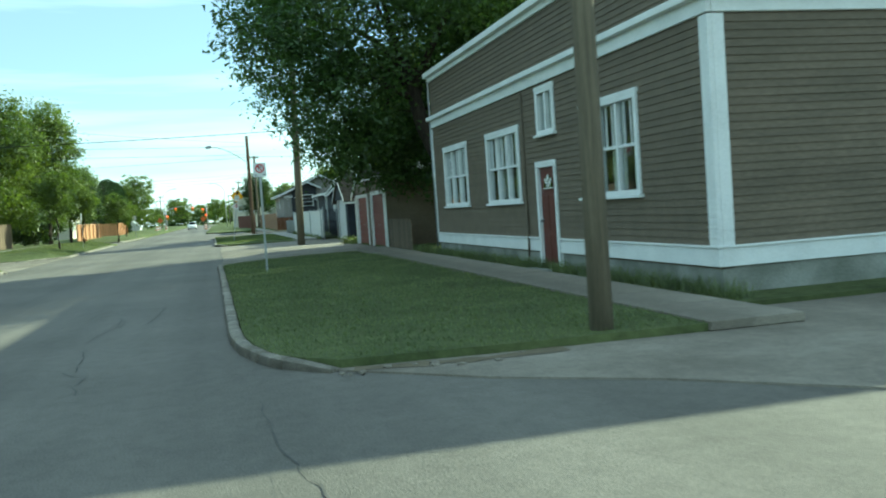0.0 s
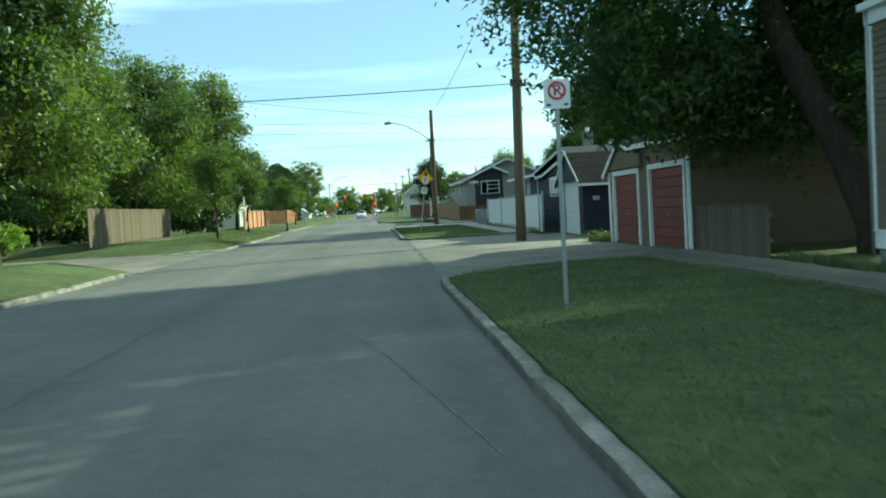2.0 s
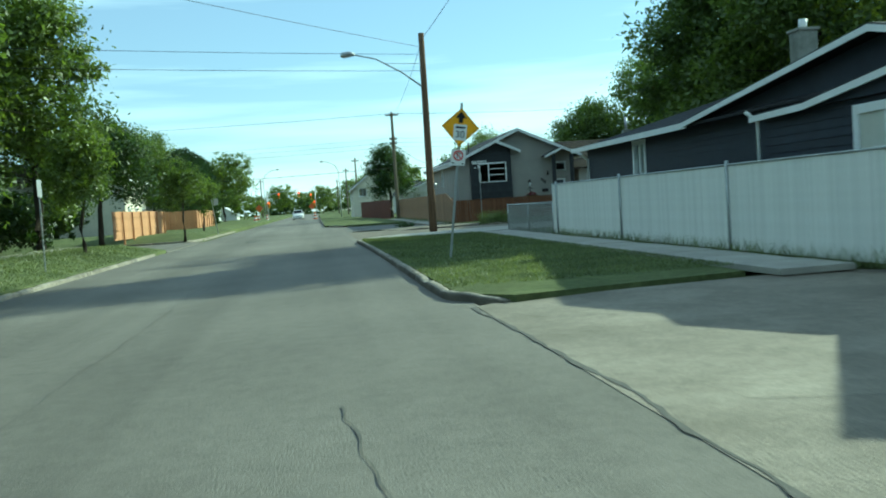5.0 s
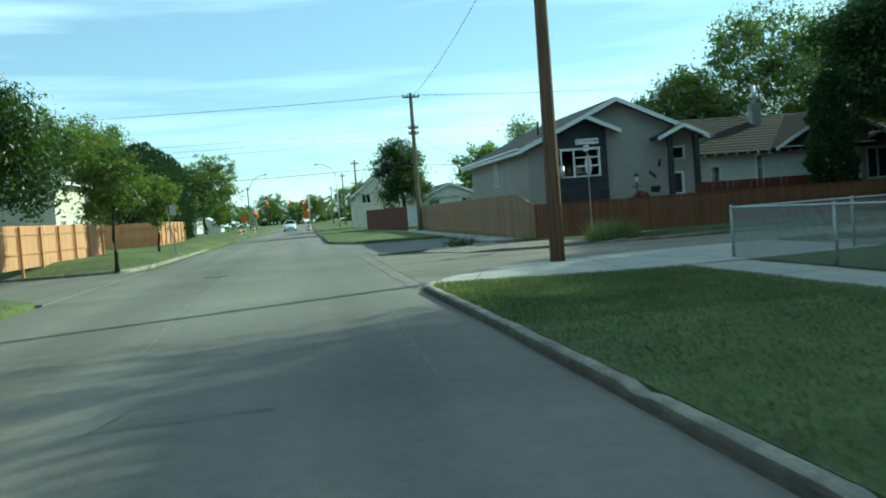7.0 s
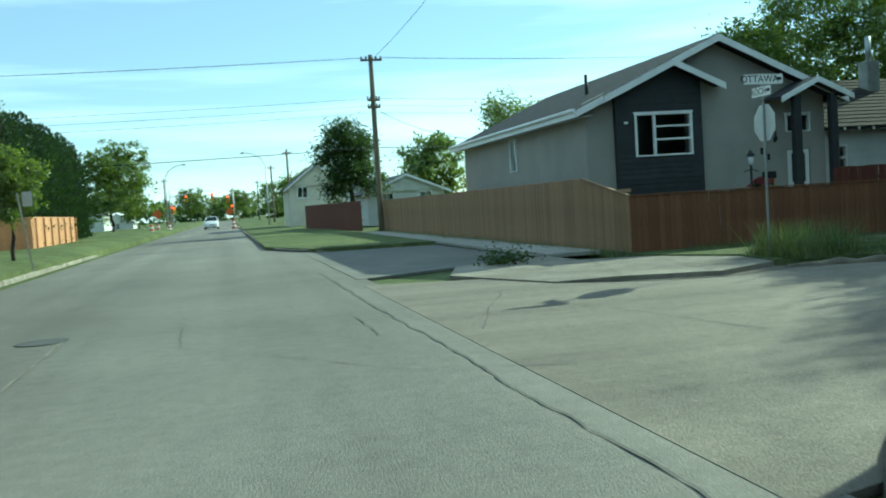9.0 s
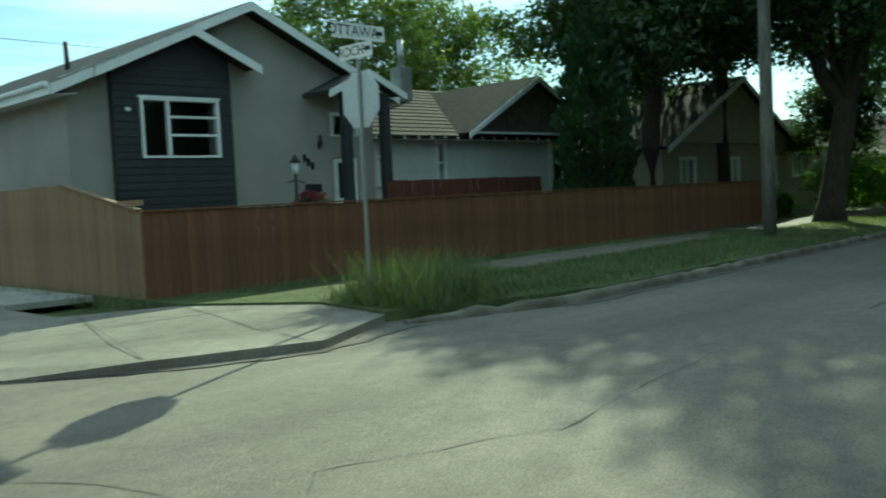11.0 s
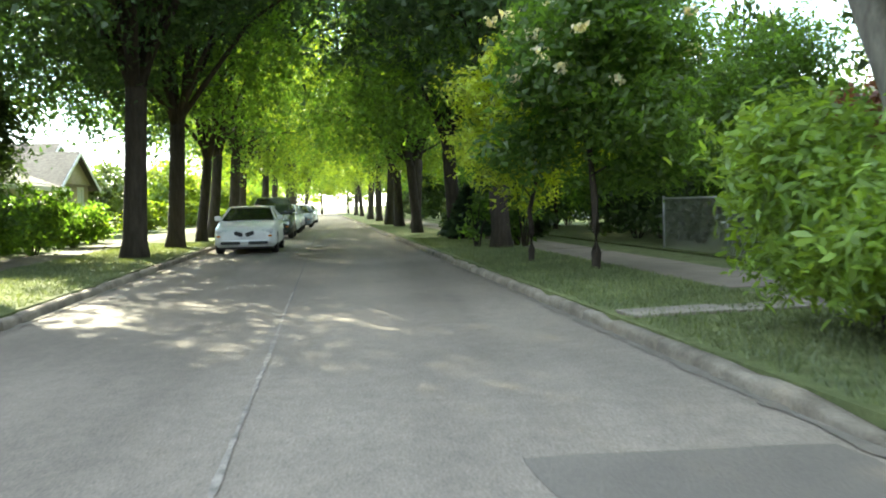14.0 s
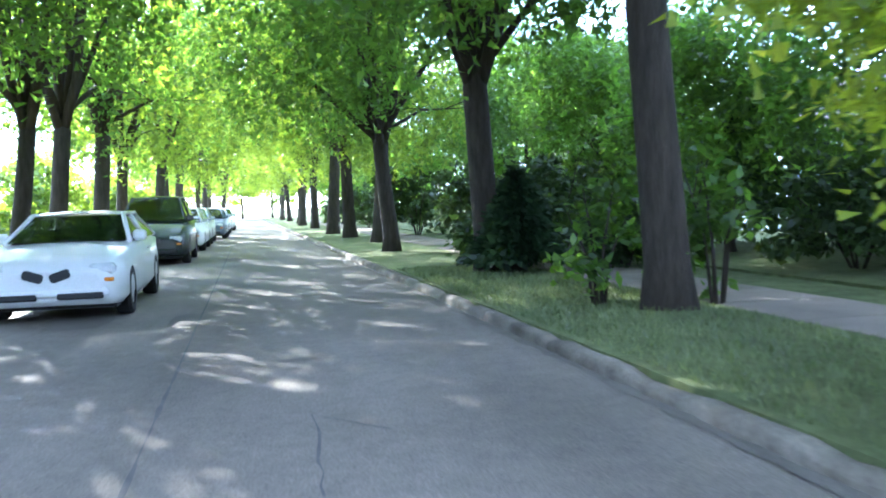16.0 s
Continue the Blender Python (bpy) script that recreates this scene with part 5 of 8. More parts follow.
# ---- poles, lamps, signs, wires ----
def wood_pole(x, y, h, r, label, mat, lean=(0.0, 0.0), arms=()):
    p = thing("utility_pole", x, y, 0, label, "utility pole", "utility poles")
    pts = [(lean[0] * s, lean[1] * s, h * s) for s in (-0.02, 0.25, 0.5, 0.75, 1.0)]
    part("pole", tube(pts, [r, r * 0.95, r * 0.88, r * 0.8, r * 0.72], 14), mat, p)
    for z, half, ang in arms:
        fx, fy = lean[0] * z / h, lean[1] * z / h
        c, s = math.cos(ang), math.sin(ang)
        bm = box(-half, half, -0.05, 0.05, -0.06, 0.06, 0.008)
        bmesh.ops.transform(bm, matrix=Matrix.Translation((fx + 0.16 * s, fy - 0.16 * c, z)) @ Matrix.Rotation(ang, 4, "Z"), verts=bm.verts)
        arm = part("crossarm", bm, mat, p)
        for k in (-0.9, -0.45, 0.45, 0.9):
            q = k * half
            part("insulator", tube([(fx + 0.16 * s + c * q, fy - 0.16 * c + s * q, z + 0.05), (fx + 0.16 * s + c * q, fy - 0.16 * c + s * q, z + 0.2)], [0.035, 0.05], 7), M_PLASTIC, arm)
    return p


wood_pole(3.98, 8.6, 9.5, 0.125, "weathered grey wooden utility pole beside the building", M_POLE)
BP = wood_pole(4.34, 45.75, 12.0, 0.19, "grey-green wooden utility pole on the back-lane apron", M_POLE, lean=(0.25, 0.0), arms=((5.7, 0.3, 0.2),))
bp_arm = part("lamp_arm", tube([(0.1, 0, 7.95), (-0.2, 0.02, 8.3), (-0.55, 0.04, 8.42)], 0.03, 8), M_STEEL, BP, "short galvanised lamp arm")
part("lamp_head", tube([(-0.5, 0.04, 8.43), (-0.62, 0.05, 8.44), (-0.9, 0.06, 8.4), (-0.98, 0.06, 8.36)], [0.05, 0.12, 0.12, 0.04], 10), M_STEEL, bp_arm, "grey cobra-head lamp")
LP = wood_pole(3.38, 79.66, 8.6, 0.17, "brown wooden pole with a street lamp arm at the corner", M_POLE2, lean=(0.04, 0.1))
arm = part("lamp_arm", tube([(-0.1, 0, 6.35), (-0.9, -0.1, 6.95), (-2.0, -0.2, 7.55), (-2.9, -0.25, 7.75)], [0.035, 0.033, 0.03, 0.028], 8), M_STEEL, LP, "curved galvanised lamp arm")
bm = bmesh.new()
tube([(-2.85, -0.25, 7.75), (-3.05, -0.26, 7.78), (-3.35, -0.28, 7.74), (-3.45, -0.28, 7.7)], [0.05, 0.12, 0.13, 0.04], 10, bm)
part("lamp_head", bm, M_STEEL, arm, "grey cobra-head lamp")
part("bracket", tube([(-0.13, 0, 7.3), (-1.6, -0.15, 7.35)], 0.012, 6), M_STEEL, LP)
part("transformer", tube([(0.18, -0.18, 1.95), (0.18, -0.18, 2.2)], 0.06, 8), M_STEEL, LP)
wood_pole(6.0, 124.3, 9.9, 0.17, "dark utility pole with crossarms", M_POLE, arms=((9.6, 0.6, 0.0), (7.4, 0.35, 0.0), (7.0, 0.35, 0.0)))
for x, y, h in ((5.5, 190, 9.5), (5.2, 226, 9.5), (-13, 245, 9.0), (5, 290, 9.5)):
    wood_pole(x, y, h, 0.16, "distant wooden utility pole", M_POLE, arms=((h - 0.5, 0.6, 0.0),))
wood_pole(19.6, 90.0, 9.0, 0.155, "slim pale wooden pole on the boulevard", M_PALEBARK)


def cable(a, b, sag=0.3, r=0.012, name="overhead_cable", label="thin black overhead cable"):
    a, b = Vector(a), Vector(b)
    pts = [a.lerp(b, k / 16) - Vector((0, 0, sag * 4 * (k / 16) * (1 - k / 16))) for k in range(17)]
    return tagged(part(name, tube(pts, r, 5), M_CABLE), label, "cable", "overhead cables")


cable((4.5, 45.6, 5.75), (-45, 47.5, 6.6), 0.5, 0.015)
cable((4.5, 45.6, 5.7), (40, 45, 5.6), 0.6, 0.013)
cable((4.2, 45.7, 10.0), (3.4, 79.7, 8.3), 0.4)
cable((3.4, 79.7, 8.2), (6.0, 124.3, 9.6), 0.5, 0.01)
cable((5.3, 12.6, 9.2), (4.2, 45.7, 10.0), 0.4, 0.01)
for z, x in ((9.75, -0.5), (9.75, 0.5), (7.5, 0), (7.1, 0), (6.7, 0)):
    cable((6.0 + x, 124.2, z), (-60, 128, z + 0.6), 0.6, 0.008)
    cable((6.0 + x, 124.2, z), (50, 121, z), 0.6, 0.008)
cable((6.0, 124.3, 7.0), (9.0, 110, 3.9), 0.5, 0.012)
cable((6.0, 124.3, 4.8), (-50, 126, 5.2), 0.5, 0.017)
cable((6.0, 124.3, 4.8), (40, 122, 4.6), 0.5, 0.017)
cable((3.4, 79.7, 8.0), (-30, 40, 9.5), 0.5, 0.01)
for z in (7.6, 8.3):
    cable((4.2, 28, z + 2.2), (-60, 34, z + 2.0), 0.5, 0.012)
    cable((-50, 66, z + 1.5), (3.4, 79.7, z - 0.6), 0.5, 0.01)


def lettering(text, size, mat, m, parent, name="lettering"):
    cu = bpy.data.curves.new(name, "FONT")
    cu.body, cu.size, cu.align_x, cu.align_y, cu.extrude = text, size, "CENTER", "CENTER", 0.001
    tmp = bpy.data.objects.new(name, cu)
    me = bpy.data.meshes.new_from_object(tmp)
    bpy.data.objects.remove(tmp)
    me.transform(m)
    return part(name, me, mat, parent)


def upright(x, z, y=0.0):
    """Text plane facing -y."""
    return Matrix.Translation((x, y, z)) @ Matrix.Rotation(radians(90), 4, "X")


def rounded_plate(w, h, y0, y1, z, r=0.03):
    pts = []
    for cx, cz, a0 in ((w / 2 - r, h / 2 - r, 0), (-w / 2 + r, h / 2 - r, 90), (-w / 2 + r, -h / 2 + r, 180), (w / 2 - r, -h / 2 + r, 270)):
        pts += [(cx + r * math.cos(radians(a0 + k * 30)), cz + r * math.sin(radians(a0 + k * 30))) for k in range(4)]
    bm = bmesh.new()
    a, b = [bm.verts.new((x, y0, z + q)) for x, q in pts], [bm.verts.new((x, y1, z + q)) for x, q in pts]
    bm.faces.new(a)
    bm.faces.new(list(reversed(b)))
    for k in range(len(pts)):
        bm.faces.new((a[k], b[k], b[(k + 1) % len(pts)], a[(k + 1) % len(pts)]))
    bmesh.ops.recalc_face_normals(bm, faces=bm.faces)
    return bm


def ring(r0, r1, y, z, n=28):
    bm, rows = bmesh.new(), []
    for k in range(n):
        c, s = math.cos(2 * math.pi * k / n), math.sin(2 * math.pi * k / n)
        rows.append([bm.verts.new((r * c, yy, z + r * s)) for r, yy in ((r0, y), (r1, y), (r1, y + 0.003), (r0, y + 0.003))])
    for k in range(n):
        a, b = rows[k], rows[(k + 1) % n]
        for q in range(4):
            bm.faces.new((a[q], a[(q + 1) % 4], b[(q + 1) % 4], b[q]))
    bmesh.ops.recalc_face_normals(bm, faces=bm.faces)
    return bm


def no_parking(post, z, y=-0.035):
    sign = part("sign_plate", rounded_plate(0.33, 0.36, y - 0.003, y, z), M_SIGNWHITE, post, "white no-parking plate with a red ring")
    part("ring", ring(0.085, 0.115, y - 0.008, z + 0.04), M_SIGNRED, sign)
    lettering("P", 0.19, M_SIGNBLACK, upright(0, z + 0.04, y - 0.006), sign, "letter")
    bm = box(-0.1, 0.1, y - 0.0095, y - 0.0065, -0.012, 0.012)
    bmesh.ops.transform(bm, matrix=Matrix.Translation((0, 0, z + 0.04)) @ Matrix.Rotation(radians(45), 4, "Y"), verts=bm.verts)
    part("slash", bm, M_SIGNRED, sign)
    for k in (-0.11, 0.11):
        part("arrow_mark", box(k - 0.025, k + 0.025, y - 0.007, y - 0.004, z - 0.145, z - 0.12), M_SIGNBLACK, sign)
    return sign


def sign_post(x, y, h, label, rz=0.0, lean=(0, 0), z=0.1, name="street_sign"):
    p = thing(name, x, y, z, label, "street sign", rz=rz)
    bm = bmesh.new()
    u = [(-0.028, 0.0), (-0.012, 0.0), (-0.012, -0.022), (0.012, -0.022), (0.012, 0.0), (0.028, 0.0), (0.028, 0.004), (-0.028, 0.004)]
    lo, hi = [bm.verts.new((a, b, -0.1)) for a, b in u], [bm.verts.new((a + lean[0], b + lean[1], h)) for a, b in u]
    for k in range(len(u)):
        bm.faces.new((lo[k], lo[(k + 1) % 8], hi[(k + 1) % 8], hi[k]))
    bm.faces.new(hi)
    bmesh.ops.recalc_face_normals(bm, faces=bm.faces)
    part("post", bm, M_STEEL, p, "galvanised channel post")
    return p


NP = sign_post(1.43, 23.85, 2.75, "no-parking sign on a galvanised post in the lawn", z=0.12)
no_parking(NP, 2.6)
YS = sign_post(1.35, 61.3, 3.5, "amber diamond speed-ahead sign above a no-parking sign, leaning", z=0.12)
YS.matrix_basis = pose(1.35, 61.3, 0.09, 0, 8, 0)
d = 0.43
dia = part("diamond_plate", plate([(0, -0.04, 2.95 - d), (d, -0.04, 2.95), (0, -0.04, 2.95 + d), (-d, -0.04, 2.95)], -0.004), M_SIGNYELLOW, YS, "amber diamond plate with black arrow")
for k in range(4):
    a = [(0, -d + 0.03), (d - 0.03, 0), (0, d - 0.03), (-d + 0.03, 0)]
    p, q = a[k], a[(k + 1) % 4]
    part("border_line", tube([(p[0], -0.042, 2.95 + p[1]), (q[0], -0.042, 2.95 + q[1])], 0.007, 4), M_SIGNBLACK, dia)
bm = plate([(-0.05, -0.047, 3.04), (0.05, -0.047, 3.04), (0.05, -0.047, 3.16), (-0.05, -0.047, 3.16)], -0.003)
plate([(-0.13, -0.047, 3.15), (0.13, -0.047, 3.15), (0, -0.047, 3.3)], -0.003, bm)
part("arrow", bm, M_SIGNBLACK, dia)
tab = part("speed_tab", rounded_plate(0.3, 0.36, -0.049, -0.045, 2.83, 0.02), M_SIGNWHITE, dia, "white plate with black number")
lettering("30", 0.22, M_SIGNBLACK, upright(0, 2.78, -0.052), tab, "number")
part("text_bar", box(-0.11, 0.11, -0.053, -0.05, 2.92, 2.96), M_SIGNBLACK, tab)
no_parking(YS, 2.27)
SS = sign_post(7.33, 89.22, 3.35, "street-name blades above the grey back of an octagonal sign", rz=-90, z=0.12, name="corner_sign")
oct_ = [(0.33 / math.cos(math.pi / 8) * math.cos(math.pi / 8 + k * math.pi / 4), 2.45 + 0.33 / math.cos(math.pi / 8) * math.sin(math.pi / 8 + k * math.pi / 4)) for k in range(8)]
oc = part("octagon_plate", plate([(x, 0.012, z) for x, z in oct_], -0.004), M_SIGNBACK, SS, "bare aluminium back of an octagonal sign")
part("octagon_face", plate([(x * 0.98, 0.017, 2.45 + (z - 2.45) * 0.98) for x, z in oct_], -0.001), M_SIGNRED, oc)
for zz, text, w, hh, turn in ((3.24, "OTTAWA", 0.8, 0.18, 90), (3.02, "ROCH", 0.6, 0.17, 0)):
    at = Matrix.Rotation(radians(turn), 4, "Z")
    bm = rounded_plate(w, hh, -0.036, -0.032, zz, 0.015)
    bmesh.ops.transform(bm, matrix=at, verts=bm.verts)
    bl = part("name_blade", bm, M_SIGNWHITE, SS, "white street-name blade with dark letters")
    lettering(text, hh * 0.98, M_SIGNBLACK, at @ upright(-0.08, zz, -0.038), bl, "letters")
    bm = box(w / 2 - 0.13, w / 2 - 0.03, -0.039, -0.036, zz - 0.02, zz + 0.03)
    bmesh.ops.transform(bm, matrix=at, verts=bm.verts)
    part("suffix_bar", bm, M_SIGNBLACK, bl)
LS = sign_post(-8.6, 65.7, 2.3, "sign post seen edge-on in the boulevard", rz=85, z=0.3)
part("sign_plate", rounded_plate(0.3, 0.45, -0.03, -0.026, 2.1), M_SIGNBACK, LS)
LS2 = sign_post(-9.3, 32.6, 2.4, "sign post with a pale plate near the lane", rz=5, z=0.3)
part("sign_plate", rounded_plate(0.45, 0.5, -0.03, -0.026, 2.15), M_SIGNBACK, LS2)
LS3 = sign_post(-8.2, 104.2, 2.3, "leaning sign post in the boulevard", rz=170, lean=(0.3, 0), z=0.3)
part("sign_plate", rounded_plate(0.3, 0.45, 0.03, 0.034, 2.1), M_SIGNBACK, LS3)
sign_post(-17.5, 79, 2.3, "leaning metal post by the fence", rz=0, lean=(-0.5, 0), z=0.4)


# ---- trees ----
OVAL = ((0, -1), (0.44, -0.35), (0.4, 0.4), (0, 1.35), (-0.4, 0.4), (-0.44, -0.35))


def leaf_cloud(rng, blobs, count, size, clump=0.55, shell=0.55, per=34, droop=0.0, lobed=False, single=False):
    """Leaves (folded diamonds) in clumps that fill ellipsoids, denser towards the outside."""
    if single:
        count, size = (int(count * 1.75), size * 0.76) if size < 0.19 else (int(count * 1.2), size * 0.9)
    vol = np.array([b[3] * b[4] * b[5] for b in blobs]) ** 0.8
    ncl = max(1, count // per)
    which = rng.choice(len(blobs), ncl, p=vol / vol.sum())
    bl = np.array(blobs)[which]
    d = rng.normal(size=(ncl, 3))
    d /= np.linalg.norm(d, axis=1)[:, None]
    r = shell + (1 - shell) * rng.random(ncl) ** 0.6
    r *= 1 + 0.16 * np.sin(d[:, 0] * 5 + which) * np.cos(d[:, 2] * 4 + d[:, 1] * 6)
    inner = rng.random(ncl) < 0.25
    r[inner] *= rng.random(inner.sum())
    cen = bl[:, :3] + d * bl[:, 3:6] * r[:, None]
    cs = clump * rng.uniform(0.5, 1.3, ncl)
    c = np.repeat(cen, per, 0)
    n = len(c)
    off = rng.normal(size=(n, 3)) * np.repeat(cs, per)[:, None] * ((0.5, 0.5, 0.7) if droop else (0.6, 0.6, 0.42))
    off[:, 2] -= droop * np.abs(off[:, 0])
    p = c + off
    nrm = rng.normal(size=(n, 3)) * 0.75 + (0, 0, 0.75) + np.repeat(d, per, 0) * 0.35
    nrm /= np.linalg.norm(nrm, axis=1)[:, None]
    a = np.cross(nrm, rng.normal(size=(n, 3)))
    a /= np.linalg.norm(a, axis=1)[:, None]
    b = np.cross(nrm, a)
    s = (size * rng.uniform(0.6, 1.4, n))[:, None]
    if lobed:
        return np.stack([p + a * s * q * 0.75 + b * s * r2 - nrm * s * 0.25 * (q * q + r2 * r2) for q, r2 in OVAL], 1).reshape(-1, 3)
    if single:
        return np.stack([p - a * s * 0.8 - b * s * 0.48, p - a * s * 0.8 + b * s * 0.48, p + a * s * 1.15], 1).reshape(-1, 3)
    v = np.stack([p - a * s, p - b * s * 0.5 + nrm * s * 0.14, p + a * s, p + b * s * 0.5 + nrm * s * 0.14], 1).reshape(-1, 3)
    return v


def tree_parts(tree, seed, trunk, limbs, blobs, leaves, size, bark, leaf, clump=0.55, shell=0.55, crown_name="crown", twigs=3, droop=0.0):
    """trunk: points and radii; limbs: how many reach into the crown."""
    rng = np.random.default_rng(seed)
    pts, rad = trunk
    sides = 14
    bm = bmesh.new()
    tube(pts, rad, sides, bm)
    # root flare
    for v in bm.verts:
        if v.co.z < 0.5:
            ang = math.atan2(v.co.y - pts[0][1], v.co.x - pts[0][0])
            k = 1 + (0.5 - max(v.co.z, 0)) * (0.55 + 0.35 * math.sin(3 * ang + seed))
            v.co.x, v.co.y = pts[0][0] + (v.co.x - pts[0][0]) * k, pts[0][1] + (v.co.y - pts[0][1]) * k
    part("trunk", bm, bark, tree)
    top = Vector(pts[-1])
    fork = Vector(pts[-2])
    for k in range(limbs):
        b = blobs[k % len(blobs)]
        end = Vector((b[0] + rng.normal() * b[3] * 0.45, b[1] + rng.normal() * b[4] * 0.45, b[2] + rng.uniform(-0.25, 0.55) * b[5]))
        start = fork.lerp(top, float(rng.uniform(0.2, 1.0)))
        mid = start.lerp(end, 0.45) + Vector((0, 0, 0.12 * (end - start).length))
        r0 = rad[-1] * rng.uniform(0.45, 0.8)
        bm = tube([start, start.lerp(mid, 0.5), mid, mid.lerp(end, 0.55), end], [r0, r0 * 0.8, r0 * 0.6, r0 * 0.35, r0 * 0.12], 7)
        for q in range(twigs):
            s2 = mid.lerp(end, float(rng.uniform(0.0, 0.7)))
            e2 = s2 + Vector((rng.normal() * b[3] * 0.4, rng.normal() * b[4] * 0.4, rng.uniform(-0.1, 0.5) * b[5]))
            tube([s2, s2.lerp(e2, 0.5) + Vector((0, 0, 0.15)), e2], [r0 * 0.32, r0 * 0.2, r0 * 0.06], 5, bm)
        part("limb", bm, bark, tree)
    v = leaf_cloud(rng, blobs, leaves, size, clump, shell, droop=droop, single=True)
    cr = part(crown_name, raw_mesh("crown", v, np.arange(len(v)).reshape(-1, 3)), leaf, tree)
    return tagged(cr, kind="stuff")


def elm(x, y, seed, h, spread, label, leaves=15000, r=0.3, leaf=None, z=0.1, lean=(0.0, 0.0), fork=3.6, size=0.13, low=3.2, group="street trees", bark=None, heavy=()):
    """A tall street tree with a forked vase crown that arches over the road."""
    t = thing("street_tree", x, y, z, label, "tree", group)
    rng = random.Random(seed)
    low = low - 0.4
    pts = [(0, 0, -0.3), (lean[0] * 0.1, lean[1] * 0.1, 0.5), (lean[0] * 0.4, lean[1] * 0.4, fork * 0.5), (lean[0] * 0.75, lean[1] * 0.75, fork), (lean[0] + rng.uniform(-0.3, 0.3), lean[1] + rng.uniform(-0.3, 0.3), fork + 2.2)]
    rad = [r * 1.15, r, r * 0.9, r * 0.85, r * 0.55]
    if not heavy:
        a0 = rng.uniform(0, 6.28)
        heavy = [(math.cos(a0 + 2.1 * k) * rng.uniform(0.6, 1.3), math.sin(a0 + 2.1 * k) * rng.uniform(0.6, 1.3), rng.uniform(4.0, 5.5), r * rng.uniform(0.42, 0.58)) for k in range(3)]
    pts[4] = (pts[3][0], pts[3][1], pts[3][2] + 0.35)
    rad[4] = r * 0.6
    blobs = []
    for k in range(8):
        a = k * 2.399 + seed
        q = spread * (0.35 + 0.3 * rng.random()) * (1 if k else 0)
        zz = low + (h - low) * (0.2 + 0.72 * ((k * 0.37 + 0.1 * seed) % 1.0))
        blobs.append((lean[0] + q * math.cos(a), lean[1] + q * math.sin(a), zz, spread * rng.uniform(0.42, 0.6), spread * rng.uniform(0.42, 0.6), (h - low) * rng.uniform(0.17, 0.26)))
    for dx, dy, dz, rr in heavy:
        a = Vector(pts[3]).lerp(Vector(pts[2]), 0.12)
        e = a + Vector((dx, dy, dz))
        part("limb", tube([a, a.lerp(e, 0.3) + Vector((dx * 0.12, dy * 0.12, -0.05)), a.lerp(e, 0.65), e], [rr * 1.05, rr, rr * 0.85, rr * 0.55], 12), bark or M_BARK, t)
    tree_parts(t, seed, (pts, rad), 7, blobs, leaves, size, bark or M_BARK, leaf or M_LEAF, droop=0.25)
    return t


def round_tree(x, y, seed, h, w, label, leaves=14000, leaf=None, z=0.1, trunk_h=2.0, r=0.22, size=0.16, name="tree", low=1.6, bark=None, clump=0.6):
    """A broad tree with a lumpy crown."""
    t = thing(name, x, y, z, label, "tree")
    rng = random.Random(seed)
    pts = [(0, 0, -0.3), (0, 0, min(0.5, trunk_h * 0.25)), (rng.uniform(-0.1, 0.1), 0, trunk_h * 0.6), (rng.uniform(-0.2, 0.2), 0, trunk_h), (rng.uniform(-0.3, 0.3), rng.uniform(-0.3, 0.3), trunk_h + (h - trunk_h) * 0.35)]
    rad = [r * 1.15, r, r * 0.9, r * 0.8, r * 0.4]
    blobs = [(0, 0, low + (h - low) * 0.6, w * 0.34, w * 0.34, (h - low) * 0.4)]
    for k in range(9):
        a = k * 2.399 + seed
        f = (k + 0.5) / 9
        q = w * 0.32 * math.sqrt(max(0.05, 1 - (f * 1.5 - 0.6) ** 2))
        blobs.append((q * math.cos(a), q * math.sin(a), low + (h - low) * (0.15 + 0.72 * f), w * rng.uniform(0.15, 0.24), w * rng.uniform(0.15, 0.24), (h - low) * rng.uniform(0.11, 0.18)))
    tree_parts(t, seed, (pts, rad), 6, blobs, leaves, size, bark or M_BARK, leaf or M_LEAFMAPLE, clump=clump, shell=0.5)
    return t


def conifer(x, y, seed, h, w, label, leaves=7000, leaf=None, z=0.1, name="conifer_tree", columnar=False):
    t = thing(name, x, y, z, label, "tree")
    rng = np.random.default_rng(seed)
    part("trunk", tube([(0, 0, -0.2), (0, 0, h * 0.5), (0, 0, h * 0.95)], [0.16, 0.1, 0.02], 8), M_BARK, t)
    u = rng.random(leaves) ** (0.8 if columnar else 0.6)
    zz = 0.25 + (h - 0.25) * (1 - u)
    prof = (np.sqrt(np.maximum(0.0, 1 - ((zz / h - 0.35) / 0.66) ** 2)) if columnar else (1 - zz / h))
    ang = rng.uniform(0, 2 * np.pi, leaves)
    lump = 1 + 0.18 * np.sin(ang * 5 + zz * 3.1) + 0.12 * np.sin(zz * 7)
    rr = w / 2 * prof * lump * (0.6 + 0.45 * rng.random(leaves) ** 0.5)
    p = np.stack([rr * np.cos(ang), rr * np.sin(ang), zz], 1)
    out = np.stack([np.cos(ang), np.sin(ang), -0.35 + 0 * ang if not columnar else 1.6 + 0 * ang], 1) + rng.normal(size=(leaves, 3)) * 0.35
    out /= np.linalg.norm(out, axis=1)[:, None]
    side = np.cross(out, rng.normal(size=(leaves, 3)))
    side /= np.linalg.norm(side, axis=1)[:, None]
    s = (0.2 * rng.uniform(0.6, 1.4, leaves))[:, None]
    v = np.stack([p, p + out * s * 0.5 - side * s * 0.25, p + out * s, p + out * s * 0.5 + side * s * 0.25], 1).reshape(-1, 3)
    tagged(part("crown", raw_mesh("crown", v, np.arange(len(v)).reshape(-1, 4)), leaf or M_SPRUCE, t), kind="stuff")
    return t


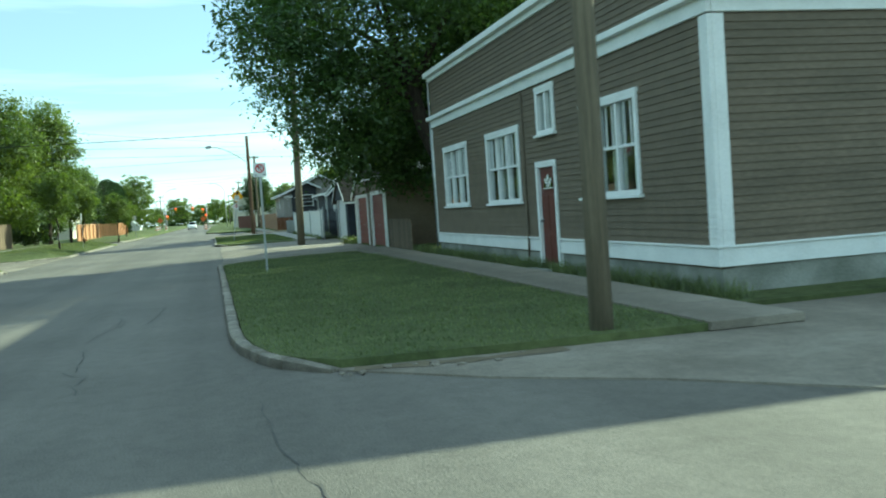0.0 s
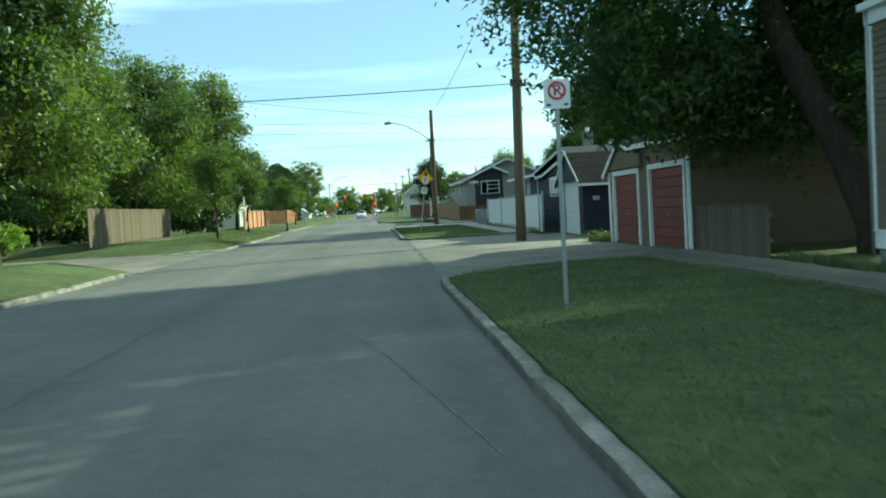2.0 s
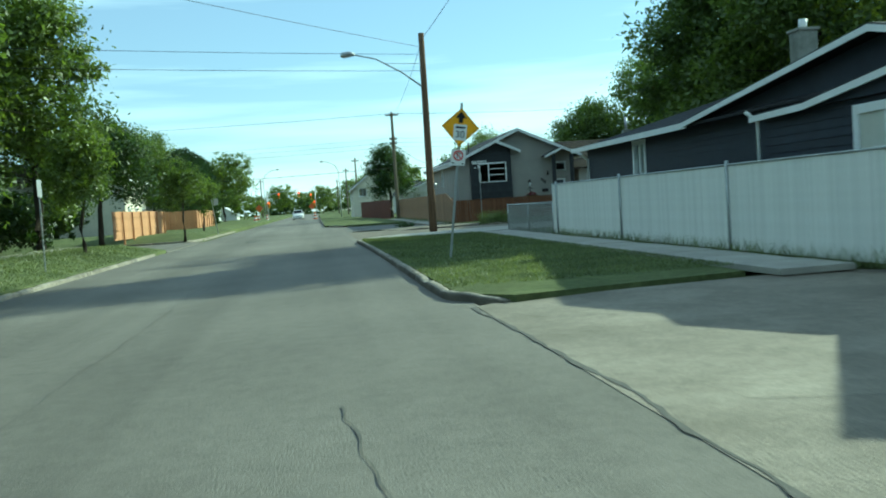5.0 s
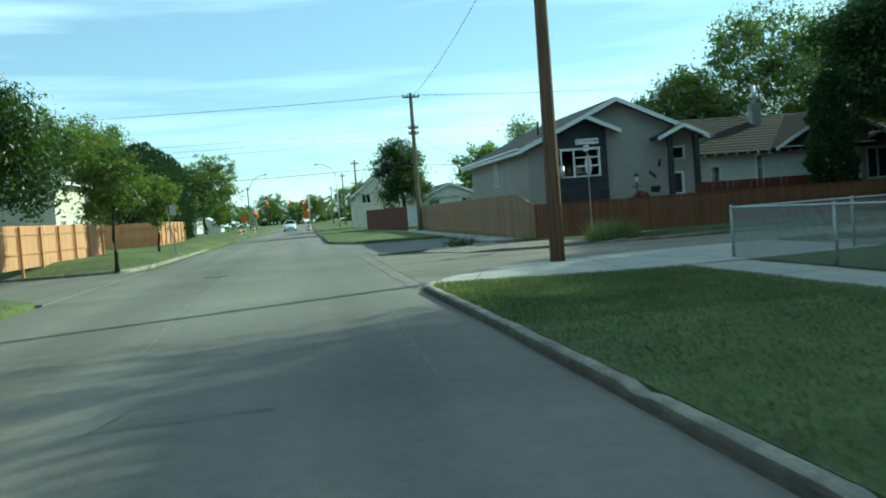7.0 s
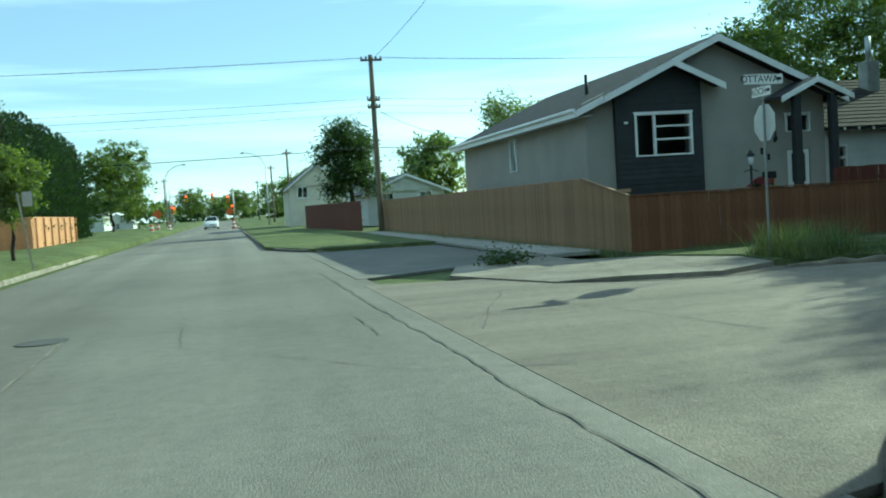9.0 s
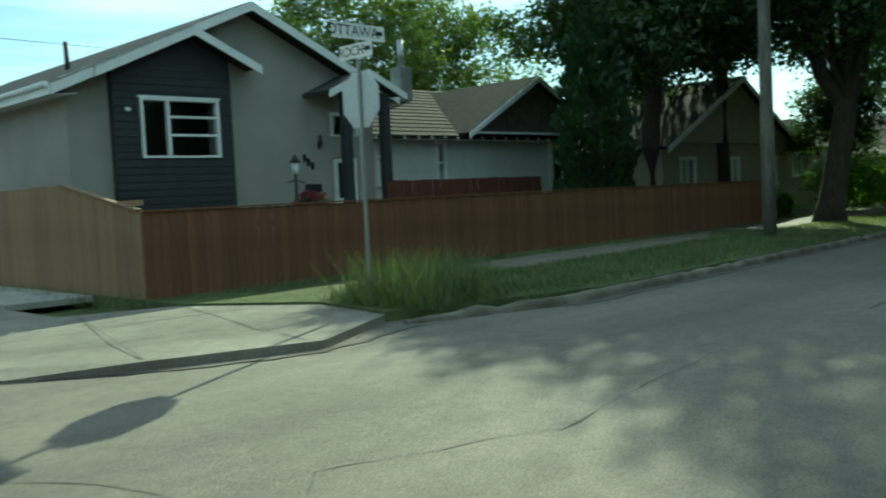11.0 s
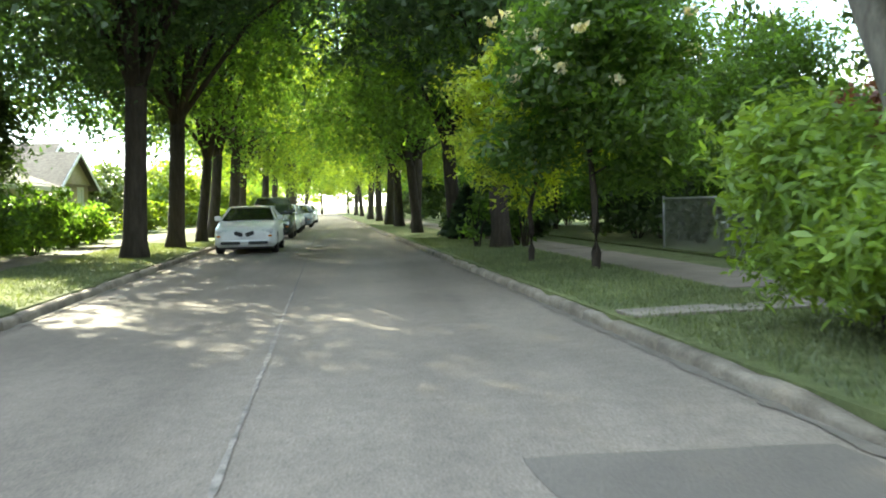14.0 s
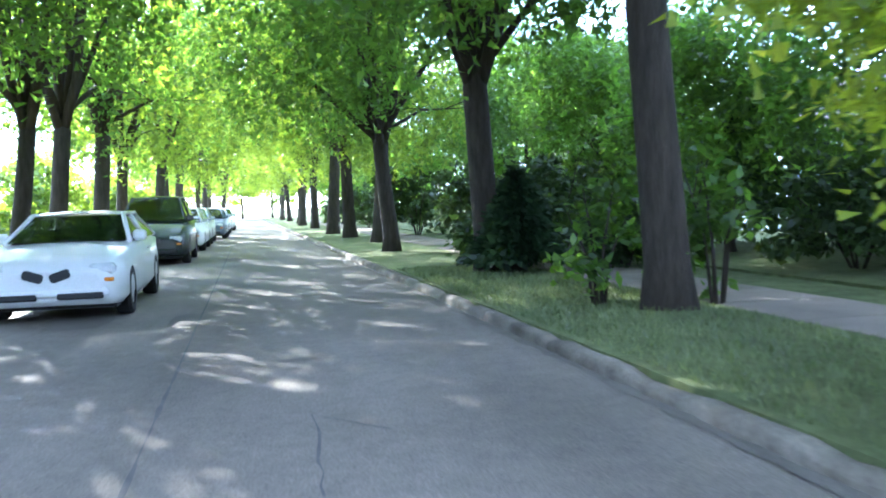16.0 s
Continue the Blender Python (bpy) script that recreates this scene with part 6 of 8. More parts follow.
def shrub(x, y, seed, h, w, label, leaves=5000, leaf=None, size=0.07, z=0.1, name="shrub", clump=0.22, deep=None, lobed=False):
    t = thing(name, x, y, z, label, "shrub")
    rng = np.random.default_rng(seed)
    for k in range(5):
        a = k * 2.399
        e = (0.36 * w * math.cos(a), 0.36 * (deep or w) * math.sin(a), h * float(rng.uniform(0.55, 0.85)))
        bm = bmesh.new()
        tube([(0.05 * math.cos(a), 0.05 * math.sin(a), -0.1), (e[0] * 0.4, e[1] * 0.4, e[2] * 0.55), e], [0.025, 0.018, 0.006], 5, bm)
        part("stem", bm, M_BARK, t)
    blobs = [(0, 0, h * 0.5, w * 0.36, (deep or w) * 0.36, h * 0.42)]
    for k in range(10):
        a = k * 2.399 + seed
        f = (k % 5) / 5
        blobs.append((w * 0.3 * math.cos(a), (deep or w) * 0.3 * math.sin(a), h * (0.25 + 0.5 * f), w * 0.2, (deep or w) * 0.2, h * 0.22))
    v = leaf_cloud(rng, blobs, leaves, size, clump, 0.65, per=22, lobed=lobed)
    v[:, 2] = np.maximum(v[:, 2], 0.02)
    tagged(part("leaves", raw_mesh("leaves", v, np.arange(len(v)).reshape(-1, 6 if lobed else 4)), leaf or M_LEAFBUSH, t), kind="stuff")
    return t


# the big leaning tree between building and garage
BT = thing("leaning_tree", 8.6, 29.2, 0.05, "large dark-leaved tree leaning beside the building", "tree")
tree_parts(BT, 41, ([(0, 0, -0.3), (-0.05, 0.1, 0.6), (-0.5, 0.5, 2.2), (-1.2, 1.2, 4.2), (-1.6, 1.8, 6.5)], [0.4, 0.34, 0.3, 0.27, 0.2]), 10,
           [(-1.5, 1.5, 8.5, 4.2, 4.4, 3.8), (-4.3, 0.5, 6.0, 2.2, 2.4, 2.0), (-4.2, 5.0, 6.4, 2.8, 3.0, 2.6), (0.5, 5.5, 6.6, 3.0, 3.2, 3.0), (-3.4, 2.6, 4.0, 2.2, 3.4, 1.4), (1.5, -1.0, 9.5, 3.0, 3.0, 2.8),
            (-2.0, 5.0, 11.5, 3.4, 3.4, 2.6), (-5.0, 3.0, 9.5, 2.4, 2.4, 2.0), (-0.6, 3.6, 3.6, 1.6, 3.0, 1.2), (2.5, 1.0, 6.0, 3.0, 3.0, 2.8), (3.5, 4.5, 8.0, 3.0, 3.0, 2.6), (-6.5, -0.6, 7.0, 1.6, 2.2, 1.3), (-5.9, 0.8, 8.6, 2.0, 2.4, 1.8), (1.0, -3.6, 8.4, 3.0, 2.8, 2.0), (-3.0, 3.4, 3.7, 2.0, 2.6, 1.3), (-2.2, 5.6, 4.4, 1.9, 2.4, 1.3), (-0.9, 2.2, 3.1, 1.7, 1.6, 1.3), (-1.9, 3.0, 2.9, 1.4, 1.3, 0.9), (0.6, 1.2, 3.0, 1.8, 1.6, 1.1), (1.8, 0.2, 3.4, 1.8, 1.8, 1.2), (2.6, 2.5, 3.2, 1.6, 1.6, 1.1)], 66000, 0.115, M_BARK, M_LEAFELM, shell=0.4)
# trees behind the garages
round_tree(13.0, 35.0, 51, 13.5, 11, "dark leafy tree behind the garage", 20000, M_LEAFDARK)
round_tree(17.5, 40.5, 52, 16.5, 11.5, "dense tree over the back lane", 22000, M_LEAFDARK)
round_tree(17.2, 72.3, 53, 15.0, 9.2, "tall leafy tree behind the navy house", 32000, M_LEAFMAPLE, size=0.15, low=2.2)
round_tree(15.5, 77.0, 54, 11, 7.5, "leafy tree behind the navy roof", 16000, M_LEAFMAPLE, low=2.0)
round_tree(30.5, 67.5, 55, 14.5, 11, "tall tree in a back yard", 16000, M_LEAFMAPLE)
round_tree(35, 64, 56, 12.5, 12, "dark tree behind the garages", 14000, M_LEAFDARK)
round_tree(20.5, 111, 57, 8.6, 7.5, "leafy tree behind the bungalow", 14000, M_LEAFMAPLE)
round_tree(27, 113, 58, 13, 10, "tall leafy tree behind the bungalow", 14000, M_LEAFMAPLE)
round_tree(33, 113, 423, 12.5, 9.5, "leafy tree behind the bungalow", 12000, M_LEAFMAPLE)
round_tree(17.5, 134, 59, 8.4, 7, "round tree beyond the corner house", 8000, M_LEAFMAPLE)
round_tree(7.0, 143, 60, 8.3, 5.2, "dark round tree in a back yard", 9000, M_LEAFDARK)
conifer(19.4, 94.45, 118, 5.7, 1.6, "tall columnar arborvitae behind the board fence", 7000, columnar=True)
# left side
round_tree(-15.5, 48, 61, 13.5, 10.5, "large green tree by the back lane", 30000, M_LEAFMAPLE, trunk_h=2.4, r=0.3, low=1.2)
round_tree(-19, 62, 62, 12.5, 11.5, "broad maple behind the weathered fence", 34000, M_LEAFMAPLE, low=0.8)
round_tree(-17, 74, 63, 12.5, 11, "broad maple by the corner", 34000, M_LEAFMAPLE, low=0.6)
round_tree(-13.2, 81.5, 64, 12.5, 7.0, "upright leafy tree by the corner", 16000, M_LEAFMAPLE)
round_tree(-29, 92, 65, 9.5, 11, "broad tree behind an orange fence", 12000, M_LEAFMAPLE)
round_tree(-13.2, 92.5, 421, 6.8, 6.6, "broad dark tree overhanging the corner of the orange fence", 13000, M_LEAFDARK, z=0.3, trunk_h=1.8, r=0.16, size=0.13, low=2.0)
round_tree(-18.5, 128, 66, 10.5, 9, "leafy tree behind an orange fence", 14000, M_LEAFMAPLE)
round_tree(-22, 117, 67, 9.0, 8, "dark purple-leaved tree behind the orange fence", 9000, M_LEAFRED)
round_tree(-18.5, 140, 68, 10.5, 8, "tall tree above a gabled roof", 10000, M_LEAFMAPLE)
round_tree(-16.5, 196, 69, 11.8, 13.5, "rounded tree further down the street", 14000, M_LEAFMAPLE, size=0.22, low=0.6)
round_tree(-22, 176, 70, 10, 9, "rounded tree further down the street", 9000, M_LEAFMAPLE, size=0.22, low=1.0)
round_tree(-24, 36, 99, 14, 12, "large green tree beyond the lane mouth", 18000, M_LEAFMAPLE)
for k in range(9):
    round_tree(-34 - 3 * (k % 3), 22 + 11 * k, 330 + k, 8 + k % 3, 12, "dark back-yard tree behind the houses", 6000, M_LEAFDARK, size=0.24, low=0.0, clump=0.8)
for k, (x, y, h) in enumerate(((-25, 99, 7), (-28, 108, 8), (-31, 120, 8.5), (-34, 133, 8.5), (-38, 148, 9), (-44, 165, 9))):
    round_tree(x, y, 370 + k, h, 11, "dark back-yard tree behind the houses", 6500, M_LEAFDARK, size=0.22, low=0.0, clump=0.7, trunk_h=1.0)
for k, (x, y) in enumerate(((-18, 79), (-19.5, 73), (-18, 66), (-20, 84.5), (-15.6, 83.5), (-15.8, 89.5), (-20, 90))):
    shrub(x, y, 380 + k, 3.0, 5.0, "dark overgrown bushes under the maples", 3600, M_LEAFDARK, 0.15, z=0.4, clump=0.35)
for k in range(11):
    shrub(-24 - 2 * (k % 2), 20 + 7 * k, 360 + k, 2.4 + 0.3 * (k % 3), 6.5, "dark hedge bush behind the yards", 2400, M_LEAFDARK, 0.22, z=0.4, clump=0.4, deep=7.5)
for k, (x, y, h, w) in enumerate(((-9.3, 60.6, 5.2, 2.6), (-9.6, 74.0, 4.8, 2.4), (-9.2, 95.6, 4.6, 3.0), (-9.6, 108.2, 4.0, 2.6))):
    round_tree(x, y, 71 + k, h, w, "young boulevard tree with a slim trunk", 3600, M_LEAFMAPLE, z=0.35, trunk_h=1.5, r=0.07, size=0.1, name="young_tree", low=1.3, clump=0.3)
for k in range(11):
    conifer(-13.6 - 0.03 * k, 126.5 + k * 2.15, 281 + k, 7.3 + 0.25 * (k % 3), 2.7, "tall clipped cedar in a dark hedge", 4600, columnar=True, z=0.3)
# far trees at the end of the street
for k, (x, y, h, w) in enumerate(((-30, 330, 14, 16), (-14, 420, 13, 14), (2, 430, 12, 12), (16, 300, 12, 14), (18, 240, 10, 11), (24, 190, 11, 11), (14, 380, 13, 15), (-45, 260, 14, 18), (35, 420, 14, 20), (-70, 420, 15, 22), (70, 420, 15, 24), (-20, 500, 14, 20), (8, 520, 14, 20))):
    round_tree(x, y, 90 + k, h, w, "distant rounded street tree", 5000, M_LEAFMAPLE, size=0.32, low=0.8, clump=0.9)

for k in range(22):
    round_tree(-88 + 8 * k + 3 * math.sin(k * 2.1), 500 + 26 * math.sin(k * 1.7), 300 + k, 9.5 + 2.5 * math.sin(k * 1.3), 14, "distant tree at the end of the street", 2600, M_LEAFMAPLE, size=0.5, low=0.0, clump=1.0, trunk_h=1.5)
rng = np.random.default_rng(55)
v = leaf_cloud(rng, [(-95 + 10 * k, 455 + 12 * math.sin(k), 2.0, 7.5, 4, 3.2 + math.sin(k * 2.3)) for k in range(20)], 9000, 0.7, 0.9, 0.4)
tagged(part("tree_line", raw_mesh("tree_line", v, np.arange(len(v)).reshape(-1, 4)), M_LEAFDARK), "dark line of distant trees and hedges", "trees", kind="stuff")
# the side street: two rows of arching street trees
# four of the nearer elms take the leaf darkened for canopy shade
elm(26.3, 91.4, 101, 15, 6.8, "tall arching elm with a forked trunk beside the side street", 42000, 0.37, fork=3.4, lean=(0.9, -0.4), low=4.6, heavy=((-0.2, 1.5, 3.8, 0.24), (0.4, -0.8, 4.2, 0.26)), leaf=M_LEAFSHADED)
elm(34.3, 90.0, 102, 14, 6.4, "mature arching elm in the boulevard", 32000, 0.3, leaf=M_LEAFSHADED, lean=(-0.5, -0.4), fork=4.2, low=4.2)
elm(40.0, 90.2, 103, 13.5, 6.2, "mature arching elm with shade-darkened leaves in the boulevard", 26000, 0.27, lean=(-0.2, -0.3), fork=3.8, low=3.8, leaf=M_LEAFSHADED)
elm(44.9, 90.35, 106, 13, 6.0, "slender elm in the boulevard", 16000, 0.2, lean=(0.4, -0.4), fork=3.0, low=3.5, leaf=M_LEAF)
elm_g = elm(49.4, 90.7, 116, 13, 6.2, "slender elm with bright leaves in the boulevard", 12500, 0.24, lean=(0.2, -0.4), fork=3.4, low=3.0, leaf=M_LEAF)
elm_h = elm(54.2, 90.6, 117, 13, 6.2, "slender elm with bright leaves in the boulevard", 8500, 0.26, lean=(0.2, -0.3), fork=3.6, low=3.0, leaf=M_LEAFBRIGHT, size=0.155)
for k, x in enumerate([ 59.9, 66, 73, 81, 90, 100, 111, 123, 136]):
    src = (elm_h, elm_g, elm_h)[k % 3]
    copy_thing(src, pose(x, 90.2 + 0.03 * (x - 43) + (0.3, -0.25, 0.1)[k % 3], 0.1, 0, 0, (67 * k) % 140 - 70) @ Matrix.Scale(0.86 + 0.05 * (k % 4), 4))
elm(34.35, 80.66, 104, 14, 6.4, "mature arching elm in the boulevard", 34000, 0.25, leaf=M_LEAFSHADED, lean=(0.1, 0.35), fork=4.4, low=3.4)
elm_f = elm(40.6, 81.3, 107, 13.5, 6.0, "slender elm in the boulevard", 24000, 0.25, lean=(-0.3, 0.3), fork=3.2, low=3.0)
for k, x in enumerate([48.6, 54.6, 60.2, 65.5, 69.5, 78, 87, 97, 108, 120, 134]):
    copy_thing((elm_f, elm_h, elm_g)[k % 3] if x < 60 else elm_h, pose(x, 81.7 + 0.055 * (x - 44) + (0.2, -0.3, 0.0)[k % 3], 0.1, 0, 0, (53 * k) % 140 - 70 + (180 if k % 3 == 2 else 0)) @ Matrix.Scale(0.86 + 0.05 * (k % 4), 4))
OT = elm(18.25, 79.1, 105, 13, 4.2, "old pale-barked twin-trunked tree behind a bush", 15000, 0.17, fork=4.8, lean=(-0.1, 0.5), low=4.3, bark=M_PALEBARK, leaf=M_LEAFELM)
part("trunk", tube([(0.15, 0.05, -0.3), (0.3, 0.1, 1.0), (0.5, 0.25, 2.1), (0.95, 0.4, 3.2), (1.4, 0.5, 4.8), (2.2, 0.5, 7.5)], [0.24, 0.2, 0.17, 0.14, 0.13, 0.08], 14), M_PALEBARK, OT)
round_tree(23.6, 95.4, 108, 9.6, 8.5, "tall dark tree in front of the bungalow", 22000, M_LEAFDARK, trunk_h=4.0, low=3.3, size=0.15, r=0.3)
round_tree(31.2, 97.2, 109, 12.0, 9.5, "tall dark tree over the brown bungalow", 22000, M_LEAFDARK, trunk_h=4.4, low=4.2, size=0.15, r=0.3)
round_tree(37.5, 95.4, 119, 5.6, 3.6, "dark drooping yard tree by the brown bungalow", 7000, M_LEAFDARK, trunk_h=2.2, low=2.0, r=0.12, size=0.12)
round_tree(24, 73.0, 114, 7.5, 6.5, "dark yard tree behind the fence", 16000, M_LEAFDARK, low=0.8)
round_tree(33.5, 71.5, 115, 3.6, 4.5, "leafy yard tree behind the fence", 12000, M_LEAF, low=0.6)
for k in range(9):
    round_tree(150 + (k % 3) * 6, 70 + k * 4.5, 190 + k, 13, 11, "leafy tree closing the end of the side street", 5000, M_LEAFBRIGHT, size=0.3, low=0.5, clump=0.9)
shrub(17.75, 79.9, 111, 2.25, 3.9, "large bright green rounded bush beside the kerb", 26000, size=0.054, clump=0.2, deep=2.6, lobed=True)
round_tree(26.3, 80.2, 112, 5.4, 3.9, "leafy lilac tree with cream blossom", 13000, M_LEAF, trunk_h=1.2, r=0.08, size=0.1, low=1.0, clump=0.4)
rng = np.random.default_rng(9)
v = leaf_cloud(rng, [(26.3, 80.2, 4.1, 1.9, 1.9, 1.4)], 2200, 0.06, 0.12, 0.85, per=36)
tagged(part("blossom_cluster", raw_mesh("blossom", v, np.arange(len(v)).reshape(-1, 4)), M_BLOSSOM), "cream blossom clusters on the lilac tree", "blossom", kind="stuff")
round_tree(28.7, 80.9, 113, 4.5, 3.6, "small bright yellow-green tree", 9000, M_LEAFGOLD, trunk_h=1.0, r=0.06, size=0.08, low=1.0, clump=0.3)
for k, (x, y, h, w) in enumerate(((33.6, 93.7, 2.4, 3.2), (37.2, 93.5, 2.1, 2.4), (42.4, 94.1, 1.7, 2.6), (29.6, 94.6, 0.9, 1.3), (40.0, 95.6, 2.0, 2.8), (27.6, 94.4, 0.8, 1.1))):
    shrub(x, y, 120 + k, h, w, "green shrub in a front yard", 4200, M_LEAF, 0.075)
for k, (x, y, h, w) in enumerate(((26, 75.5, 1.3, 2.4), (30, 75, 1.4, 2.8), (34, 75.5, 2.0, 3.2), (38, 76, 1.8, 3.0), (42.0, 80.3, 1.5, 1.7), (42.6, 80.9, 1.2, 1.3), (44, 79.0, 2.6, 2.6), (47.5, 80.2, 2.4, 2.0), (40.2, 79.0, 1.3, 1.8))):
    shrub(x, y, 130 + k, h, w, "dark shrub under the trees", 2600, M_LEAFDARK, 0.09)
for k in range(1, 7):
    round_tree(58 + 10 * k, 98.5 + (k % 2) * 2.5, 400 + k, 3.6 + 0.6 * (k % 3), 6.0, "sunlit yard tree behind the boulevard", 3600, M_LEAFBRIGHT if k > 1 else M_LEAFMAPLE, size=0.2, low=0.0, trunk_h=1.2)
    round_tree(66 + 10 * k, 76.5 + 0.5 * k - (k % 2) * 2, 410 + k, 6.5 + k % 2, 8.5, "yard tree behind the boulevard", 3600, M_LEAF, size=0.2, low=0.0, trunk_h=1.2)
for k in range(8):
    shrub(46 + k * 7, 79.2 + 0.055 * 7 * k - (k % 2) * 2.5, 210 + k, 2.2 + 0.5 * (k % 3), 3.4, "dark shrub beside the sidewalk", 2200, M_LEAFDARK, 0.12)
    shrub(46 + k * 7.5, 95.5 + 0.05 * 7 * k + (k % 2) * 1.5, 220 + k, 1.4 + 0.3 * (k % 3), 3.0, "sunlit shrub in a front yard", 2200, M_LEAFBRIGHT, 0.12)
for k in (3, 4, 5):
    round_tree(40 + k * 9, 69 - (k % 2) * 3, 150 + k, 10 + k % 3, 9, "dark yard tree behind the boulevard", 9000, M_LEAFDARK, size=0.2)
for k, (x, y, h) in enumerate(((34.5, 80.05, 1.9), (35.2, 80.15, 2.3), (35.0, 81.25, 1.7), (40.9, 80.9, 2.4))):
    shrub(x, y, 440 + k, h, 1.0, "light green leafy shoots at the foot of an elm", 420, M_LEAF, 0.085, clump=0.22)
conifer(40.1, 80.9, 175, 1.8, 1.6, "small dark cone-shaped evergreen at the foot of an elm", 5200)
for k, (x, y, h, w) in enumerate(((37.5, 75.4, 8.0, 5.0), (32.6, 74.2, 5.6, 4.6), (43, 75.6, 5.4, 5.0), (49, 76.3, 6.0, 5.0), (55, 76.8, 7.5, 5.5), (62, 77.3, 7.5, 6.0))):
    round_tree(x, y, 350 + k, h, w, "leafy yard tree beside the sidewalk", 9000, M_LEAF, size=0.11, low=0.7, trunk_h=1.4, r=0.12)
for k in range(5):
    shrub(39 + 3.6 * k, 73.6 + 0.3 * k, 430 + k, 3.4 + 0.4 * (k % 2), 4.6, "overgrown hedge beside a house", 3200, M_LEAFELM, 0.13, clump=0.35)
shrub(23.2, 77.15, 185, 3.0, 1.8, "rust-brown leafy bush behind the fence", 3600, M_LEAFRUST, 0.08)
conifer(40.6, 70.6, 170, 7.2, 2.0, "slim pointed spruce behind the fence", 5000, columnar=True)
conifer(43.3, 70.4, 171, 8.2, 2.2, "slim pointed spruce behind the fence", 5000, columnar=True)
shrub(-17.5, 54, 181, 1.4, 2.2, "leafy shrub at the fence end", 2200, M_LEAFBUSH, 0.08, z=0.4)
shrub(9.4, 46.4, 182, 0.9, 2.6, "dark vine at the foot of the navy wall", 1600, M_LEAFDARK, 0.07, z=0.0)
shrub(6.3, 41.5, 183, 0.35, 0.9, "grass tuft at the garage corner", 700, M_BLADE, 0.05, z=0.0, name="weeds")
shrub(3.6, 93.6, 184, 0.3, 1.4, "low weeds in the pavement joint", 500, M_LEAFDARK, 0.05, z=0.02, name="weeds")


# ---- cars ----
def car(x, y, rz, paint, label, L=4.75, W=1.82, H=1.42, suv=False):
    """A parked car whose nose points to its local -x."""
    c = thing("parked_car", x, y, 0, label, "car", "parked cars", rz=rz)
    half = W / 2
    bonnet, belt = (1.0, 1.08) if suv else (0.88, 0.95)
    roof = H
    # body: stations along x with (x, half width low, half width belt, z low, z top)
    st = [(-L / 2, 0.62, 0.6, 0.3, 0.62), (-L / 2 + 0.12, 0.8, 0.76, 0.22, 0.72), (-L / 2 + 0.5, half, 0.84, 0.2, 0.8 if not suv else 0.95), (-L / 2 + 1.25, half, 0.87, 0.2, bonnet), (-0.9, half, 0.88, 0.2, belt),
          (0.6, half, 0.88, 0.2, belt), (L / 2 - 0.75, half, 0.86, 0.22, belt + 0.02), (L / 2 - 0.15, 0.82, 0.78, 0.28, belt), (L / 2, 0.74, 0.7, 0.35, belt - 0.15)]
    bm, rows = bmesh.new(), []
    for sx, wl, wu, zl, zu in st:
        zm = zl + (zu - zl) * 0.55
        prof = [(-wl * 0.9, zl), (-wl, zl + 0.1), (-wl * 1.0, zm), (-wu, zu - 0.05), (-wu * 0.86, zu), (0, zu + 0.03), (wu * 0.86, zu), (wu, zu - 0.05), (wl * 1.0, zm), (wl, zl + 0.1), (wl * 0.9, zl)]
        rows.append([bm.verts.new((sx, p, q)) for p, q in prof])
    for a, b in zip(rows, rows[1:]):
        for k in range(len(a)):
            f = bm.faces.new((a[k], a[(k + 1) % len(a)], b[(k + 1) % len(a)], b[k]))
            f.smooth = True
    bm.faces.new(rows[0])
    bm.faces.new(rows[-1])
    bmesh.ops.recalc_face_normals(bm, faces=bm.faces)
    part("body", bm, paint, c)
    # cabin
    roof_bm = bmesh.new()
    rp = [(-0.15, 0.6, roof - 0.03), (0.35, 0.64, roof + 0.01), (0.9, 0.62, roof), (1.35 if not suv else 2.0, 0.58, roof - 0.06)]
    rr = [[roof_bm.verts.new((sx, w * q, z + 0.03 * (1 - q * q))) for q in (-1, -0.5, 0, 0.5, 1)] for sx, w, z in rp]
    for a, b in zip(rr, rr[1:]):
        for k in range(4):
            roof_bm.faces.new((a[k], a[k + 1], b[k + 1], b[k])).smooth = True
    part("roof", roof_bm, paint, c)
    back = 2.0 if not suv else 2.25
    rear_top = 1.35 if not suv else 2.0

    def quad(pts, name, mat, parent=c, label=""):
        return part(name, plate(pts, 0.012), mat, parent, label)
    quad([(-0.98, -0.76, belt + 0.02), (-0.98, 0.76, belt + 0.02), (-0.17, 0.58, roof - 0.03), (-0.17, -0.58, roof - 0.03)][::-1], "windscreen", M_CARGLASS)
    quad([(back, -0.74, belt + 0.02), (back, 0.74, belt + 0.02), (rear_top, 0.56, roof - 0.06), (rear_top, -0.56, roof - 0.06)], "rear_window", M_CARGLASS)
    for s in (-1, 1):
        pts = [(-0.85, 0.84 * s, belt), (0.35, 0.84 * s, belt), (0.35, 0.63 * s, roof - 0.05), (-0.12, 0.62 * s, roof - 0.06)]
        quad(pts if s < 0 else pts[::-1], "side_window", M_CARGLASS)
        pts = [(0.42, 0.84 * s, belt), (back - 0.25, 0.82 * s, belt + 0.02), (rear_top - 0.05, 0.61 * s, roof - 0.09), (0.42, 0.63 * s, roof - 0.05)]
        quad(pts if s < 0 else pts[::-1], "side_window", M_CARGLASS)
        part("pillar", tube([(-0.98, 0.79 * s, belt), (-0.15, 0.61 * s, roof - 0.02), (0.9, 0.63 * s, roof - 0.01), (rear_top, 0.59 * s, roof - 0.06), (back, 0.78 * s, belt + 0.02)], 0.035, 6), paint, c)
        part("pillar", tube([(0.385, 0.85 * s, belt), (0.385, 0.635 * s, roof - 0.04)], 0.03, 6), paint, c)
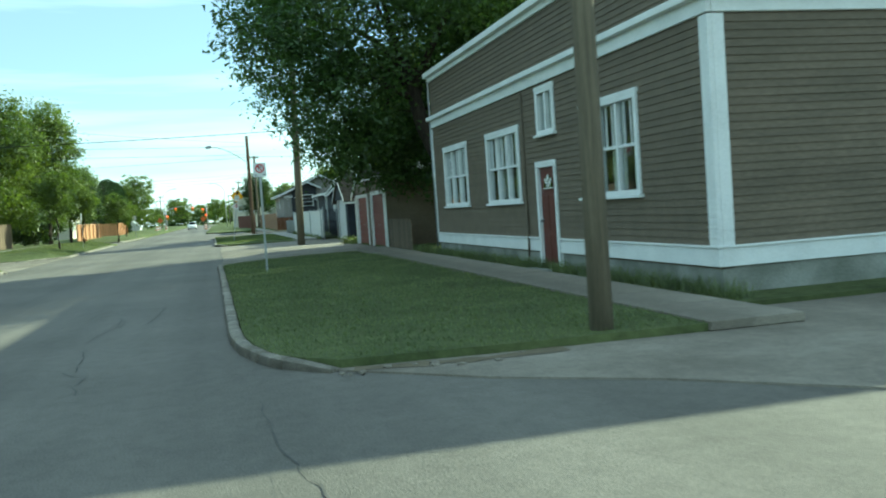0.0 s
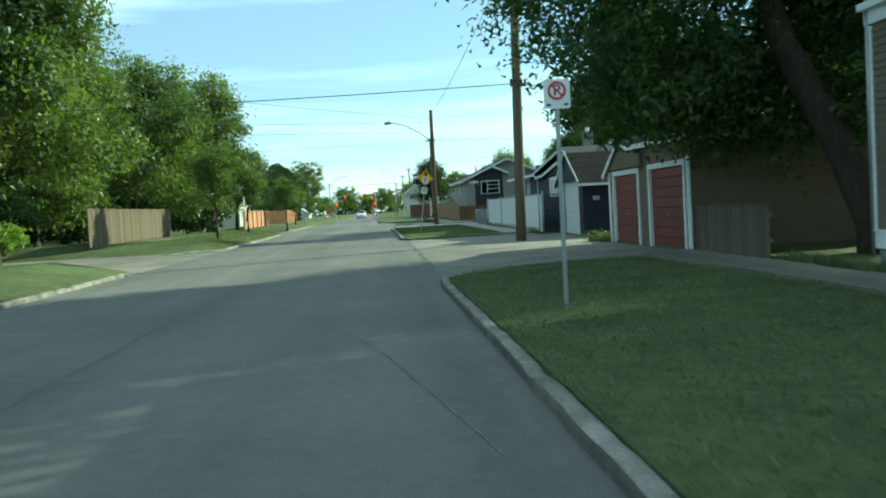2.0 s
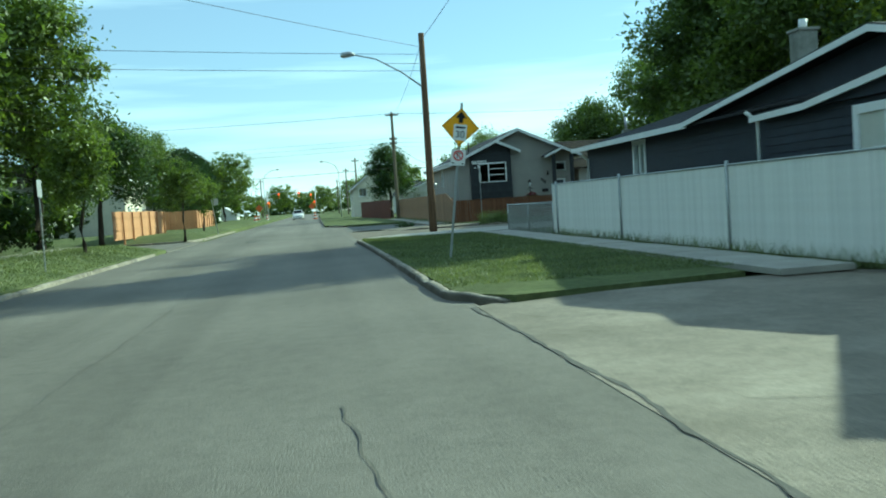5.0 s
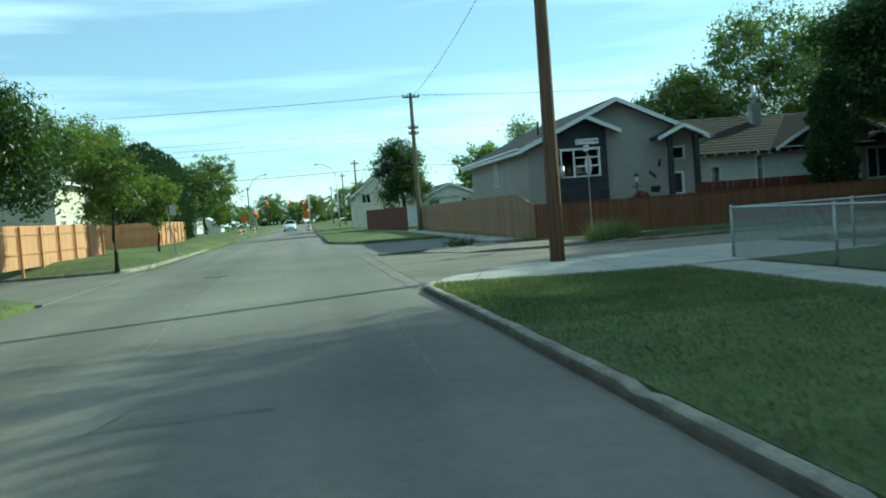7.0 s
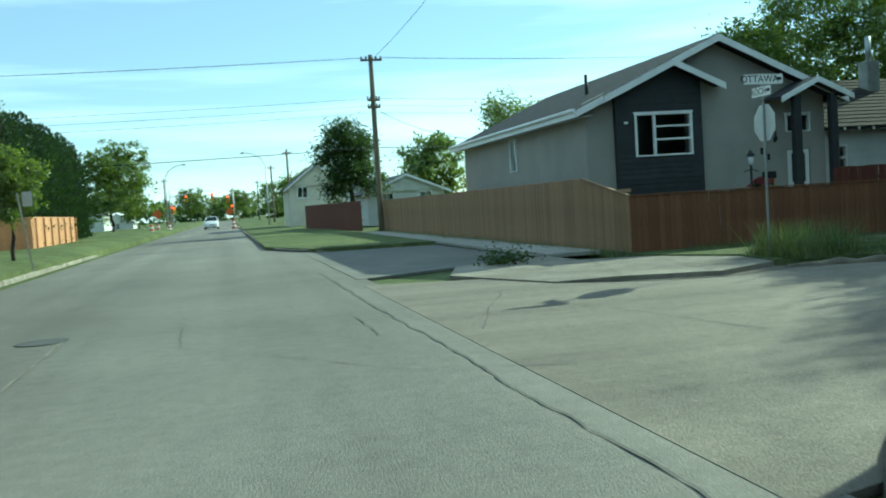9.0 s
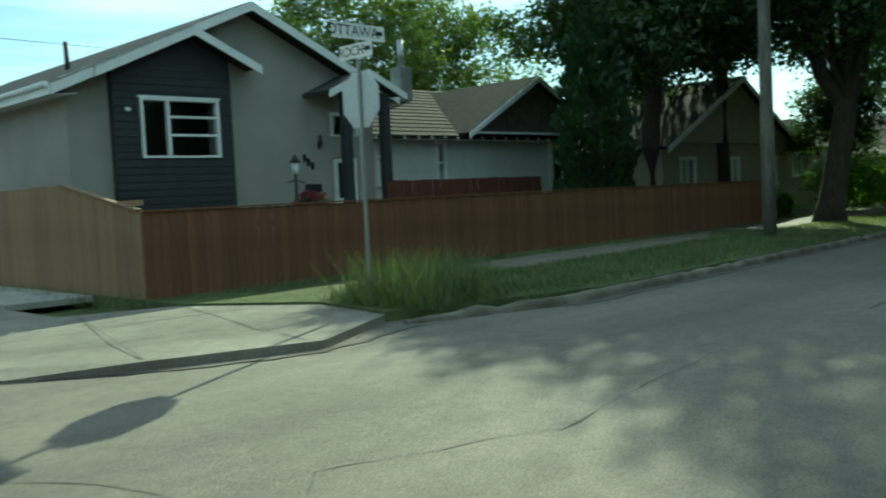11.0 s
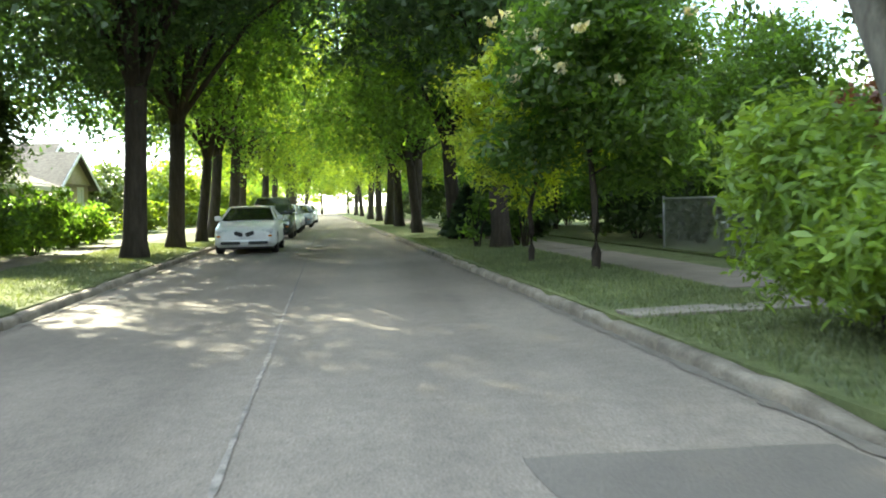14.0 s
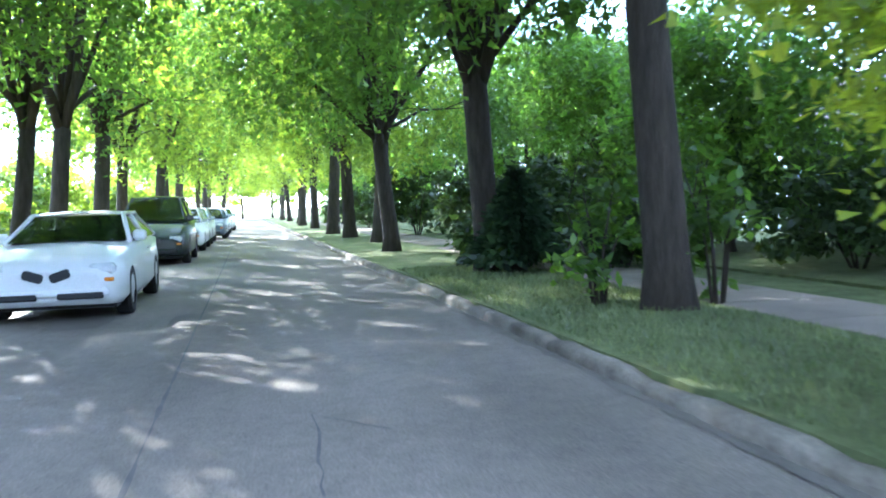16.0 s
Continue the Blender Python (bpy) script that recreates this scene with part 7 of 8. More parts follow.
        part("mirror", box(-0.82, -0.66, s * 0.9 - 0.09, s * 0.9 + 0.09, belt + 0.0, belt + 0.14, 0.03), paint, c)
        part("door_handle", box(0.15, 0.32, s * 0.9 - 0.02, s * 0.9 + 0.02, belt - 0.16, belt - 0.13, 0.006), paint, c)
        part("headlight", box(-L / 2 + 0.05, -L / 2 + 0.32, s * 0.62 - 0.16, s * 0.62 + 0.16, 0.58, 0.72, 0.04), M_LAMP, c, "clear headlight")
        part("tail_lamp", box(L / 2 - 0.1, L / 2 - 0.0, s * 0.62 - 0.12, s * 0.62 + 0.12, belt - 0.2, belt - 0.05, 0.02), M_SIGNRED, c)
        part("marker_light", box(-L / 2 + 0.03, -L / 2 + 0.14, s * 0.66 - 0.1, s * 0.66 + 0.1, 0.5, 0.55, 0.01), M_AMBER, c)
        g = part("grille", rounded_plate(0.24, 0.115, -0.02, 0.06, 0.0, 0.04), M_PLASTIC, c, "black nostril grille")
        g.matrix_basis = Matrix.Translation((-L / 2 - 0.005, s * 0.155, 0.59)) @ Matrix.Rotation(radians(-90), 4, "Z") @ Matrix.Rotation(radians(18 * s), 4, "Y")
        for wx in (-L / 2 + 0.92, L / 2 - 0.98):
            bm = bmesh.new()
            r, w = (0.33 if not suv else 0.37), 0.21
            prof = [(-w / 2, r * 0.62), (-w / 2, r * 0.93), (-w / 2 + 0.04, r), (w / 2 - 0.04, r), (w / 2, r * 0.93), (w / 2, r * 0.62)]
            n, rings = 20, []
            for k in range(n):
                a = 2 * math.pi * k / n
                rings.append([bm.verts.new((wx + q * math.cos(a), s * (half - 0.1) + p, r + q * math.sin(a))) for p, q in prof])
            for k in range(n):
                a, b = rings[k], rings[(k + 1) % n]
                for q in range(6):
                    bm.faces.new((a[q], a[(q + 1) % 6], b[(q + 1) % 6], b[q]))
            bmesh.ops.recalc_face_normals(bm, faces=bm.faces)
            wheel = part("wheel", bm, M_RUBBER, c)
            bm = tube([(wx, s * (half - 0.12), r), (wx, s * (half - 0.01), r)], [r * 0.62, r * 0.58], 16)
            part("rim", bm, M_STEEL, wheel)
    part("bumper", box(-L / 2 - 0.03, -L / 2 + 0.25, -0.7, 0.7, 0.3, 0.44, 0.05), paint, c)
    for s in (-1, 1):
        part("air_intake", box(-L / 2 - 0.045, -L / 2 + 0.0, s * 0.38 - 0.27, s * 0.38 + 0.27, 0.3, 0.385, 0.02), M_PLASTIC, c)
    part("underbody", box(-L / 2 + 0.3, L / 2 - 0.3, -0.75, 0.75, 0.16, 0.4), M_PLASTIC, c)
    part("dashboard", box(-0.95, -0.45, -0.74, 0.74, belt - 0.2, belt + 0.03, 0.04), M_PLASTIC, c)
    part("seat", box(-0.1, 0.35, -0.6, 0.6, 0.7, 1.1, 0.08), M_PLASTIC, c)
    part("rear_seat", box(0.9, 1.25, -0.62, 0.62, 0.7, 1.12, 0.08), M_PLASTIC, c)
    return c


car(39.0, 87.7, 2.5, M_CARWHITE, "white sedan with twin-nostril grille parked at the kerb", W=1.74, H=1.34)
car(50.4, 88.3, 2.5, M_CARDARK, "dark green boxy utility car parked at the kerb", L=4.5, H=1.72, suv=True)
car(57.5, 88.6, 2.5, M_CARWHITE, "white sedan parked further along")
car(63.5, 88.9, 2.5, M_CARSILVER, "silver sedan parked further along")
car(69.5, 88.8, 2.5, M_CARBLUE, "blue-grey sedan parked further along")
car(77, 89.2, 2.5, M_CARSILVER, "silver sedan parked far along")
car(86, 89.5, 2.5, M_CARWHITE, "white sedan parked far along")
car(-4.4, 197, 90, M_CARWHITE, "white car far down the main street", H=1.6, suv=True)


# ---- the far crossing: signals, lamps, works signs ----
def signal(x, y, z, parent):
    """A three-lamp traffic signal facing down the street."""
    head = part("signal_head", box(x - 0.17, x + 0.17, y - 0.12, y + 0.12, z - 0.5, z + 0.5, 0.03), M_SIGNYELLOW, parent, "amber three-lamp signal head")
    for k, m in ((0.31, M_REDLIGHT), (0.0, M_PLASTIC), (-0.31, M_PLASTIC)):
        part("lens", tube([(x, y - 0.12, z + k), (x, y - 0.15, z + k)], 0.13, 14), m, head)
        part("visor", tube([(x, y - 0.12, z + k + 0.12), (x, y - 0.34, z + k + 0.14)], [0.06, 0.05], 6), M_PLASTIC, head)
    return head


def signal_mast(x, y, side, reach, label, zs):
    t = thing("traffic_signal", x, y, 0, label, "traffic signal", "traffic signals")
    part("mast", tube([(0, 0, -0.1), (0, 0, 3.0), (0, 0, 5.6)], [0.11, 0.09, 0.07], 10), M_STEEL, t)
    part("mast_arm", tube([(0, 0, 4.6), (side * reach * 0.5, 0, 5.15), (side * reach, 0, 5.3)], [0.06, 0.05, 0.04], 8), M_STEEL, t)
    signal(side * reach, -0.12, zs[0], t)
    signal(side * 0.25, -0.2, zs[1], t)
    return t


signal_mast(-9.9, 205, 1, 5.7, "steel signal mast with amber heads showing red", (4.4, 2.9))
signal_mast(-1.3, 207, -1, 0.8, "steel signal mast with amber heads beside the kerb", (4.0, 2.7))
signal_mast(-10.6, 222, 1, 2.2, "steel signal mast on the far corner", (4.7, 3.0))
for x, y, s in ((-10.2, 204, 1), (2.6, 186, -1)):
    t = thing("street_lamp", x, y, 0, "tall galvanised street lamp with curved arm", "street lamp", "street lamps")
    part("column", tube([(0, 0, -0.1), (0, 0, 4), (0, 0, 7.4)], [0.1, 0.085, 0.07], 10), M_STEEL, t)
    arm = part("lamp_arm", tube([(0, 0, 7.3), (0.5 * s, 0, 8.3), (1.6 * s, 0, 8.9), (2.4 * s, 0, 9.0)], [0.05, 0.045, 0.04, 0.035], 8), M_STEEL, t)
    part("lamp_head", tube([(2.3 * s, 0, 9.0), (2.5 * s, 0, 9.02), (2.9 * s, 0, 8.97)], [0.05, 0.12, 0.06], 8), M_STEEL, arm)
for k, (x, y) in enumerate(((-10.0, 172), (-10.3, 185), (-9.4, 192), (-1.6, 188))):
    t = thing("barricade_post", x, y, 0.0 if x > -5 else 0.05, "orange and white striped works barrel", "traffic barrel", "works barrels")
    for q in range(5):
        r0, r1 = 0.3 - 0.03 * q, 0.27 - 0.03 * q
        part("band", tube([(0, 0, 0.22 * q), (0, 0, 0.22 * q + 0.22)], [r0, r1], 12), M_CONE if q % 2 == 0 else M_SIGNWHITE, t)
for k, (x, y, z) in enumerate(((-9.6, 176, 2.1), (-2.0, 192, 2.0))):
    t = thing("works_sign", x, y, 0.1, "orange diamond works sign on a thin post", "street sign", "works signs")
    part("post", tube([(0, 0.03, -0.1), (0, 0.03, z + 0.3)], 0.03, 6), M_STEEL, t)
    part("diamond_plate", plate([(0, 0, z - 0.55), (0.55, 0, z), (0, 0, z + 0.55), (-0.55, 0, z)], -0.006), M_CONE, t)

# ---- garden lamp and flower pot in front of the corner house ----
GL = thing("garden_lamp", 11.95, 97.0, 0.1, "black garden lamp post with a lantern", "lamp post")
part("post", tube([(0, 0, -0.1), (0, 0, 0.3), (0, 0, 1.9)], [0.06, 0.035, 0.03], 10), M_PLASTIC, GL)
part("arm", tube([(-0.22, 0, 1.72), (0, 0, 1.78), (0.22, 0, 1.72)], 0.015, 6), M_PLASTIC, GL)
lan = part("lantern", tube([(0, 0, 1.9), (0, 0, 1.93), (0, 0, 2.15)], [0.05, 0.07, 0.11], 6), M_LAMP, GL)
part("lantern_cap", tube([(0, 0, 2.15), (0, 0, 2.2), (0, 0, 2.32)], [0.14, 0.1, 0.01], 6), M_PLASTIC, lan)
PT = thing("flower_pot", 11.9, 96.45, 0.1, "round pot overflowing with pink and red flowers on a stand", "flower pot")
part("stand", tube([(0, 0, -0.05), (0, 0, 0.9)], [0.12, 0.05], 8), M_PLASTIC, PT)
part("pot", tube([(0, 0, 0.88), (0, 0, 1.0), (0, 0, 1.2)], [0.14, 0.24, 0.3], 14), M_REDDOOR, PT)
rng = np.random.default_rng(77)
v = leaf_cloud(rng, [(0, 0, 1.32, 0.38, 0.38, 0.2)], 1200, 0.04, 0.05, 0.5, per=20)
tagged(part("blossom", raw_mesh("blossom", v, np.arange(len(v)).reshape(-1, 4)), M_FLOWER, PT), kind="stuff")
v = leaf_cloud(rng, [(0, 0, 1.25, 0.34, 0.34, 0.16)], 900, 0.05, 0.05, 0.5, per=20)
tagged(part("leaves", raw_mesh("leaves", v, np.arange(len(v)).reshape(-1, 4)), M_LEAFDARK, PT), kind="stuff")


# ---- more houses behind ----
def plain_house(x, y, w, dp, h, rz, label, wall, roof_mat, wins=3, pitch=0.5, gable_front=False, wz=1.5):
    """A background house: walls, gabled roof with eaves, trimmed windows and a door."""
    c = thing("house", x, y, 0, label, "house", "background houses", rz=rz)
    holes = []
    for k in range(wins):
        a = w * (k + 0.5) / wins - 0.55
        holes.append(add_window(c, a, a + 1.1, wz, wz + 1.05, cols=(0.5,), rails=(), trim=0.08, curtain=True))
    core(c, "wall", 0, w, 0, h, holes, wall, 0.0, 0.2)
    part("wall", box(0, 0.2, 0.2, dp - 0.2, 0, h), wall, c)
    part("wall", box(w - 0.2, w, 0.2, dp - 0.2, 0, h), wall, c)
    part("wall", box(0, w, dp - 0.2, dp, 0, h), wall, c)
    if gable_front:
        top = h + pitch * w / 2
        part("gable", plate([(0, 0, h), (w, 0, h), (w / 2, 0, top)], -0.2), wall, c)
        for xa in (-0.5, w + 0.5):
            s = -1 if xa < 0 else 1
            za = top - pitch * (w / 2 + 0.5)
            part("roof", plate([(xa, -0.5, za + 0.06), (w / 2, -0.5, top + 0.06), (w / 2, dp + 0.5, top + 0.06), (xa, dp + 0.5, za + 0.06)], 0.1 * -s), roof_mat, c)
            part("rake_board", plate([(xa, -0.52, za - 0.15), (w / 2, -0.52, top - 0.15), (w / 2, -0.52, top + 0.04), (xa, -0.52, za + 0.04)], 0.04 * s), M_WHITE, c)
    else:
        top = h + pitch * dp / 2
        part("roof", plate([(-0.5, -0.5, h - 0.2), (w + 0.5, -0.5, h - 0.2), (w + 0.5, dp / 2, top), (-0.5, dp / 2, top)], 0.1), roof_mat, c)
        part("roof", plate([(w + 0.5, dp + 0.5, h - 0.2), (-0.5, dp + 0.5, h - 0.2), (-0.5, dp / 2, top), (w + 0.5, dp / 2, top)], 0.1), roof_mat, c)
        for xa in (0.0, w - 0.2):
            part("gable", plate([(xa, 0.2, h - 0.2), (xa, dp - 0.2, h - 0.2), (xa, dp / 2, top - 0.12)], 0.2), wall, c)
        part("fascia", box(-0.5, w + 0.5, -0.54, -0.5, h - 0.34, h - 0.16), M_WHITE, c)
    return c


plain_house(26.9, 97.1, 10.4, 8.5, 2.8, 2, "tan bungalow with a dark gabled roof behind a tree", M_BROWNSIDE, M_SHINGLE3, gable_front=True, pitch=0.46, wz=1.2)
plain_house(37.9, 98.9, 5.2, 8.0, 2.7, 2, "small tan house with a dark gabled roof", M_BROWNSIDE, M_SHINGLE3, wins=2, gable_front=True, pitch=0.5)
plain_house(44.2, 98.0, 9.8, 8, 2.6, 3, "tan bungalow with brown roof behind shrubs", M_STUCCO2, M_SHINGLE, pitch=0.36)
plain_house(54.6, 98.9, 6.4, 8, 2.7, 3, "tan cottage with a brown front gable", M_BROWNSIDE, M_SHINGLE, wins=2, gable_front=True, pitch=0.5)
plain_house(63, 103, 9, 9, 3.2, 3, "pale blue house behind street trees", M_BLUEPAINT, M_SHINGLE, gable_front=True)
plain_house(73, 104, 10, 9, 3.2, 3, "white house behind street trees", M_WHITESIDE, M_SHINGLE)
plain_house(60, 70, 9, 9, 3.4, 183, "pale blue house across the side street", M_BLUEPAINT, M_SHINGLE, gable_front=True)
plain_house(76, 71, 10, 9, 3.4, 183, "white house across the side street", M_WHITESIDE, M_SHINGLE)
plain_house(47, 69, 10, 9, 3.4, 183, "grey house in shade across the side street", M_STUCCO, M_SHINGLE2)
plain_house(3.6, 163, 5.4, 9, 4.0, 0, "pale two-storey house with gabled front", M_STUCCO2, M_SHINGLE, wins=2, pitch=0.78, gable_front=True, wz=2.85)
plain_house(8.8, 147, 6.4, 9, 2.7, 0, "white bungalow with low dark roof", M_WHITESIDE, M_SHINGLE2, wins=2, pitch=0.42, gable_front=True)
plain_house(-16.5, 116, 9, 9, 5.0, 90, "cream two-storey house behind an orange fence", M_STUCCO2, M_SHINGLE)
plain_house(-17, 145, 8, 9, 4.2, 90, "cream house with steep gabled roof", M_STUCCO2, M_SHINGLE2, pitch=1.0)
plain_house(-22.6, 230, 5.2, 7, 1.7, 0, "small white outbuilding with pale roof", M_WHITESIDE, M_WHITESIDE, wins=1, pitch=0.6, gable_front=True, wz=0.5)
plain_house(12.5, 25.5, 6, 6, 2.9, -90, "olive shed with a small window behind the tree", M_SIDING, M_SHINGLE2, wins=2)
plain_house(12, 205, 9, 9, 3.2, -90, "distant white house with dark roof", M_WHITESIDE, M_SHINGLE2)
plain_house(12, 240, 9, 9, 3.2, -90, "distant tan house with brown roof", M_STUCCO2, M_SHINGLE)
plain_house(-20, 215, 9, 9, 3.2, 90, "distant white house with dark roof", M_WHITESIDE, M_SHINGLE2)


# ---- cracks, seams, patches ----
M_REPAIR = material("repair_asphalt", (0.165, 0.146, 0.12), (0.118, 0.105, 0.087), 1.2, 0.9, 0.5, 60, tone=0.2)
M_SEAM2 = material("worn_concrete", (0.29, 0.262, 0.222), (0.175, 0.158, 0.134), 4, 0.9, 1.0, 30, speck=0.35, grit=0.6)
M_LITTER = material("gutter_litter", (0.185, 0.168, 0.14), (0.12, 0.108, 0.09), 2, 0.95, 0.6, 60, spec=0.1)


def crack(path, half=0.012, mat=None, z=0.006, seed=1, jag=0.05, label="jagged dark crack in the pavement", name="pavement_crack"):
    return strip(path, half, z, mat or M_CRACK, name, label, jag, seed=seed)


CRACKS = [([(-3.6, 17.2), (-2.4, 17.0), (-0.8, 16.7), (-0.2, 16.7)], 0.016), ([(-0.75, 16.7), (-0.82, 15.3), (-0.9, 14.2)], 0.03), ([(-1.85, 15.6), (-0.9, 15.3)], 0.012),
          ([(0.3, 52.4), (0.37, 47), (0.33, 44.2), (0.38, 41.5), (0.32, 39), (0.38, 36.6), (0.34, 33.4)], 0.05), ([(-1.5, 47.4), (-1.12, 41.2), (-1.18, 38.4)], 0.02),
          ([(-0.3, 96), (-0.23, 83), (-0.23, 78), (-0.1, 76.7)], 0.025), ([(-3.0, 87.5), (-2.98, 85.2), (-0.8, 82.4), (0.6, 81.8)], 0.014), ([(-4.4, 86), (-4.49, 82.4), (-4.48, 77.5), (-4.2, 76.5), (-3.2, 75.4)], 0.014),
          ([(1.97, 88.5), (1.35, 86.9), (0.43, 84.4)], 0.022), ([(1.4, 86.8), (2.3, 85.5), (2.7, 83.7), (2.86, 82.5)], 0.014), ([(-0.74, 86.7), (-0.74, 84.7)], 0.02), ([(2.6, 84.2), (3.1, 84.7), (4.5, 84.2), (7.0, 84.6)], 0.012),
          ([(0.44, 7.4), (0.5, 6.3), (0.7, 4.5)], 0.014), ([(-1.53, 12.72), (-1.38, 13.81), (-1.28, 14.34), (-1.41, 15.4)], 0.016),
          ([(-1.46, 11.67), (-1.37, 11.05), (-1.34, 10.42), (-1.32, 9.99)], 0.02), ([(-1.48, 10.07), (-1.34, 9.75), (-1.22, 9.63), (-1.25, 9.08), (-1.13, 8.6)], 0.02), ([(-0.6, 8.74), (-0.12, 8.73), (0.26, 8.66)], 0.014), ([(0.3, 11.8), (0.53, 10.05), (0.8, 8.9)], 0.018),
          ([(-1.85, 15.5), (-1.85, 16.6)], 0.012), ([(-1.36, 15.28), (-1.25, 14.68), (-1.23, 13.86)], 0.016), ([(-5.4, 74.14), (-4.3, 73.92), (-3.25, 73.81), (-2.3, 73.75), (-1.44, 73.57)], 0.016), ([(-5.5, 28.0), (0.1, 27.0)], 0.012), ([(-6.5, 60.5), (-3, 60.2), (0.0, 60.6)], 0.012),
          ([(-3.9, 62), (-3.8, 40), (-3.9, 20)], 0.01), ([(2.0, 44.5), (3.2, 42.0), (5.6, 41.8)], 0.014), ([(0.9, 40.2), (1.9, 39.5), (2.4, 38.1), (3.9, 37.6)], 0.018), ([(2.4, 38.1), (2.0, 36.6), (2.6, 35.2)], 0.016), ([(3.9, 37.6), (4.4, 39.8), (4.2, 41.9)], 0.012), ([(1.0, 46.5), (2.6, 46.0), (4.2, 46.7), (6.5, 46.2)], 0.014), ([(4.4, 39.8), (6.4, 39.2)], 0.012), ([(1.2, 34.2), (3.0, 36.5), (6.0, 37)], 0.014)]
for k, (path, half) in enumerate(CRACKS):
    crack(path, half * 0.42, z=0.0105 if path[0][0] > 0.9 and path[0][1] < 50 else 0.009, seed=k)
crack([(22.0, 85.08), (24.5, 85.2), (34.3, 85.7), (60, 87.0)], 0.012, z=0.011, seed=40, jag=0.006, label="dark tarred centre seam of the side street")
crack([(10.0, 84.47), (14.2, 84.7), (19.5, 84.95), (22.6, 85.12), (25, 85.24)], 0.015, M_SEAM2, 0.0125, 41, 0.003, "pale filled edge of the centre seam")
for k, (path, half) in enumerate((([(-4.5, 87.0), (-4.37, 77.69), (-4.3, 75.67), (-4.2, 73.27), (-4.14, 71.2)], 0.012), ([(-0.92, 73.3), (-0.94, 72.7), (-1.02, 70.5), (-1.05, 68)], 0.005), ([(-0.35, 36.5), (-0.24, 34.18), (-0.15, 32.5), (-0.17, 31.5), (-0.25, 29.5)], 0.005), ([(-2.22, 27.5), (-0.83, 21.3), (-0.23, 17.7)], 0.005))):
    crack(path, half, M_SEAM2, 0.0115, 46 + k, 0.012, "pale crumbling seam in the road")
for k, x in enumerate((33,)):
    crack([(x, south(x) + 0.2), (x + 0.1, 84.6 + 0.05 * (x - 14)), (x - 0.1, north(x) - 0.2)], 0.006, z=0.011, seed=50 + k)


def patch(outline, mat, z, label, wobble=0.05, seed=2):
    rnd = random.Random(seed)
    pts = []
    for k in range(len(outline)):
        (x0, y0), (x1, y1) = outline[k], outline[(k + 1) % len(outline)]
        n = max(1, int(math.hypot(x1 - x0, y1 - y0) / 0.3))
        pts += [(x0 + (x1 - x0) * q / n + rnd.uniform(-wobble, wobble), y0 + (y1 - y0) * q / n + rnd.uniform(-wobble, wobble)) for q in range(n)]
    bm = bmesh.new()
    bm.faces.new([bm.verts.new((x, y, z)) for x, y in pts])
    bmesh.ops.recalc_face_normals(bm, faces=bm.faces)
    if bm.faces[:][0].normal.z < 0:
        bmesh.ops.reverse_faces(bm, faces=bm.faces)
    bmesh.ops.triangulate(bm, faces=bm.faces)
    return tagged(part("pavement_patch", bm, mat), label, "road patch", kind="structure")


patch([(15.6, 83.26), (14.0, 83.18), (13.77, 82.85), (12.67, 82.83), (10.6, 82.6), (10.4, 81.35), (15.6, 81.6)], M_REPAIR, 0.009, "darker asphalt repair in the side street", 0.025, 3)
crack([(14.0, 83.18), (13.77, 82.85), (12.67, 82.83), (11.5, 82.7)], 0.012, M_LITTER, 0.0115, 44, 0.03)
patch(curve([(13.14, 84.66), (13.82, 84.64), (13.99, 84.41), (14.03, 84.07), (13.8, 83.76), (13.55, 83.51), (13.29, 83.35), (12.94, 83.45), (12.95, 83.7), (13.16, 84.08), (13.05, 84.4)], 3), M_SEAM2, 0.0105, "shallow pale worn patch in the pavement", 0.02, 4)
crack(curve([(13.99, 83.9), (13.75, 83.68), (13.5, 83.44), (13.2, 83.29), (12.95, 83.36)], 3), 0.011, M_LITTER, 0.0125, 43, 0.01, "dark crumbled rim of the worn patch")
for k, (x, y, r) in enumerate(((-4.76, 86.95, 0.33),)):
    lid = tagged(part("manhole_cover", tube([(x, y, -0.02), (x, y, 0.012)], r, 24), M_DARKPATCH), "round iron manhole cover in the road", "manhole cover")
crack([(0.9, 76.5), (1.6, 79.0)], 0.01, z=0.131, seed=60, jag=0.0, label="straight joint in the corner pad")
crack([(3.6, 75.8), (4.1, 80.3)], 0.01, z=0.131, seed=61, jag=0.0, label="straight joint in the corner pad")
for k, (p, q) in enumerate((((4.0, 88.4), (5.1, 92.4)), ((5.4, 87.9), (6.3, 91.9)), ((2.6, 90.2), (7.1, 89.3)), ((2.3, 91.2), (7.0, 90.7)))):
    crack([p, q], 0.009, z=0.0945, seed=62 + k, jag=0.0, label="straight joint in the corner sidewalk")
slabs("front_path", (20.1, south(20.1) - 0.25), (20.5, 79.2), 0.5, 0.15, "narrow concrete path from the kerb to the sidewalk", step=0.9, mat=M_APRON)
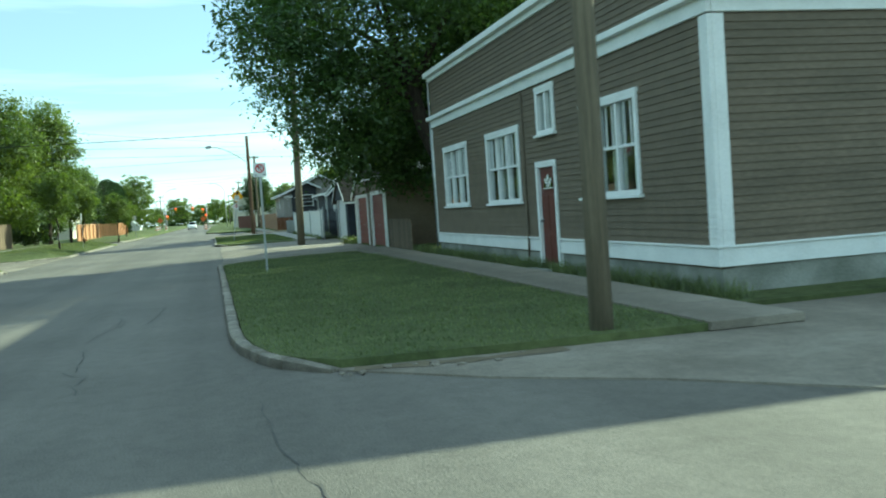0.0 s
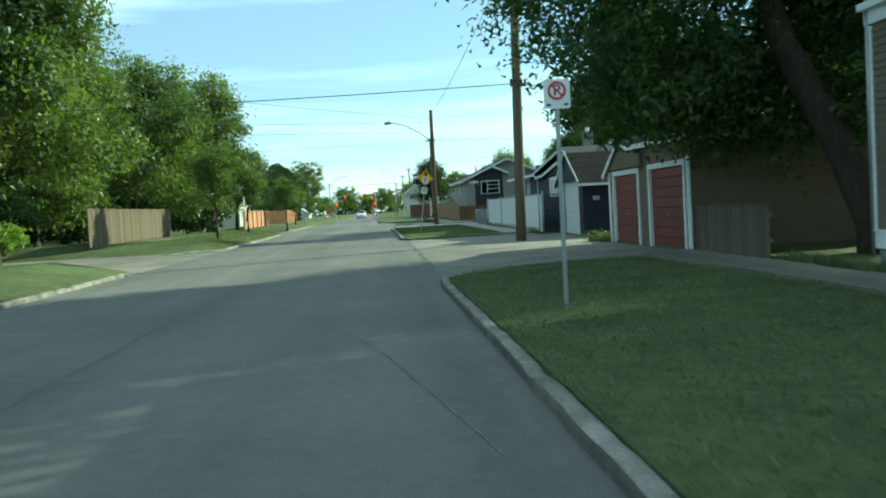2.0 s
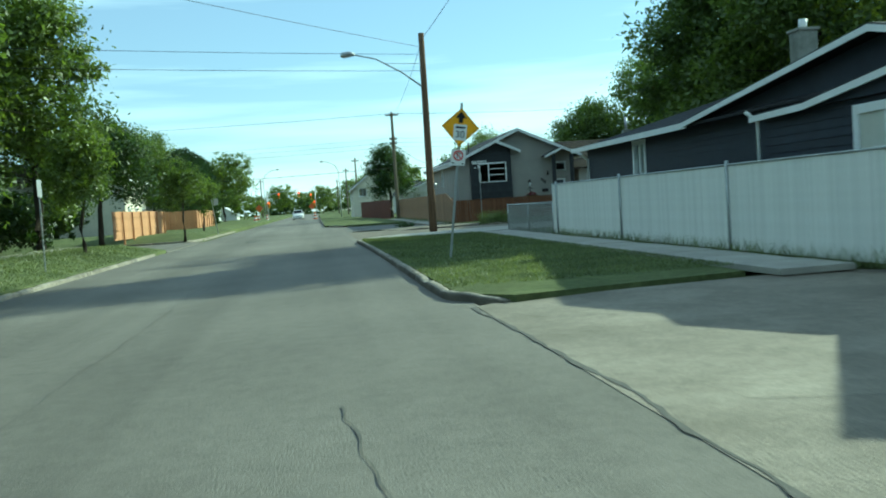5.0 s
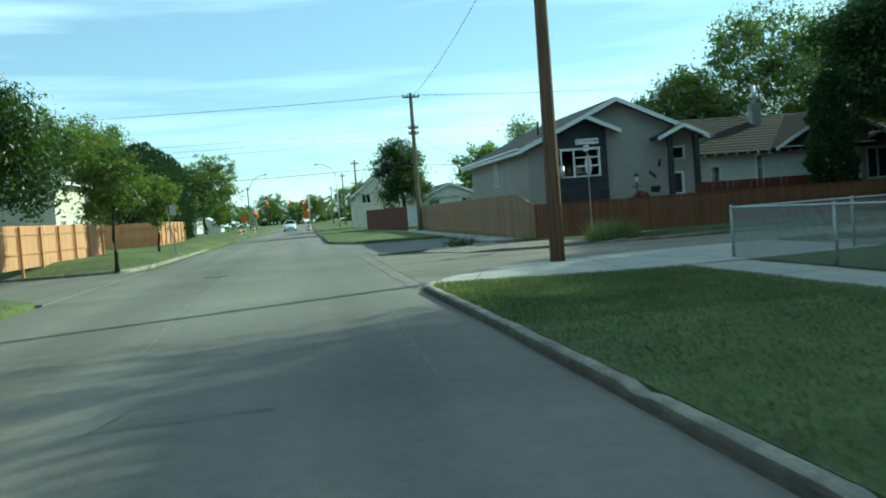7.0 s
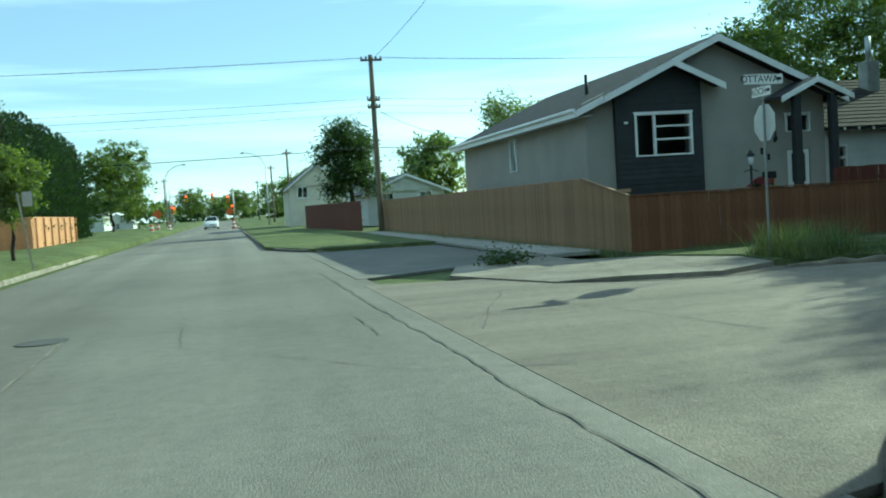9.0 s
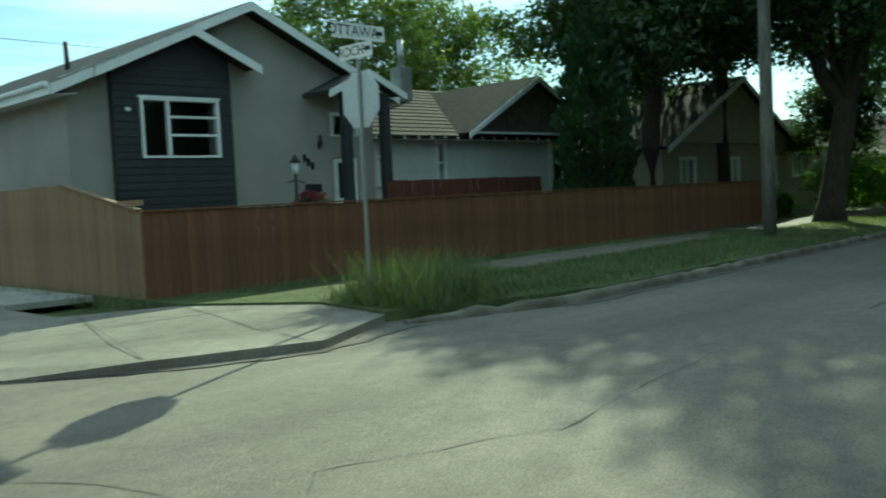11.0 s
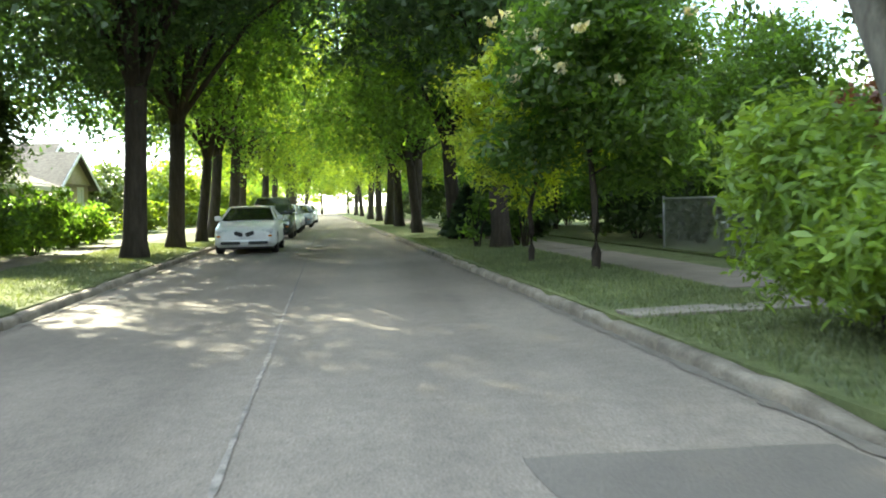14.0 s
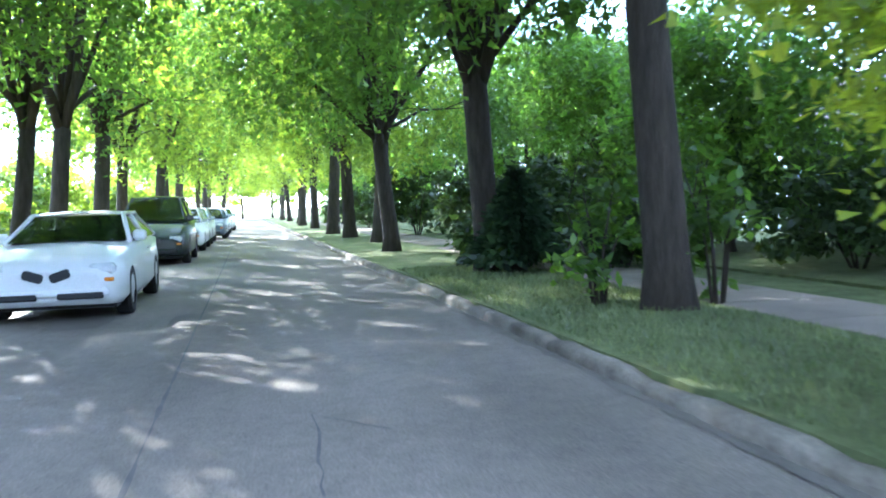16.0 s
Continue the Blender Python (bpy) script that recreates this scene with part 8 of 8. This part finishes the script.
# litter and soil in the gutters, worn ends of the lawn
for k, (path, half) in enumerate((([(10, south(10) + 0.06), (40, south(40) + 0.06)], 0.05), ([(9, north(9) - 0.05), (40, north(40) - 0.06)], 0.06), (curve([(3.2, 88.75), (4.0, 88.2), (5.4, 87.68), (7.0, 88.1)], 3), 0.06))):
    strip(path, half, 0.0135, M_LITTER, "gutter_litter", "dark soil and leaf litter along the kerb", half * 0.12, seed=70 + k)
for k, (path, half) in enumerate((([(0.62, 30.7), (1.25, 31.7), (2.2, 32.55), (3.5, 33.15), (5.2, 33.4)], 0.08), ([(1.35, 8.3), (2.4, 8.1), (3.4, 8.15)], 0.1))):
    strip(path, half, 0.018 if k == 0 else 0.026, M_SOIL, "worn_edge", "bare dusty soil along the lawn's worn edge", half * 0.4, seed=80 + k)
rnd = random.Random(5)
chunk = bmesh.ops.create_icosphere
for k in range(26):
    u = rnd.random()
    x, y = (0.35 + 3.0 * u + rnd.uniform(-0.25, 0.25), 30.3 + 2.9 * math.sqrt(u) + rnd.uniform(-0.3, 0.15)) if k < 16 else (1.2 + 1.8 * rnd.random(), 8.05 + rnd.uniform(-0.3, 0.15))
    bm = bmesh.new()
    chunk(bm, subdivisions=1, radius=rnd.uniform(0.02, 0.05))
    for v in bm.verts:
        v.co = Vector((v.co.x * rnd.uniform(0.7, 1.5), v.co.y * rnd.uniform(0.7, 1.3), v.co.z * rnd.uniform(0.4, 0.8)))
    st = tagged(part("concrete_chunk", bm, M_APRON), "broken chunk of concrete at the lawn's edge", "rubble", "concrete rubble")
    st.location = (x, y, 0.02 if k < 16 else 0.03)


# dark worn spots and short cracks in the side street
rnd = random.Random(31)
for k in range(8):
    x = 24 + 18 * rnd.random()
    y = south(x) + 0.8 + 4.8 * rnd.random()
    crack([(x, y), (x + rnd.uniform(-0.7, 0.7), y + rnd.uniform(-0.5, 0.5)), (x + rnd.uniform(-1.2, 1.2), y + rnd.uniform(-0.9, 0.9))], 0.008, z=0.0115, seed=90 + k, jag=0.05)
for k in range(3):
    x = 29 + 12 * rnd.random()
    y = south(x) + 0.8 + 4.5 * rnd.random()
    a, b = rnd.uniform(0.3, 0.9), rnd.uniform(0.15, 0.4)
    patch([(x + a * math.cos(q), y + b * math.sin(q)) for q in (0, 0.8, 1.6, 2.4, 3.1, 3.9, 4.7, 5.5)], M_REPAIR, 0.0095, "dark worn spot in the pavement", 0.09, 120 + k)
for k in range(14):
    x, y = -7 + 6.5 * rnd.random(), 12 + 70 * rnd.random()
    crack([(x, y), (x + rnd.uniform(-0.5, 1.0), y + rnd.uniform(-0.4, 0.4)), (x + rnd.uniform(0.3, 2.0), y + rnd.uniform(-0.5, 0.5))], 0.008, z=0.0095, seed=140 + k, jag=0.05)


# ---- grass blades ----
def in_poly(poly):
    px, py = np.array([p[0] for p in poly]), np.array([p[1] for p in poly])

    def test(x, y):
        hit = False
        j = len(px) - 1
        for i in range(len(px)):
            if (py[i] > y) != (py[j] > y) and x < (px[j] - px[i]) * (y - py[i]) / (py[j] - py[i]) + px[i]:
                hit = not hit
            j = i
        return hit
    return test


in1 = in_poly(BLVD1)
blades("grass", 44000, (0.3, 5.1, 8.3, 33.2), lambda x, y: in1(x, y), M_BLADE, "short mown grass blades of the boulevard", 0.038, lambda x, y: 0.1 if y < 27.5 else 0.1 - 0.08 * min(1, (y - 27.5) / 3), 11)
blades("grass", 46000, (0.12, 4.75, 54.3, 76.0), lambda x, y: x > 0.24 - 0.0085 * max(0, y - 62), M_BLADE, "short mown grass blades by the corner", 0.045, 0.1, 12)
blades("grass", 16000, (0.12, 4.4, 70, 76.6), lambda x, y: y < 76.68 - 0.27 * x, M_BLADE, "short grass blades beside the corner pad", 0.06, 0.1, 18)
blades("grass", 34000, (9.2, 42, 78.9, 84), lambda x, y: 78.75 + OTT * (x - 9) < y < south(x) - 0.22, M_BLADE, "shaded boulevard grass blades", 0.06, 0.12, 13)
blades("grass", 26000, (8.5, 44, 87.5, 93.5), lambda x, y: north(x) + 0.25 < y < 90.55 + OTT * (x - 9), M_BLADE, "boulevard grass blades under the elms", 0.06, 0.12, 14)
blades("grass", 16000, (LX - 4.5, LX - 0.25, 53.5, 79.5), lambda x, y: True, M_BLADE, "boulevard grass blades across the street", 0.07, lambda x, y: left_z(x, y), 15, 0.01)
blades("weeds", 5000, (6.32, 6.56, 9.8, 28.5), lambda x, y: True, M_BLADE, "tall weeds along the building's foot", 0.2, 0.08, 16)
blades("weeds", 1300, (7.2, 9.6, 88.3, 90.2), lambda x, y: y > north(x) + 0.15 and (x - 7.9) ** 2 + (y - 89.1) ** 2 < 0.9, M_DRYBLADE, "tall seeding weeds round the sign post", 0.5, 0.11, 17, 0.009)
blades("grass", 9000, (7.4, 20, 88.2, 92.7), lambda x, y: north(x) + 0.2 < y < 92.7 and not 90.5 < y - OTT * (x - 9) < 92.1, M_BLADE, "sunlit rough grass in front of the fence", 0.12, 0.11, 19)
blades("weeds", 900, (6.2, 6.9, 41.0, 42.0), lambda x, y: True, M_DRYBLADE, "long grass tuft at the garage corner", 0.25, 0.0, 20)
blades("weeds", 1400, (5.7, 6.3, 85, 126), lambda x, y: y > 92.5, M_BLADE, "weeds at the foot of the tan fence", 0.22, 0.05, 21)
blades("weeds", 1200, (5.85, 6.05, 51, 69.5), lambda x, y: True, M_BLADE, "weeds at the foot of the white fence", 0.22, 0.08, 22)
